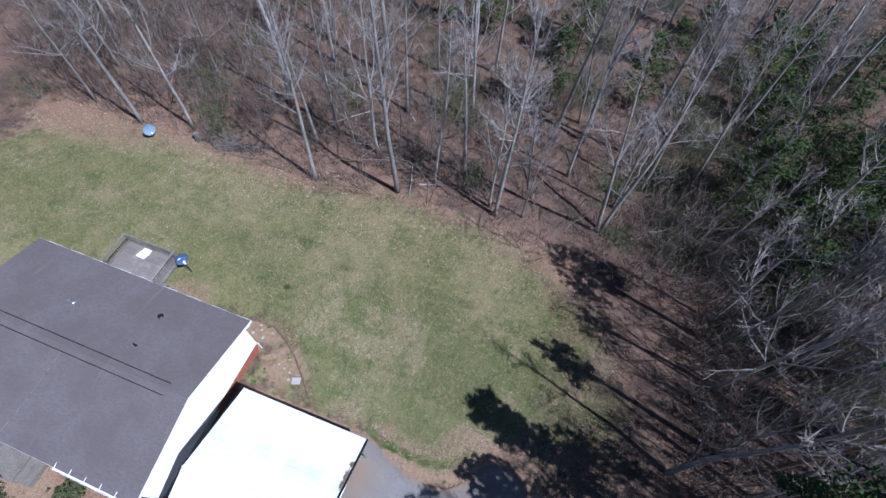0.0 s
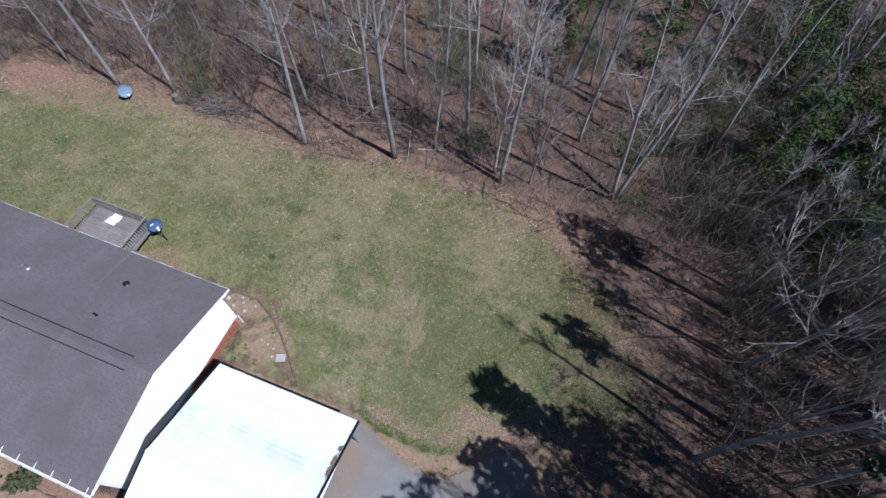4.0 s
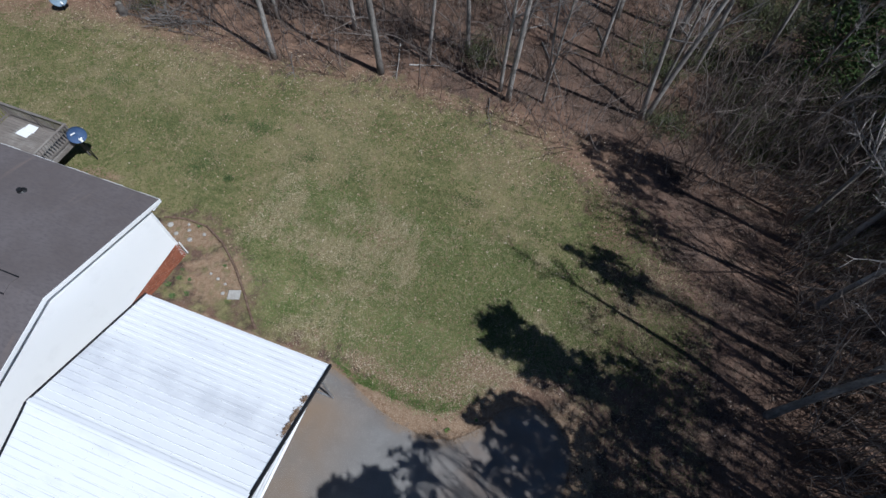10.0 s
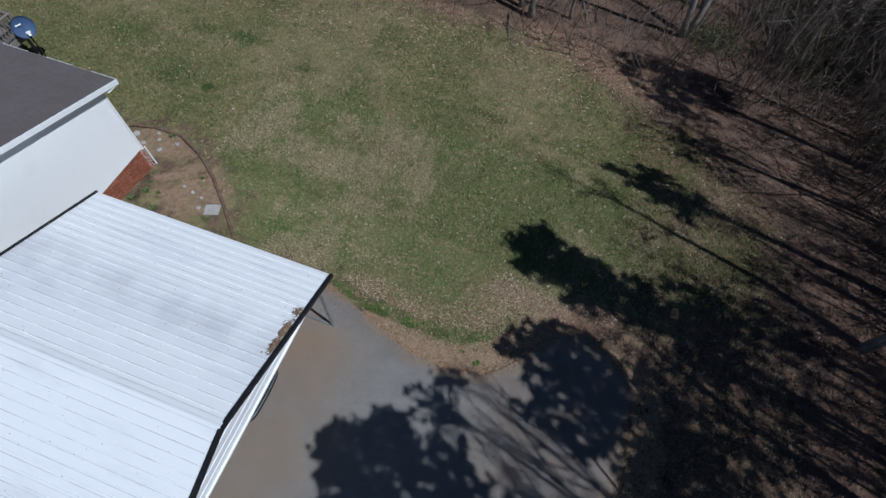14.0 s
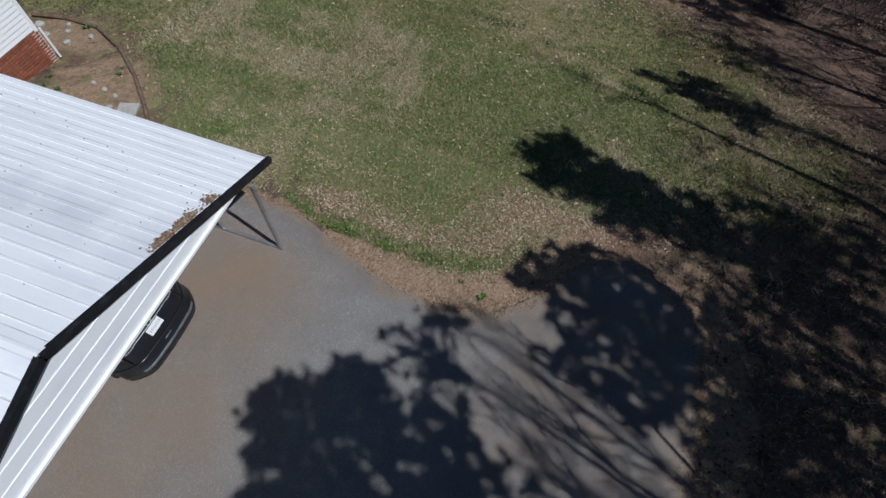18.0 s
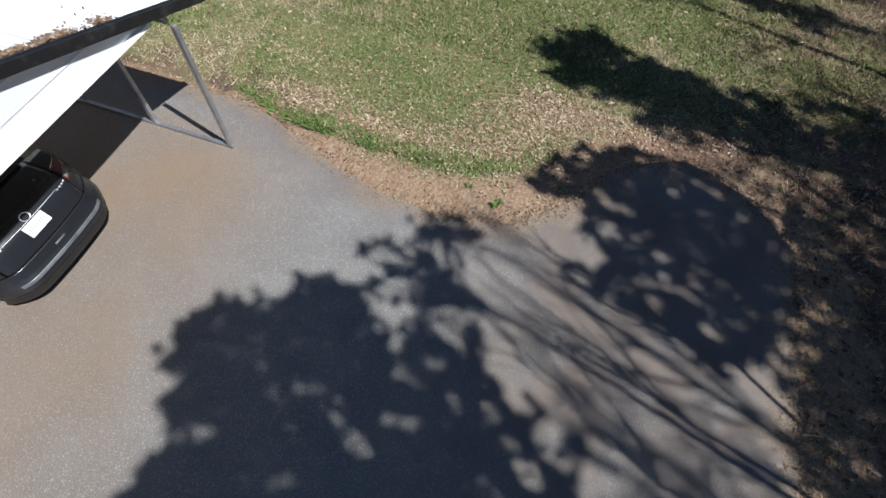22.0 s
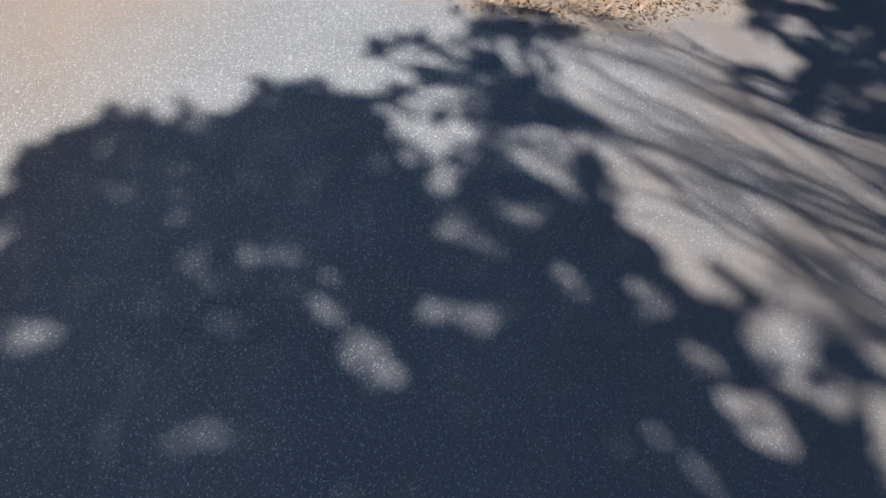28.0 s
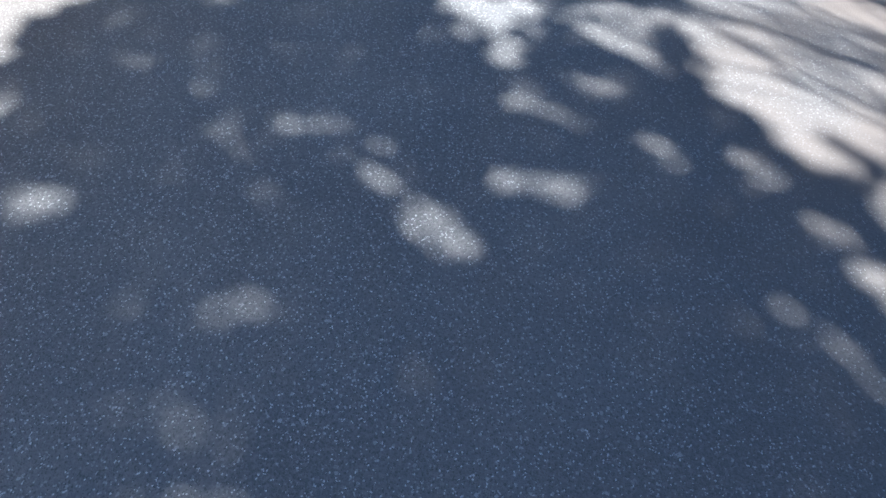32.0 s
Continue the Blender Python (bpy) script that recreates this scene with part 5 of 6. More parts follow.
shading_pine(42, (6.9, 0.5), CROWN_D, 14.0, 2.6, 6.5, GAPS_D, 0.11, 0.08, 0.3, (3.0, 4.6, 0.58))
shading_pine(43, (5.2, 4.95), CROWN_C, 16.5, 3.5, 7.0, (), 0.1, 0.09, 0.4, (1.8, 3.4, 0.6))
shading_pine(44, (7.4, 9.8), CROWN_B, 17.0, 3.0, 2.8, (), 0.13, 0.13, 0.6, (1.0, 2.6, 0.85))
shading_pine(45, (7.5, 16.9), CROWN_A, 18.0, 3.2, 2.4, (), 0.14, 0.14, 0.6, (1.0, 2.4, 0.8))
shading_pine(47, (9.2, 13.2), [(8.0, 13.3), (9.3, 14.2), (10.6, 14.0), (12.6, 12.4), (11.4, 11.0), (9.6, 11.4)], 17.0, 3.0, 0.8, (), 0.1, 0.13, 0.7, (1.0, 3.2, 1.3))
shading_pine(46, (3.4, -0.95), CROWN_S, 13.0, 1.8, 4.0, GAPS_S, 0.05, 0.06, 0.26, (3.6, 5.6, 0.92), label="slender pine with a sparse broken crown")
# two unseen pines added for a dark spot of shade and the shaded verge
shading_pine(48, (5.8, -2.5), [(5.75, -2.5), (5.95, -2.3), (6.15, -2.42), (6.2, -2.75), (5.95, -2.85)], 16.0, 1.2, 3.0, (), 0.04, 0.08, 0.1, label="slender pine with a small top tuft")
shading_pine(49, (9.0, 0.1), [(8.5, 2.3), (9.3, 2.5), (10.0, 1.8), (9.9, -3.4), (8.9, -3.4), (8.6, -1.0)], 15.0, 3.0, 3.4, (), 0.08, 0.09, 0.35, (2.0, 4.6, 0.7), label="slender pine with a sparse broken crown")


def along(x, y, length, width):
    """A crown's shade, drawn out along the sun's course."""
    u, v = Vector((0.963, -0.267)), Vector((0.267, 0.963))
    c = Vector((x, y))
    return [tuple(c + u * (a * length) + v * (b * width)) for a, b in ((-0.5, 0.0), (-0.3, 0.4), (0.1, 0.5), (0.5, 0.25), (0.48, -0.3), (0.0, -0.5), (-0.35, -0.3))]


# unseen pines added to darken the ground east of the driveway: crowns that lap over one another and let small sparks of
# sun through
rng = random.Random(702)
for i in range(42):
    x, y = 9.9 + 1.55 * (i % 6) + rng.uniform(-0.5, 0.5), -7.4 + 2.0 * (i // 6) + rng.uniform(-0.5, 0.5)
    shading_pine(70 + i, (x - 1.0, y + 0.28), along(x, y, rng.uniform(3.2, 4.4) if i % 6 else 2.7, rng.uniform(1.7, 2.5)), rng.uniform(15, 18.5), 3.5, (3.6, 1.3, 0.45, 0.25, 0.2, 0.2)[i % 6], (), 0.06 + 0.02 * (i % 3), 0.12, 0.55, (1.7, 3.2, 0.95))


def veil_tree(seed, x, y, length, width, height, twigs):
    """A slender leafless tree, added so that its fine twigs dim the sun over a stretch of ground round (x, y)."""
    rng = random.Random(seed)
    outline = along(x, y, length, width)
    g = ground_z(x, y)
    top = Vector((x - length * 0.25, y + length * 0.07, g)) + SHADE * height
    base = Vector((top.x, top.y, ground_z(top.x, top.y)))
    ob = thing("tree", "slender leafless tree with fine dark branches", "tree", Matrix.Translation(base), "woodland trees")
    trunk, crown = Pile(), Pile()
    stem = bend(rng, (0, 0, -0.3), (0, 0, 1), top.z - base.z, 8, 0.012, 0.03)
    trunk.tube(stem, [0.06 * (1 - 0.8 * i / 8) for i in range(9)], 6)
    nodes = [stem[k].lerp(stem[k + 1], f) for k in range(4, 8) for f in (0.0, 0.33, 0.66)]

    def reach_point():
        while True:
            px, py = x + rng.uniform(-0.5, 0.5) * length * 1.1, y + rng.uniform(-0.5, 0.5) * (width + 0.3 * length)
            if inside(outline, np.array(px), np.array(py)):
                return Vector((px, py, g)) + SHADE * (height - 0.4 * height * rng.random()) - base

    for k in range(16):
        e = reach_point()
        s = min(nodes[:12], key=lambda q: (q - e).length + 3.0 * max(0.0, q.z - e.z + 0.8))
        pts = [s, s.lerp(e, 0.5) + Vector((0, 0, -0.1)), e]
        crown.tube(pts, [0.018, 0.013, 0.007], 4, False)
        nodes += [s.lerp(e, f) for f in (0.3, 0.55, 0.8, 1.0)]
    spots_ = np.array([q[:] for q in nodes])
    for k in range(twigs):
        e = reach_point()
        s = Vector(spots_[np.argmin(np.linalg.norm(spots_ - np.array(e), axis=1))])
        crown.cone([s, s.lerp(e, 0.5) + Vector((rng.gauss(0, 0.08), rng.gauss(0, 0.08), 0.04)), e], rng.uniform(0.005, 0.01))
    part("trunk", trunk, M_BARK, ob)
    part("crown", crown, M_TWIG, ob)


for i, (x, y) in enumerate(((9.0, 6.0), (9.4, 9.2), (10.8, 4.6), (11.8, 6.2), (12.6, 8.6), (13.2, 11.0), (10.0, 13.6), (11.2, 16.2), (8.2, 2.6), (14.2, 5.0))):
    veil_tree(140 + i, x, y, 5.2, 3.0, 15.5 + (i * 3 % 4), 290 if x < 11 else 130)


def fan_tree():
    """A slender leafless tree whose steep limbs fan out of a thin trunk."""
    rng = random.Random(49)
    base = Vector((15.2, -3.92, ground_z(15.2, -3.92)))
    top = Vector((15.24, -3.39, 16.6))
    ob = thing("tree", "slender leafless tree with steep fanning limbs", "tree", Matrix.Translation(base), "woodland trees")
    trunk, crown, nodes = Pile(), Pile(), []
    at = lambda h: base.lerp(top, h / 16.6) - base
    trunk.tube([at(-0.3), at(4), at(8), at(12), at(16.6)], [0.09, 0.075, 0.06, 0.045, 0.015], 8)
    for k in range(17):
        h = 7.0 + 6.2 * k / 16 + rng.uniform(-0.3, 0.3)
        rise_ = rng.uniform(2.4, 4.6)
        dx, dy = rng.uniform(-0.7, 0.5), (-1.25, 0.45, -0.75, 0.75, -1.0)[k % 5] * rng.uniform(0.5, 1.1)
        a, c = at(h), at(h + rise_) + Vector((dx, dy, 0))
        m = a.lerp(c, 0.4) + Vector((dx * 0.14, dy * 0.14, 0))
        pts = [a, m, a.lerp(c, 0.72) + Vector((dx * 0.06, dy * 0.06, 0)), c]
        r0 = 0.034 if k % 4 == 0 else 0.017
        crown.tube(pts, [r0, r0 * 0.8, r0 * 0.55, 0.008], 5, False)
        nodes += [(pts[q], pts[q + 1], f) for q in range(3) for f in (0.1, 0.4, 0.7, 1.0)]
        for _ in range(6):
            q = rng.randint(0, 2)
            s = pts[q].lerp(pts[q + 1], rng.random())
            e = s + Vector((rng.gauss(0, 0.3), rng.gauss(0, 0.32), rng.uniform(0.7, 1.7)))
            crown.tube([s, s.lerp(e, 0.5) + Vector((rng.gauss(0, 0.05), rng.gauss(0, 0.05), 0)), e], [0.013, 0.01, 0.005], 4, False)
    # fine twigs that dim the sun over the driveway
    veil = [(4.1, -0.1), (5.4, -0.4), (6.4, -0.5), (7.6, -1.0), (8.8, -1.4), (8.8, -4.4), (7.0, -3.4), (6.2, -2.6), (5.0, -2.1), (4.4, -1.4)]
    joints = np.array([[*(p.lerp(q, f))] for p, q, f in nodes])
    made_ = 0
    while made_ < 170:
        gx_, gy_ = rng.uniform(4.0, 8.9), rng.uniform(-4.4, 0)
        if not inside(veil, np.array(gx_), np.array(gy_)):
            continue
        e = Vector((gx_, gy_, 0.0)) + SHADE * rng.uniform(9.5, 15.5) - base
        near = joints[np.argmin(np.linalg.norm((joints - np.array(e)) * (1, 1, 0.5) + (0, 0, 0.5), axis=1))]
        s = Vector(near)
        if s.z > e.z:
            e.z = s.z + 0.3
        mid = s.lerp(e, 0.5) + Vector((rng.gauss(0, 0.06), rng.gauss(0, 0.06), 0.05))
        crown.cone([s, mid, e], rng.uniform(0.004, 0.007))
        made_ += 1
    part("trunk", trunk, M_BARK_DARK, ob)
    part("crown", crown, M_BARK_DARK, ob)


def forked_tree():
    """A small leafless tree forked low into steep limbs with fine parallel twigs, added for the streaks of shade it
    throws.
    """
    rng = random.Random(77)
    base = Vector((11.5, -3.1, ground_z(11.5, -3.1)))
    ob = thing("tree", "small leafless tree forked into steep twiggy limbs", "tree", Matrix.Translation(base), "woodland trees")
    trunk, crown = Pile(), Pile()
    shaded = lambda x, y, h: Vector((x, y, 0.0)) + SHADE * h - base
    fork = Vector((0.05, 0.0, 1.9))
    trunk.tube([(0, 0, -0.3), (0.04, 0.02, 0.8), fork], [0.075, 0.065, 0.055], 8)
    for x, y, h, ends in ((7.7, -0.9, 5.0, ((4.3, 0.05), (5.1, -0.1), (5.9, -0.25), (4.2, -0.4))), (7.3, -1.9, 5.4, ((4.1, -0.6), (4.4, -0.95), (5.4, -0.75), (5.0, -1.2))), (7.0, -2.7, 5.8, ((4.5, -1.35), (5.0, -1.75), (5.7, -1.5), (5.9, -2.2)))):
        hub = shaded(x, y, h)
        trunk.tube([fork, fork.lerp(hub, 0.5) + Vector((0.05, rng.gauss(0, 0.08), -0.1)), hub], [0.045, 0.035, 0.024], 6)
        for ex, ey in ends:
            e = shaded(ex, ey, rng.uniform(8.2, 9.6))
            pts = [hub, hub.lerp(e, 0.35) + Vector((rng.gauss(0, 0.06), rng.gauss(0, 0.06), -0.05)), hub.lerp(e, 0.7) + Vector((rng.gauss(0, 0.05), rng.gauss(0, 0.05), 0)), e]
            crown.tube(pts, [0.018, 0.014, 0.01, 0.005], 5, False)
            for _ in range(13):
                k, f = rng.randint(0, 2), rng.random()
                a = pts[k].lerp(pts[k + 1], f)
                way = (e - hub).normalized() + Vector((rng.gauss(0, 0.16), rng.gauss(0, 0.22), rng.gauss(0, 0.1)))
                c = a + way * rng.uniform(0.6, 1.5)
                crown.tube([a, a.lerp(c, 0.5) + Vector((rng.gauss(0, 0.04), rng.gauss(0, 0.04), 0)), c], [0.008, 0.006, 0.004], 4, False)
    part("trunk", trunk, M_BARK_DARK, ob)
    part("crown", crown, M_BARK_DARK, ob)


forked_tree()

def fallen_branch(seed, a, c, r0):
    """A dead branch dropped on the grass, with short side twigs."""
    rng = random.Random(seed)
    a, c = Vector((*a, ground_z(*a) + 0.03)), Vector((*c, ground_z(*c) + 0.05))
    ob = thing("fallen_branch", "thin dark dead branch lying on the grass", "branch", Matrix.Translation(a))
    run = c - a
    pts = [run * f + Vector((rng.gauss(0, 0.06), rng.gauss(0, 0.06), 0.05 * math.sin(f * 3.1))) for f in (0, 0.25, 0.5, 0.75, 1)]
    part("limb", Pile().tube(pts, [r0, r0 * 0.85, r0 * 0.65, r0 * 0.45, r0 * 0.2], 6), M_BARK_DARK, ob)
    for k in range(7):
        s_ = pts[1 + k % 3].lerp(pts[2 + k % 3], rng.random())
        side = Vector((-run.y, run.x, 0)).normalized() * rng.choice((-1, 1)) * rng.uniform(0.2, 0.5) + run.normalized() * rng.uniform(0.2, 0.5)
        part("twig", Pile().tube([s_, s_ + side * 0.5 + Vector((0, 0, 0.05)), s_ + side + Vector((0, 0, 0.02))], [r0 * 0.4, r0 * 0.3, r0 * 0.15], 4), M_BARK_DARK, ob)


fallen_branch(31, (-11.8, 17.5), (-10.25, 15.1), 0.04)
# laid flat here in place of a thin upright sapling
fallen_branch(32, (0.2, 18.6), (1.1, 15.8), 0.035)
fan_tree()
place_tree(KINDS[0], 18.6, -6.2, 220)
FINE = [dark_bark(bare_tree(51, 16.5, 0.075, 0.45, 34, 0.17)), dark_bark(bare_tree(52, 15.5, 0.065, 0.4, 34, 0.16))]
for i, (x, y, turn) in enumerate(((17.6, -5.7, 120), (17.2, -1.6, 300))):
    place_tree(FINE[i % 2], x, y, turn, 1.0, "slender leafless tree with fine dark branches")
rng = random.Random(8)
for i in range(7):
    for _ in range(60):
        sx, sy, h = rng.uniform(9.0, 15.0), rng.uniform(5.5, 16.0), rng.uniform(13, 16)
        x, y = sx + SHADE.x * h, sy + SHADE.y * h
        if min((x - a) ** 2 + (y - b) ** 2 for a, b in spots) > 2.5:
            break
    spots.append((x, y))
    place_tree(FINE[i % 2], x, y, i * 50, rng.uniform(0.85, 1.05), "slender leafless tree with fine dark branches")
# unseen trees farther out, added for more shade on the east side
for i in range(18):
    for _ in range(60):
        x, y = rng.uniform(21, 40), rng.uniform(-18, 15)
        if min((x - a) ** 2 + (y - b) ** 2 for a, b in spots) > 4.0 and (x > 31 or y < -7):
            break
    spots.append((x, y))
    if i % 4:
        tall_pine(60 + i, x, y, rng.uniform(14, 19), rng.uniform(4, 7), rng.uniform(1.5, 2.3), 0.5)
    else:
        place_tree(KINDS[i % 4], x, y, i * 50, rng.uniform(0.8, 1.1))
TWIGGY = [bare_tree(31, 17, 0.12, 0.35, 28, 0.26), bare_tree(32, 15, 0.1, 0.3, 26, 0.28)]
rng = random.Random(29)
for i in range(12):
    for _ in range(40):
        sx, sy, h = rng.uniform(13, 19), rng.uniform(5.0, 19), rng.uniform(11, 14)
        x, y = sx + SHADE.x * h, sy + SHADE.y * h
        if min((x - a) ** 2 + (y - b) ** 2 for a, b in spots) > 1.2:
            break
    spots.append((x, y))
    place_tree(TWIGGY[i % 2], x, y, i * 71, rng.uniform(0.85, 1.1), "leafless tree with dense grey twigs")


# ---- undergrowth ----
def scatter_brush():
    """Thin upright saplings and briars under the trees, thousands of stems."""
    rng = random.Random(77)
    p = Pile()
    count = 0
    while count < 15500:
        x, y = rng.uniform(-52, 40), 16.5 + 42 * rng.random() ** 1.5
        if rng.random() < 0.3:
            x, y = rng.uniform(11, 34), rng.uniform(1, 24)
        elif rng.random() < 0.15:
            x, y = rng.uniform(-52, -24), rng.uniform(17, 32)
        if noise.noise(Vector((x * 0.15, y * 0.15, 2.0))) < rng.uniform(-0.8, 0.1):
            continue
        if inside(LAWN, np.array(x), np.array(y)) or (x < 16 and y < 16.2) or (x < 11.5 and y < 19 and rng.random() < 0.55) or abs(x) * 0.9 > 24 + y * 0.75:
            continue
        count += 1
        z = ground_z(x, y)
        h = rng.uniform(0.8, 3.6) if rng.random() < 0.8 else rng.uniform(3, 6)
        way = Vector((rng.gauss(0, 0.28), rng.gauss(0, 0.28), 1))
        pts = bend(rng, (x, y, z - 0.05), way, h, 3, 0.12, 0.0)
        r = 0.006 + 0.0035 * h
        p.cone(pts, r)
        for _ in range(3):
            k = rng.randint(1, 2)
            tw = bend(rng, pts[k], Vector((rng.gauss(0, 0.7), rng.gauss(0, 0.7), 0.7)), h * rng.uniform(0.2, 0.5), 2, 0.25, 0.0)
            p.cone(tw, r * 0.6)
    ob = part("undergrowth", p, M_BRUSH)
    return tagged(ob, "tangle of thin leafless saplings and briars on leaf litter", "undergrowth", kind="stuff")


scatter_brush()


YOUNG = [pine(301, 7.5, 0.09, 0.12, 1.7, 10, 0.4, 0.3), pine(302, 5.5, 0.07, 0.1, 1.4, 8, 0.38, 0.3), pine(303, 9.5, 0.1, 0.25, 1.8, 10, 0.42, 0.28)]
rng = random.Random(17)
for i in range(46):
    for _ in range(40):
        x, y = (rng.uniform(14, 38), rng.uniform(19, 48)) if i < 32 else (rng.uniform(-34, 14), rng.uniform(26, 50))
        if min((x - a) ** 2 + (y - b) ** 2 for a, b in spots) > 1.5:
            break
    spots.append((x, y))
    ob = thing("young_pine", "young dark green pine among bare trees", "tree", pose(x, y, ground_z(x, y), 0, 0, i * 67) @ Matrix.Scale(rng.uniform(0.7, 1.15), 4), "young pines in the wood")
    part("trunk", YOUNG[i % 3][0], None, ob)
    part("needle_crown", YOUNG[i % 3][1], None, ob)
for i, (x, y) in enumerate(((17.7, 27.4), (20.8, 24.6), (23.2, 25.4), (25.3, 22.8), (27.6, 24.4), (22.3, 29.2), (19.4, 31.2), (21.8, 33.6), (17.3, 35.4), (24.6, 29.8), (27.2, 28.4))):
    ob = thing("young_pine", "young dark green pine among bare trees", "tree", pose(x, y, ground_z(x, y), 0, 0, i * 61) @ Matrix.Scale(0.75 + 0.06 * (i % 5), 4), "young pines in the wood")
    part("trunk", YOUNG[i % 3][0], None, ob)
    part("needle_crown", YOUNG[i % 3][1], None, ob)


def brush_pile(seed, x, y, length, count, label):
    """Felled limbs heaped on the ground."""
    rng = random.Random(seed)
    heap = Pile()
    for k in range(count):
        w = rng.gauss(0.2, 0.5) + (math.pi if rng.random() < 0.5 else 0)
        start = Vector((rng.gauss(0, length * 0.25), rng.gauss(0, length * 0.12), rng.uniform(0.05, 0.5)))
        pts = bend(rng, start, (math.cos(w), math.sin(w) * 0.6, rng.uniform(0.02, 0.25)), length * rng.uniform(0.4, 0.9), 5, 0.12, -0.02)
        pts = [Vector((q.x, q.y, max(0.03, q.z))) for q in pts]
        r = rng.uniform(0.02, 0.055)
        heap.tube(pts, [r * (1 - 0.8 * i / 5) for i in range(6)], 5)
        for _ in range(7):
            i = rng.randint(1, 4)
            tw = bend(rng, pts[i], (pts[i + 1] - pts[i]).normalized() + Vector((rng.gauss(0, 0.6), rng.gauss(0, 0.6), abs(rng.gauss(0, 0.5)))), length * rng.uniform(0.12, 0.3), 3, 0.2, 0.0)
            heap.tube(tw, [0.014, 0.01, 0.007, 0.004], 3, False)
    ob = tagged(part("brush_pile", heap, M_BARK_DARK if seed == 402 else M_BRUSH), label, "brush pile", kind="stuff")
    ob.location = (x, y, ground_z(x, y))


brush_pile(401, -9.5, 20.6, 6.5, 16, "grey fallen limbs heaped beside the bare trees")
brush_pile(402, -20.2, 17.2, 3.4, 34, "dark brush heap at the edge of the lawn")
brush_pile(403, -4.0, 22.5, 4.5, 8, "fallen grey limbs on leaf litter")
brush_pile(404, 14.5, 23.0, 4.5, 9, "tangled fallen limbs under the trees")
brush_pile(405, 21.0, 10.5, 4.5, 9, "tangled fallen limbs in the shade")
stump = thing("tree_stump", "short weathered stump at the edge of the lawn", "stump", pose(-23.0, 16.8, ground_z(-23, 16.8)))
part("stump_trunk", Pile().tube([(0, 0, -0.2), (0, 0, 0.1), (0.02, 0, 0.5), (0.03, 0, 0.75)], [0.3, 0.24, 0.2, 0.19], 12), M_BARK_DARK, stump)


def fallen_wood():
    rng = random.Random(78)
    for i in range(26):
        x, y = rng.uniform(-30, 26), rng.uniform(19, 40)
        ob = thing("fallen_branch", "grey fallen branch lying on the leaf litter", "branch", pose(x, y, ground_z(x, y) + 0.05, 0, 0, rng.uniform(0, 360)), "fallen branches")
        h = rng.uniform(2, 6)
        pts = bend(rng, (0, 0, 0), (1, 0, 0.03), h, 5, 0.05, 0.0)
        pts = [Vector((q.x, q.y, max(0.0, q.z * 0.3))) for q in pts]
        part("stem", Pile().tube(pts, [0.06, 0.05, 0.04, 0.03, 0.02, 0.01], 6), M_BARK if i % 3 == 0 else M_BARK_DARK, ob)
        for _ in range(6):
            k = rng.randint(1, 4)
            part("twig", Pile().tube(bend(rng, pts[k], (1, rng.gauss(0, 1), abs(rng.gauss(0, 0.4))), h * 0.25, 3, 0.15, 0), [0.022, 0.016, 0.01, 0.005], 4), M_BARK_DARK, ob)


fallen_wood()


def evergreen_bush(seed, x, y, radius, height, label):
    rng = random.Random(seed)
    ob = thing("evergreen_shrub", label, "shrub", pose(x, y, ground_z(x, y)), "evergreen shrubs in the wood")
    stems, leaves = Pile(), Pile()
    for _ in range(9):
        w = rng.random() * 6.28
        pts = bend(rng, (0, 0, -0.05), (math.cos(w) * 0.5, math.sin(w) * 0.5, 1), height * rng.uniform(0.6, 1), 4, 0.16, 0)
        stems.tube(pts, [0.03, 0.024, 0.018, 0.012, 0.006], 4, False)
        for q in (1, 2, 3, 4):
            for _ in range(3):
                c = pts[q] + Vector((rng.gauss(0, radius * 0.55), rng.gauss(0, radius * 0.55), rng.gauss(0, height * 0.12)))
                leaf_cloud(rng, leaves, (c.x, c.y, max(0.15, c.z)), radius * rng.uniform(0.2, 0.5), 30, 0.052, 0.6)
    part("stem", stems, M_TWIG, ob)
    part("leaf_mass", leaves, M_EVERGREEN, ob)


rng = random.Random(91)
GREENS = [(-23.3, 19.6, 1.5, 3.2), (-21.9, 18.2, 1.2, 2.6), (-25.4, 22.6, 1.6, 3.5), (-37.5, 15.6, 1.8, 2.6), (19.5, 30, 2.4, 4.5), (22.5, 28, 2.2, 4), (24, 23.2, 2.0, 4), (27.3, 23.1, 2.0, 4), (4, 31.5, 1.8, 4), (-9.1, 31.6, 1.8, 4.5), (16.8, 24.0, 1.5, 3), (20.5, 25.5, 1.8, 3.5), (17.8, 27, 1.7, 3), (-1.3, 21.2, 1.0, 1.6), (-3.5, 27, 1.2, 2.5), (13.2, 22.4, 0.9, 1.6), (24.5, 19, 1.6, 3), (22, 17.5, 1.2, 2.2), (26, 14, 1.7, 3)]
for i in range(26):
    x, y = rng.uniform(-30, 34), rng.uniform(24, 52)
    GREENS.append((x, y, rng.uniform(0.8, 2.0), rng.uniform(1.5, 4)))
# the last two are shrubs added for shadow-like dark shapes beside the bed
GREENS += [(-16.0, -8.7, 0.6, 0.8), (-13.3, -6.9, 0.3, 0.6), (-12.6, -6.6, 0.32, 0.6)]
for i in range(22):
    x, y = (rng.uniform(10, 28), rng.uniform(22, 36)) if i < 14 else (rng.uniform(18, 28), rng.uniform(10, 22))
    GREENS.append((x, y, rng.uniform(1.1, 2.1), rng.uniform(1.0, 3.0)))
for i in range(26):
    GREENS.append((rng.uniform(12, 34), rng.uniform(24, 44), rng.uniform(1.2, 2.2), rng.uniform(2.0, 4.5)))
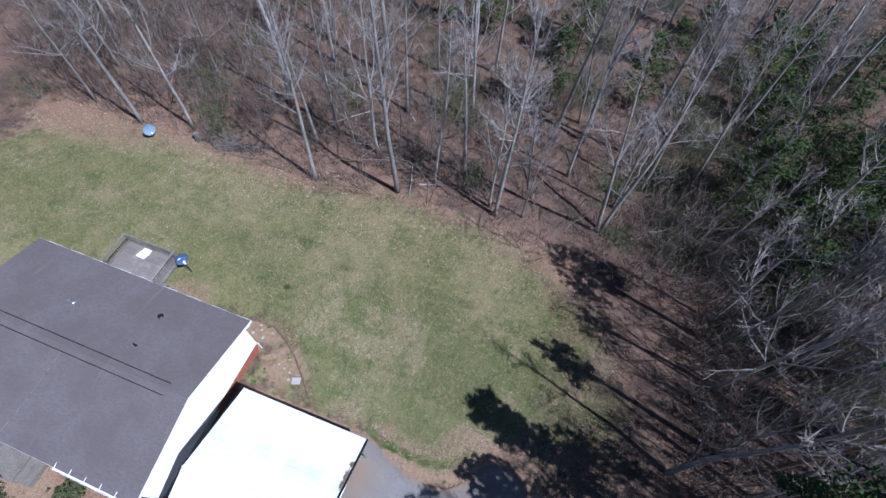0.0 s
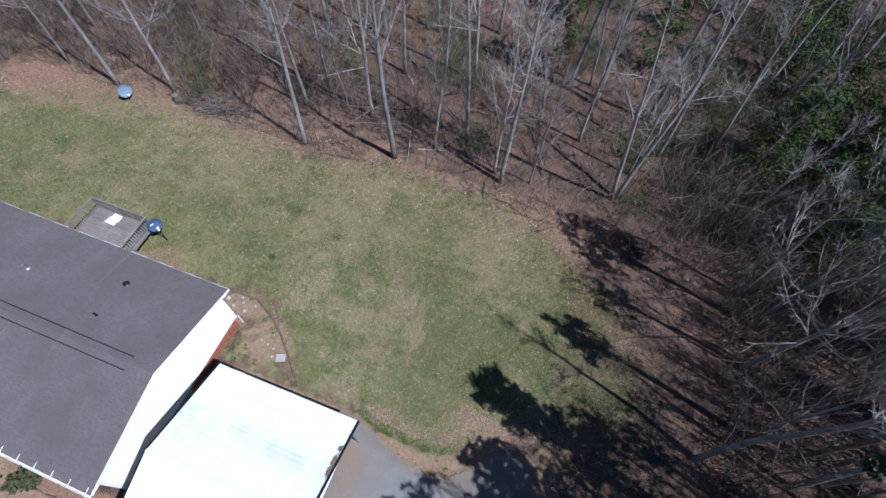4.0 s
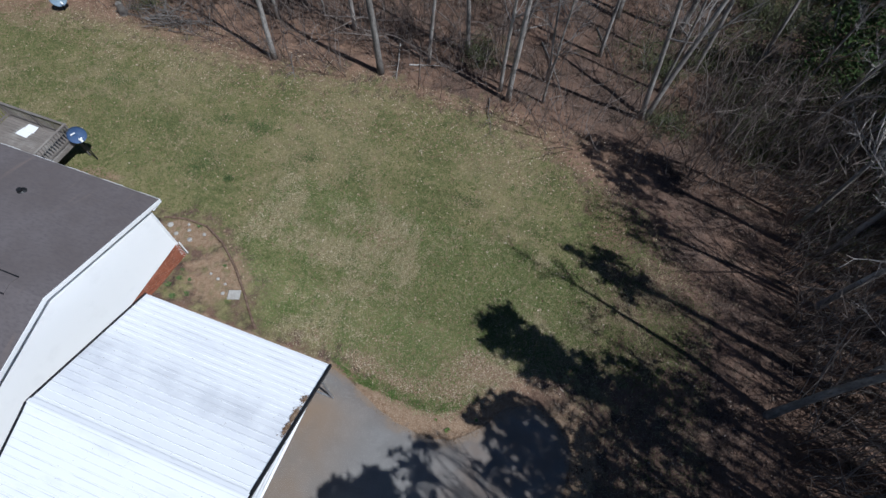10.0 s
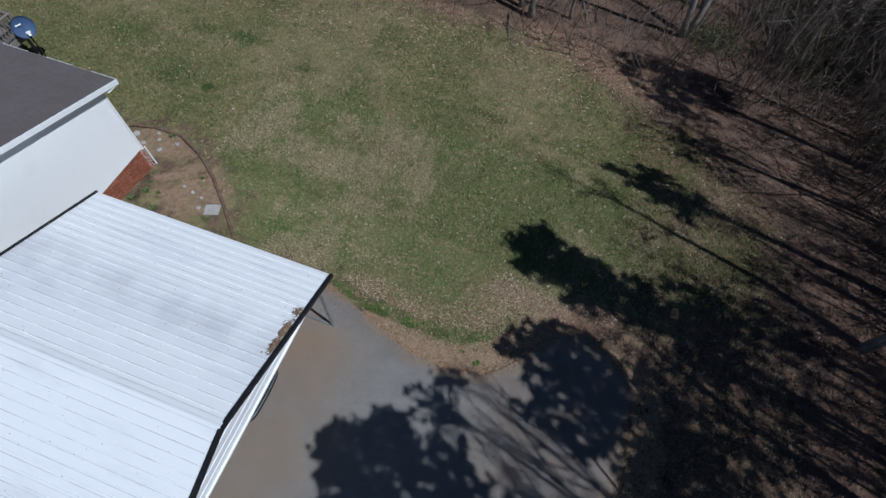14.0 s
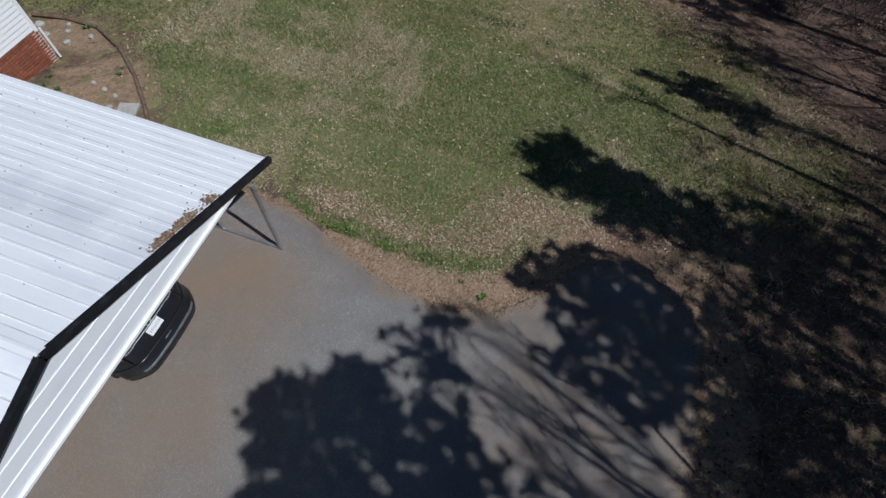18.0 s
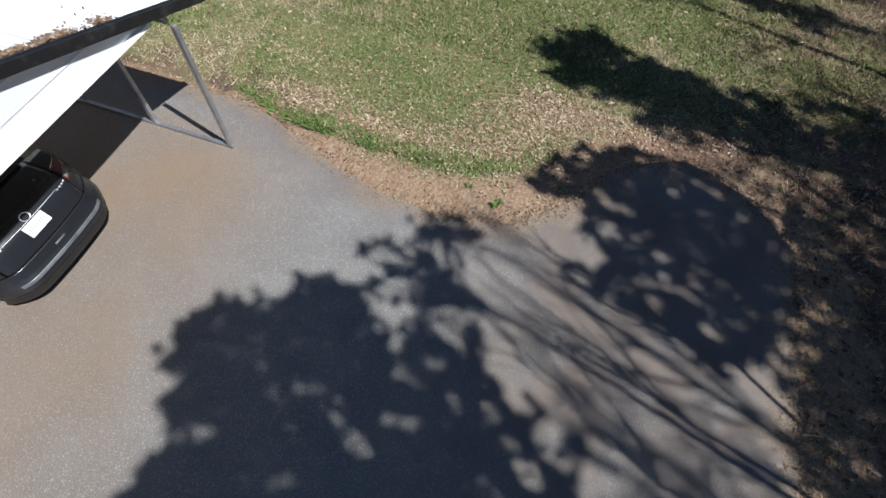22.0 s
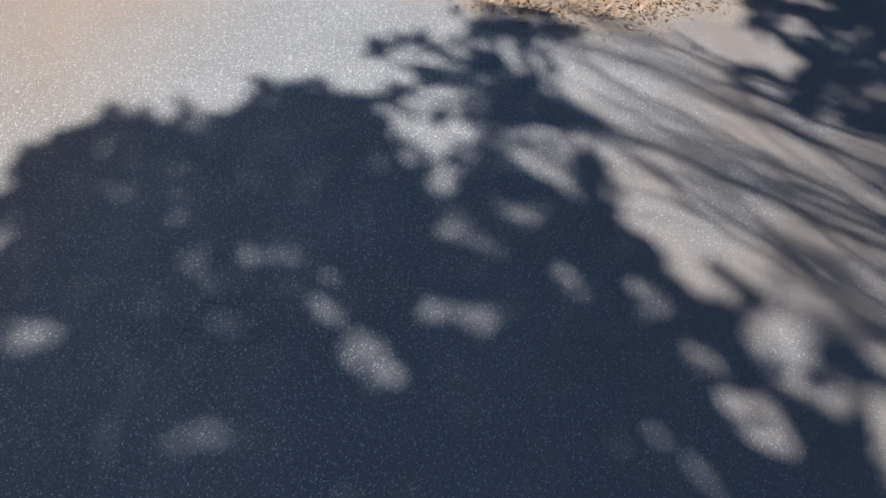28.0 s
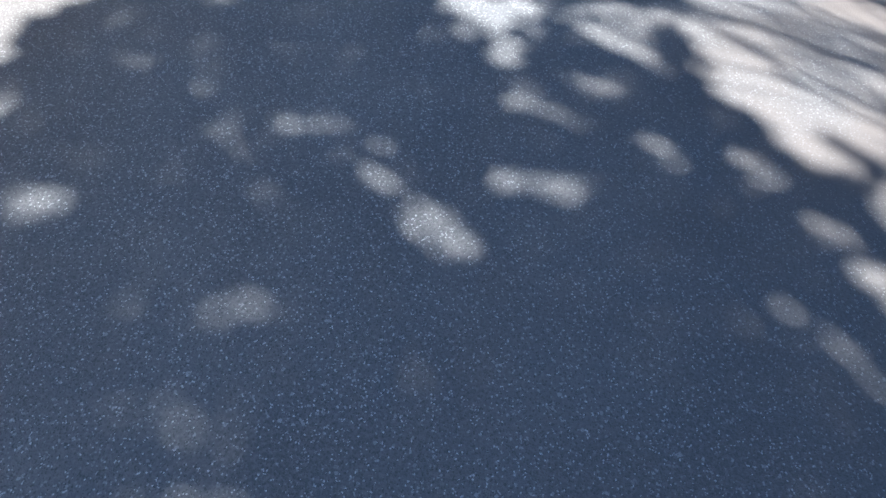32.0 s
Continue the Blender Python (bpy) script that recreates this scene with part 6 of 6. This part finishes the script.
for i in range(14):
    GREENS.append((rng.uniform(9, 19), rng.uniform(20, 26), rng.uniform(0.7, 1.4), rng.uniform(0.5, 1.3)))
for i, (x, y, r, h) in enumerate(GREENS):
    evergreen_bush(200 + i, x, y, r, h, "loose evergreen shrub with small dark leaves")

# ---- car ----
car = thing("car", "dark grey sedan parked nose-first under the carport", "car", pose(-2.9, -2.5, 0))
K0 = car.matrix_world.inverted()


def kpart(name, pile, material, parent=None, label="", smooth=False):
    ob = part(name, pile, material, parent or car, label, smooth)
    if parent is None:
        ob.matrix_parent_inverse = K0
    return ob


CY = -2.5


def loft(stations, n=14):
    """Closed skin over stations (x, half width, low z, high z, corner roundness low, high)."""
    p = Pile()
    vs, fs = [], []
    for x, w, z0, z1, q0, q1 in stations:
        ring = []
        for s in (1, -1):
            corner = [(w - q0, z0), (w, z0 + q0), (w, z1 - q1), (w - q1 * 1.4, z1)] if s > 0 else [(-w + q1 * 1.4, z1), (-w, z1 - q1), (-w, z0 + q0), (-w + q0, z0)]
            ring += corner
        mid = [(0.0, z1 + 0.02 * (q1 > 0.05))]
        ring = ring[:4] + mid + ring[4:]
        vs += [(x, CY + y, z) for y, z in ring]
    m = 9
    for i in range(len(stations) - 1):
        for k in range(m):
            fs.append((i * m + k, (i + 1) * m + k, (i + 1) * m + (k + 1) % m, i * m + (k + 1) % m))
    fs.append(tuple(range(m)))
    fs.append(tuple((len(stations) - 1) * m + k for k in range(m - 1, -1, -1)))
    return p.add(vs, fs)


body = loft([(-0.98, 0.86, 0.28, 1.0, 0.1, 0.1), (-1.35, 0.885, 0.25, 1.045, 0.1, 0.12), (-2.0, 0.9, 0.2, 1.0, 0.1, 0.12), (-3.4, 0.9, 0.2, 0.98, 0.1, 0.1), (-4.3, 0.9, 0.22, 0.95, 0.1, 0.16), (-4.8, 0.84, 0.26, 0.86, 0.1, 0.16), (-5.05, 0.66, 0.3, 0.72, 0.1, 0.1)])
kpart("body", body, M_PAINT)
cabin = loft([(-1.42, 0.62, 1.0, 1.07, 0.01, 0.02), (-1.75, 0.66, 1.0, 1.26, 0.02, 0.1), (-2.2, 0.67, 1.0, 1.41, 0.02, 0.14), (-2.9, 0.67, 1.0, 1.43, 0.02, 0.14), (-3.4, 0.66, 0.98, 1.36, 0.02, 0.12), (-4.05, 0.62, 0.95, 0.99, 0.01, 0.02)])
kpart("cabin", cabin, M_PAINT)
kpart("rear_window", Pile().add([(-1.42, CY - 0.56, 1.1), (-1.42, CY + 0.56, 1.1), (-2.1, CY + 0.5, 1.4), (-2.1, CY - 0.5, 1.4), (-1.42, CY - 0.56, 1.07), (-1.42, CY + 0.56, 1.07), (-2.1, CY + 0.5, 1.37), (-2.1, CY - 0.5, 1.37)],
                                [(0, 1, 2, 3), (7, 6, 5, 4), (0, 4, 5, 1), (1, 5, 6, 2), (2, 6, 7, 3), (3, 7, 4, 0)]), M_GLASS)
# the tail: one side profile (x, z), bowed round the corners
TAIL = [(-0.74, 0.22), (-0.66, 0.27), (-0.60, 0.36), (-0.57, 0.46), (-0.555, 0.52), (-0.56, 0.57), (-0.59, 0.625), (-0.62, 0.66), (-0.655, 0.72), (-0.685, 0.78), (-0.715, 0.84), (-0.755, 0.92), (-0.80, 0.99), (-0.845, 1.04), (-0.90, 1.072), (-0.98, 1.085), (-1.15, 1.09), (-1.45, 1.085)]


def tail_at(v, y, out=0.0):
    """The point of the tail at v along its profile and y across the car."""
    i = min(int(v), len(TAIL) - 2)
    f = v - i
    x, z = (TAIL[i][k] + (TAIL[i + 1][k] - TAIL[i][k]) * f for k in (0, 1))
    dx, dz = TAIL[i + 1][0] - TAIL[i][0], TAIL[i + 1][1] - TAIL[i][1]
    n = math.hypot(dx, dz)
    u = abs(y) / 0.9
    bow = 0.07 * u ** 2 + 0.3 * max(0.0, u - 0.55) ** 2.2 / 0.45 ** 2.2
    fade = 1.0 if i < 14 else max(0.0, 1 - (i + f - 14) / 3)
    return (x - bow * fade + out * dz / n, CY + y, z - 0.03 * u ** 3 * (z > 0.9) - out * dx / n)


def tail_skin(name, v0, v1, y0, y1, material, out=0.0, thick=0.03, nv=10, ny=16, parent=None, label=""):
    vs = []
    for layer in (out, out - thick):
        for a in range(nv + 1):
            for c in range(ny + 1):
                vs.append(tail_at(v0 + (v1 - v0) * a / nv, y0 + (y1 - y0) * c / ny, layer))
    w, n = ny + 1, (nv + 1) * (ny + 1)
    fs = []
    for a in range(nv):
        for c in range(ny):
            q = (a * w + c, a * w + c + 1, (a + 1) * w + c + 1, (a + 1) * w + c)
            fs += [q, tuple(n + k for k in q[::-1])]
    rim = list(range(ny)) + [ny + w * a for a in range(nv)] + [nv * w + ny - c for c in range(ny)] + [w * (nv - a) for a in range(nv)]
    fs += [(rim[k], n + rim[k], n + rim[(k + 1) % len(rim)], rim[(k + 1) % len(rim)]) for k in range(len(rim))]
    return kpart(name, Pile().add(vs, fs), material, parent, label, True)


tail_skin("lower_bumper", 0, 3.9, -0.86, 0.86, M_BUMPER, 0.0, ny=26, label="black plastic lower bumper")
tail_skin("bumper", 3.95, 8.9, -0.89, 0.89, M_PAINT, 0.012, ny=30, nv=16)
# painted highlight strip in place of a real reflection
tail_skin("bumper_sheen", 5.3, 6.0, -0.68, 0.68, M_LEDGE_SHEEN, 0.018, ny=20, nv=4)
tail_skin("bumper_slot", 7.4, 7.75, -0.08, 0.08, M_LEDGE_SHEEN, 0.016, ny=4, nv=1)
tail_skin("boot_lid", 9.0, 17, -0.64, 0.64, M_PAINT, 0.006, ny=24, nv=20)
for s in (1, -1):
    a, c = sorted((s * 0.655, s * 0.895))
    tail_skin("rear_quarter", 9.0, 17, a, c, M_PAINT, 0.0, ny=8, nv=20)
    a, c = sorted((s * 0.665, s * 0.893))
    tail_skin("tail_light", 11.6, 15.2, a, c, M_REDLENS, 0.014, ny=8, nv=8, label="red tail light lens")
    a, c = sorted((s * 0.68, s * 0.8))
    tail_skin("lamp_insert", 11.9, 12.8, a, c, M_CLEARLENS, 0.02, ny=4, nv=3)
bx, by, bz = tail_at(11.5, 0.0, 0.012)
tilt = Matrix.Translation((bx, CY, bz)) @ pose(0, 0, 0, 0, -30, 0)
kpart("licence_plate", Pile().box(0.0, 0.012, -0.152, 0.152, -0.076, 0.076, tilt, bevel=0.003), M_PLATE, label="white number plate")
for k in range(7):
    y = -0.115 + k * 0.037
    kpart("plate_mark", Pile().box(0.0125, 0.014, y, y + 0.018, -0.022, 0.026, tilt), M_INK)
tail_skin("chrome_strip", 12.6, 12.72, -0.46, 0.46, M_CHROME, 0.022, ny=12, nv=2)
ex, ey, ez = tail_at(13.35, 0.0, 0.012)
etilt = Matrix.Translation((ex, CY, ez)) @ pose(0, 0, 0, 0, -48, 0)
ring = [(0.058 * math.cos(q * math.pi / 6), 0.048 * math.sin(q * math.pi / 6)) for q in range(13)]
kpart("emblem", Pile().tube([etilt @ Vector((0.012, y, z)) for y, z in ring], [0.006] * 13, 6, False), M_CHROME, label="plain chrome ring emblem")
for y0 in (-0.6, 0.46):
    for k in range(4):
        tail_skin("badge_bar", 12.3, 12.6, y0 + k * 0.045, y0 + k * 0.045 + 0.028, M_CHROME, 0.012, thick=0.008, nv=1, ny=1)
wheel = Pile()
for s in (1, -1):
    for x in (-1.55, -4.25):
        tyre = Pile().tube([(x, CY + s * 0.7, 0.32), (x, CY + s * 0.72, 0.32), (x, CY + s * 0.88, 0.32), (x, CY + s * 0.905, 0.32)], [0.29, 0.32, 0.32, 0.29], 26)
        w = kpart("wheel", tyre, M_RUBBER)
        kpart("rim", Pile().tube([(x, CY + s * 0.8, 0.32), (x, CY + s * 0.915, 0.32)], [0.2, 0.21], 18), M_CHROME, w)

# ---- small growth: grass, leaves, weeds ----


def grass_positions(count, x0, x1, y0, y1, seed, poly=LAWN, margin=-0.15):
    r = np.random.RandomState(seed)
    x, y = r.uniform(x0, x1, count), r.uniform(y0, y1, count)
    d = edge_distance(poly, x, y) + r.normal(0, 1, count) * np.where(y > 8, 0.8, 0.25)
    ok = (d < margin) & (edge_distance(DRIVE, x, y) + r.normal(0, 0.12, count) > np.where((x < 5) & (y < 2.2), np.clip(0.08 + 0.19 * x, 0.08, 0.8), 0.12))
    ok &= ~((x > -22.2) & (x < -8.2) & (y > -5.9) & (y < 3.7))
    return x[ok], y[ok]


def land(x, y):
    return np.interp(y, GY, GZ) + np.array([noise.noise(Vector((a * 0.7, b * 0.7, 3.1))) * 0.05 + noise.noise(Vector((a * 0.12, b * 0.12, 7.7))) * 0.12 for a, b in zip(x, y)]) * np.clip((edge_distance(DRIVE, x, y) - 0.2) / 3.0, 0, 1)


def blades(name, x, y, height, width, material, label, seed, lean=0.6):
    r = np.random.RandomState(seed)
    n = len(x)
    z = land(x, y)
    w = r.uniform(0, 2 * np.pi, n)
    h = height * r.uniform(0.5, 1.3, n)
    half = width * r.uniform(0.6, 1.3, n)
    tip_x, tip_y = r.normal(0, lean, n) * h, r.normal(0, lean, n) * h
    a = np.stack([x - np.cos(w) * half, y - np.sin(w) * half, z - 0.01], 1)
    b = np.stack([x + np.cos(w) * half, y + np.sin(w) * half, z - 0.01], 1)
    c = np.stack([x + tip_x, y + tip_y, z + h], 1)
    verts = np.stack([a, b, c], 1).reshape(-1, 3)
    me = bpy.data.meshes.new(name)
    me.vertices.add(3 * n)
    me.vertices.foreach_set("co", verts.astype(np.float32).ravel())
    me.loops.add(3 * n)
    me.loops.foreach_set("vertex_index", np.arange(3 * n, dtype=np.int32))
    me.polygons.add(n)
    me.polygons.foreach_set("loop_start", np.arange(0, 3 * n, 3, dtype=np.int32))
    me.update()
    me.validate()
    me.materials.append(material)
    return tagged(new(name, me), label, "grass" if "grass" in name else "leaves", kind="stuff")


def two_lawns(name, x, y, height, width, seed, drier=0.0, green=M_GRASS, straw=M_STRAW):
    """Green and straw blades, sorted by broad patches."""
    r = np.random.RandomState(seed)
    dry = np.array([1.3 * noise.noise(Vector((a * 0.22, b * 0.22, 9.0))) + 0.8 * noise.noise(Vector((a * 0.8, b * 0.8, 4.0))) for a, b in zip(x, y)]) + 0.5 * np.array([noise.noise(Vector((a * 2.6, b * 2.6, 6.0))) for a, b in zip(x, y)]) + r.normal(0, 0.2, len(x))
    dry -= 0.12 * np.clip((9 - y) / 4, 0, 1)
    dry += 0.25 * np.clip((y - 12) / 4, 0, 1) + 0.45 * np.clip(1 - y / 4.5, 0, 1)
    dry += drier
    a, b = dry < 0.1, dry >= 0.1
    blades(name, x[a], y[a], height, width, green, "thin green winter grass of the lawn", seed + 1, 1.4)
    blades("dry_" + name, x[b], y[b], height * 0.8, width, straw, "straw-coloured dry grass of the lawn", seed + 2, 1.8)


gx, gy = grass_positions(190000, -7, 9, 0.3, 9, 1)
two_lawns("lawn_grass", gx, gy, 0.045, 0.013, 2, -0.1)
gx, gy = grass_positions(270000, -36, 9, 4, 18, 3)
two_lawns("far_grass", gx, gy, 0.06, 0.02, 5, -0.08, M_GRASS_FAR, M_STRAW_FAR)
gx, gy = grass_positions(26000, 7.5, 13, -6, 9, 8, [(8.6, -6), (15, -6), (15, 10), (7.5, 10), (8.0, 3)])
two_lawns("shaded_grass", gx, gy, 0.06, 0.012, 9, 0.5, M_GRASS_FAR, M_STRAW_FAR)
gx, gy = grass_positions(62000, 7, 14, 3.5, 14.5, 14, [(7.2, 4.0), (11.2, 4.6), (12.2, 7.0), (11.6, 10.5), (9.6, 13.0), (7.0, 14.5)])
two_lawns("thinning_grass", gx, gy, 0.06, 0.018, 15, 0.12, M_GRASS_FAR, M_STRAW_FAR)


def fresh_tufts():
    """Brighter green clumps: along the driveway's edge and dotted over the lawn."""
    r = np.random.RandomState(12)
    xs, ys = [], []
    spots_ = [(0.6, 1.0, 0.35, 0.12, 90), (1.25, 0.98, 0.3, 0.14, 130), (2.9, 0.86, 0.35, 0.18, 190), (4.5, 1.7, 0.3, 0.2, 130), (-0.6, 2.2, 0.7, 0.4, 160), (2.7, 2.6, 0.8, 0.5, 150), (-12, 11.2, 0.5, 0.4, 600), (-10.05, 11.35, 0.65, 0.5, 1100), (-26.9, 7.2, 0.8, 0.6, 700), (-19.2, 11.5, 0.7, 0.5, 500), (-10.9, 7.7, 0.9, 0.8, 1300), (6.6, 4.3, 1.0, 0.6, 1500), (1.0, 3.0, 0.8, 0.5, 500), (-9.2, 7.45, 0.2, 0.18, 420), (-27.2, 10.3, 0.9, 0.5, 600), (-14.5, 9.4, 1.4, 0.8, 500), (-4.5, 9.5, 1.6, 0.7, 400), (1.5, 10.9, 0.8, 0.4, 600), (-3.2, 2.5, 0.5, 0.4, 400), (-6.5, 10.4, 0.6, 0.4, 500)]
    strip = np.array([(-0.6, 1.3), (0.4, 0.88), (1.04, 0.82), (2.07, 0.78), (3.05, 0.8), (3.99, 1.0), (4.7, 1.7)])
    u = r.uniform(0, 6, 4000)
    u = u[np.array([noise.noise(Vector((q * 2.3, 0.0, 4.4))) + 0.5 * noise.noise(Vector((q * 7.0, 0.0, 1.4))) for q in u]) > r.uniform(-0.15, 0.45, 4000)]
    xs.append(np.interp(u, range(7), strip[:, 0]) + r.normal(0, 0.09, len(u)))
    ys.append(np.interp(u, range(7), strip[:, 1]) + np.abs(r.normal(0, 0.17, len(u))) * (0.4 + np.abs(np.sin(u * 4.1))) - 0.08)
    for x, y, sx, sy, n in spots_:
        xs.append(r.normal(x, sx * 0.6, n))
        ys.append(r.normal(y, sy * 0.6, n))
    x, y = np.concatenate(xs), np.concatenate(ys)
    ok = edge_distance(DRIVE, x, y) > 0.05
    return x[ok], y[ok]


gx, gy = fresh_tufts()
M_CLUMP = two_tone("dark_grass_clump", [(0.0, (0.06, 0.1, 0.035)), (0.6, (0.1, 0.145, 0.055)), (1.0, (0.17, 0.195, 0.08))])
far = gy > 5.5
blades("grass_clumps", gx[far], gy[far], 0.08, 0.02, M_CLUMP, "dark green grass clumps in the back lawn", 14, 0.6)
gx, gy = gx[~far], gy[~far]
blades("green_grass_tufts", gx, gy, 0.06, 0.015, M_GREEN, "fresh green grass clumps in the dry lawn", 13, 1.1)


def leaf_bed(name, x, y, size, label, seed, material=None):
    r = np.random.RandomState(seed)
    n = len(x)
    z = land(x, y) + 0.02
    on_drive = edge_distance(DRIVE, x, y) < 0.1
    z = np.where(on_drive, 0.008, z)
    w = r.uniform(0, 2 * np.pi, n)
    s = size * r.uniform(0.5, 1.3, n)
    tilt = r.normal(0, 0.35, n)
    ca, sa = np.cos(w), np.sin(w)
    zero = np.zeros(n)
    def corner(u, v, k):
        return np.stack([x + (ca * u - sa * v) * s, y + (sa * u + ca * v) * s, z + k], 1)
    lift = np.abs(tilt) * s
    quad = np.stack([corner(-1, 0, zero), corner(0, -0.45, lift), corner(1, 0, lift * 0.5), corner(0, 0.45, lift * 0.2)], 1).reshape(-1, 3)
    me = bpy.data.meshes.new(name)
    i = np.arange(n) * 4
    faces = np.concatenate([np.stack([i, i + 1, i + 2], 1), np.stack([i, i + 2, i + 3], 1)])
    me.from_pydata(quad.tolist(), [], faces.tolist())
    me.materials.append(material or M_LEAF)
    return tagged(new(name, me), label, "leaves", kind="stuff")


r = np.random.RandomState(31)
n = 3200
lx = np.concatenate([r.uniform(-1.5, 8.4, n), r.normal(1.6, 1.1, 1100), r.normal(3.95, 0.6, 1100), r.normal(-1.3, 0.7, 500)])
ly = np.concatenate([0.3 + np.abs(r.normal(0, 2.4, n)), 1.55 + r.normal(0, 0.25, 1100), 2.3 + r.normal(0, 0.4, 1100), 7.0 + r.normal(0, 0.25, 500)])
de = edge_distance(DRIVE, lx, ly)
ok = (de > 0.5) | ((de > -0.1) & (r.uniform(0, 1, len(lx)) < 0.15))
leaf_bed("lawn_leaves", lx[ok], ly[ok], 0.03, "dry tan leaves scattered over the lawn and the driveway's edge", 32)
ex, ey = [], []
for (x0, y0), (x1, y1) in zip(DRIVE, DRIVE[1:] + DRIVE[:1]):
    if min(y0, y1) < -14 or max(x0, x1) < -0.5:
        continue
    length = math.hypot(x1 - x0, y1 - y0)
    u = r.uniform(0, 1, int(260 * length))
    ex.append(x0 + (x1 - x0) * u)
    ey.append(y0 + (y1 - y0) * u)
ex, ey = np.concatenate(ex), np.concatenate(ey)
ex, ey = ex + r.normal(0, 0.12, len(ex)), ey + r.normal(0, 0.12, len(ey))
ok = ((ex > 3.2) | (r.uniform(0, 1, len(ex)) < 0.25)) & (ey > -8)
leaf_bed("edge_litter", ex[ok], ey[ok], 0.022, "crumbs of soil and dead leaves lapping over the driveway's edge", 36, M_CRUMB)
DRIFTS = [(4.42, 2.95, 0.42, 0.36, 2300), (3.9, 1.65, 0.5, 0.2, 1200), (2.2, 1.28, 0.6, 0.14, 1300), (0.4, 1.62, 0.42, 0.2, 800), (0.1, 1.05, 0.25, 0.08, 260), (-1.6, 1.9, 0.35, 0.2, 320), (-1.9, 7.1, 0.6, 0.25, 700), (6.3, 2.9, 1.0, 0.25, 900), (0.9, 2.6, 0.5, 0.3, 350)]
px = np.concatenate([r.normal(x, a, int(n * 0.6)) for x, y, a, c, n in DRIFTS])
py = np.concatenate([r.normal(y, c, int(n * 0.6)) for x, y, a, c, n in DRIFTS])
ok = edge_distance(DRIVE, px, py) > 0.3
leaf_bed("leaf_drift", px[ok], py[ok], 0.034, "drift of brown dead leaves caught in the lawn", 35, M_LEAF)
lx, ly = np.concatenate([r.uniform(-36, 9, 9000), r.uniform(-36, 9, 9000)]), np.concatenate([r.uniform(3, 18, 9000), r.uniform(13, 18, 9000)])
ok = ~((lx > -22.2) & (lx < -8.2) & (ly < 6.4))
leaf_bed("far_lawn_leaves", lx[ok], ly[ok], 0.055, "dry leaves dotted over the back lawn", 33)
lx, ly = np.concatenate([r.uniform(-45, 36, 38000), r.uniform(7.5, 30, 20000)]), np.concatenate([16.0 + np.abs(r.normal(0, 14, 38000)), r.uniform(-4, 18, 20000)])
ok = (edge_distance(LAWN, lx, ly) > -0.4) & (edge_distance(DRIVE, lx, ly) > 0.1)
leaf_bed("woodland_leaf_litter", lx[ok], ly[ok], 0.05, "brown leaf litter covering the woodland floor", 34, M_LITTER)


def roof_leaves():
    """Old leaves caught against the carport's front trim."""
    r = np.random.RandomState(40)
    p = Pile()
    for y0, spread_, n in ((-1.75, 0.1, 260), (-1.3, 0.12, 420), (-0.78, 0.06, 130)):
        for _ in range(n):
            y = y0 + r.normal(0, spread_)
            x = CX1 - 0.06 - abs(r.normal(0, 0.065))
            z = CRZ + (CZ - CRZ) * abs(y - CR) / (CE - CR) + 0.03 + r.uniform(0, 0.035)
            w, s = r.uniform(0, 6.28), r.uniform(0.014, 0.03)
            a, c = Vector((math.cos(w), math.sin(w), -0.3 * math.sin(w))) * s, Vector((-math.sin(w), math.cos(w), r.normal(0, 0.4))) * s * 0.6
            q = Vector((x, y, z))
            p.add([q - a, q + c, q + a, q - c], [(0, 1, 2, 3)])
    return tagged(part("roof_leaves", p, M_CRUMB), "brown leaves heaped against the carport's black trim", "leaves", kind="stuff")


roof_leaves()


def roof_specks():
    r = np.random.RandomState(41)
    p = Pile()
    for _ in range(220):
        y, x = CR + r.uniform(-1, 1) * 4.1, r.uniform(CX0 + 0.1, CX1 - 0.1)
        z = CRZ + (CZ - CRZ) * abs(y - CR) / (CE - CR) + 0.028
        s = r.uniform(0.003, 0.006)
        p.box(x - s, x + s, y - s * 0.8, y + s * 0.8, z - 0.03, z + 0.006)
    return tagged(part("roof_specks", p, M_LITTER), "dark twig bits and screw heads on the white roof", "debris", kind="stuff")


roof_specks()


def weed(x, y, size, seed, label):
    rng = random.Random(seed)
    ob = thing("weed", label, "weed", pose(x, y, max(ground_z(x, y), -0.05) if x > 0 else float(land(np.array([x]), np.array([y]))[0])), "weeds by the driveway")
    p = Pile()
    for _ in range(26):
        w, up = rng.random() * 6.28, rng.uniform(0.3, 1.0)
        d = Vector((math.cos(w), math.sin(w), up)).normalized() * size * rng.uniform(0.6, 1.1)
        s = Vector((-math.sin(w), math.cos(w), 0)) * size * 0.12
        m = d * 0.55 + Vector((0, 0, size * 0.12))
        p.add([(0, 0, -0.02), m + s, d, m - s], [(0, 1, 2, 3)])
    part("leaf_rosette", p, M_GREEN if x > 0 else M_CLUMP, ob)


for k, (x, y) in enumerate(((-8.05, 2.5), (-7.9, 2.1), (-8.1, 1.7), (-7.5, 2.2), (-7.2, 1.6), (-7.6, 1.3), (-6.6, 3.3), (-8.7, 4.6))):
    weed(x, y, 0.13 + 0.04 * (k % 3), 20 + k, "low green weed growing in the garden bed")
weed(4.2, 0.36, 0.14, 1, "leafy green weed at the driveway's edge")
weed(3.72, 0.55, 0.08, 2, "small green weed in dry grass")
weed(5.05, 1.05, 0.09, 3, "small green weed in the soil edge")
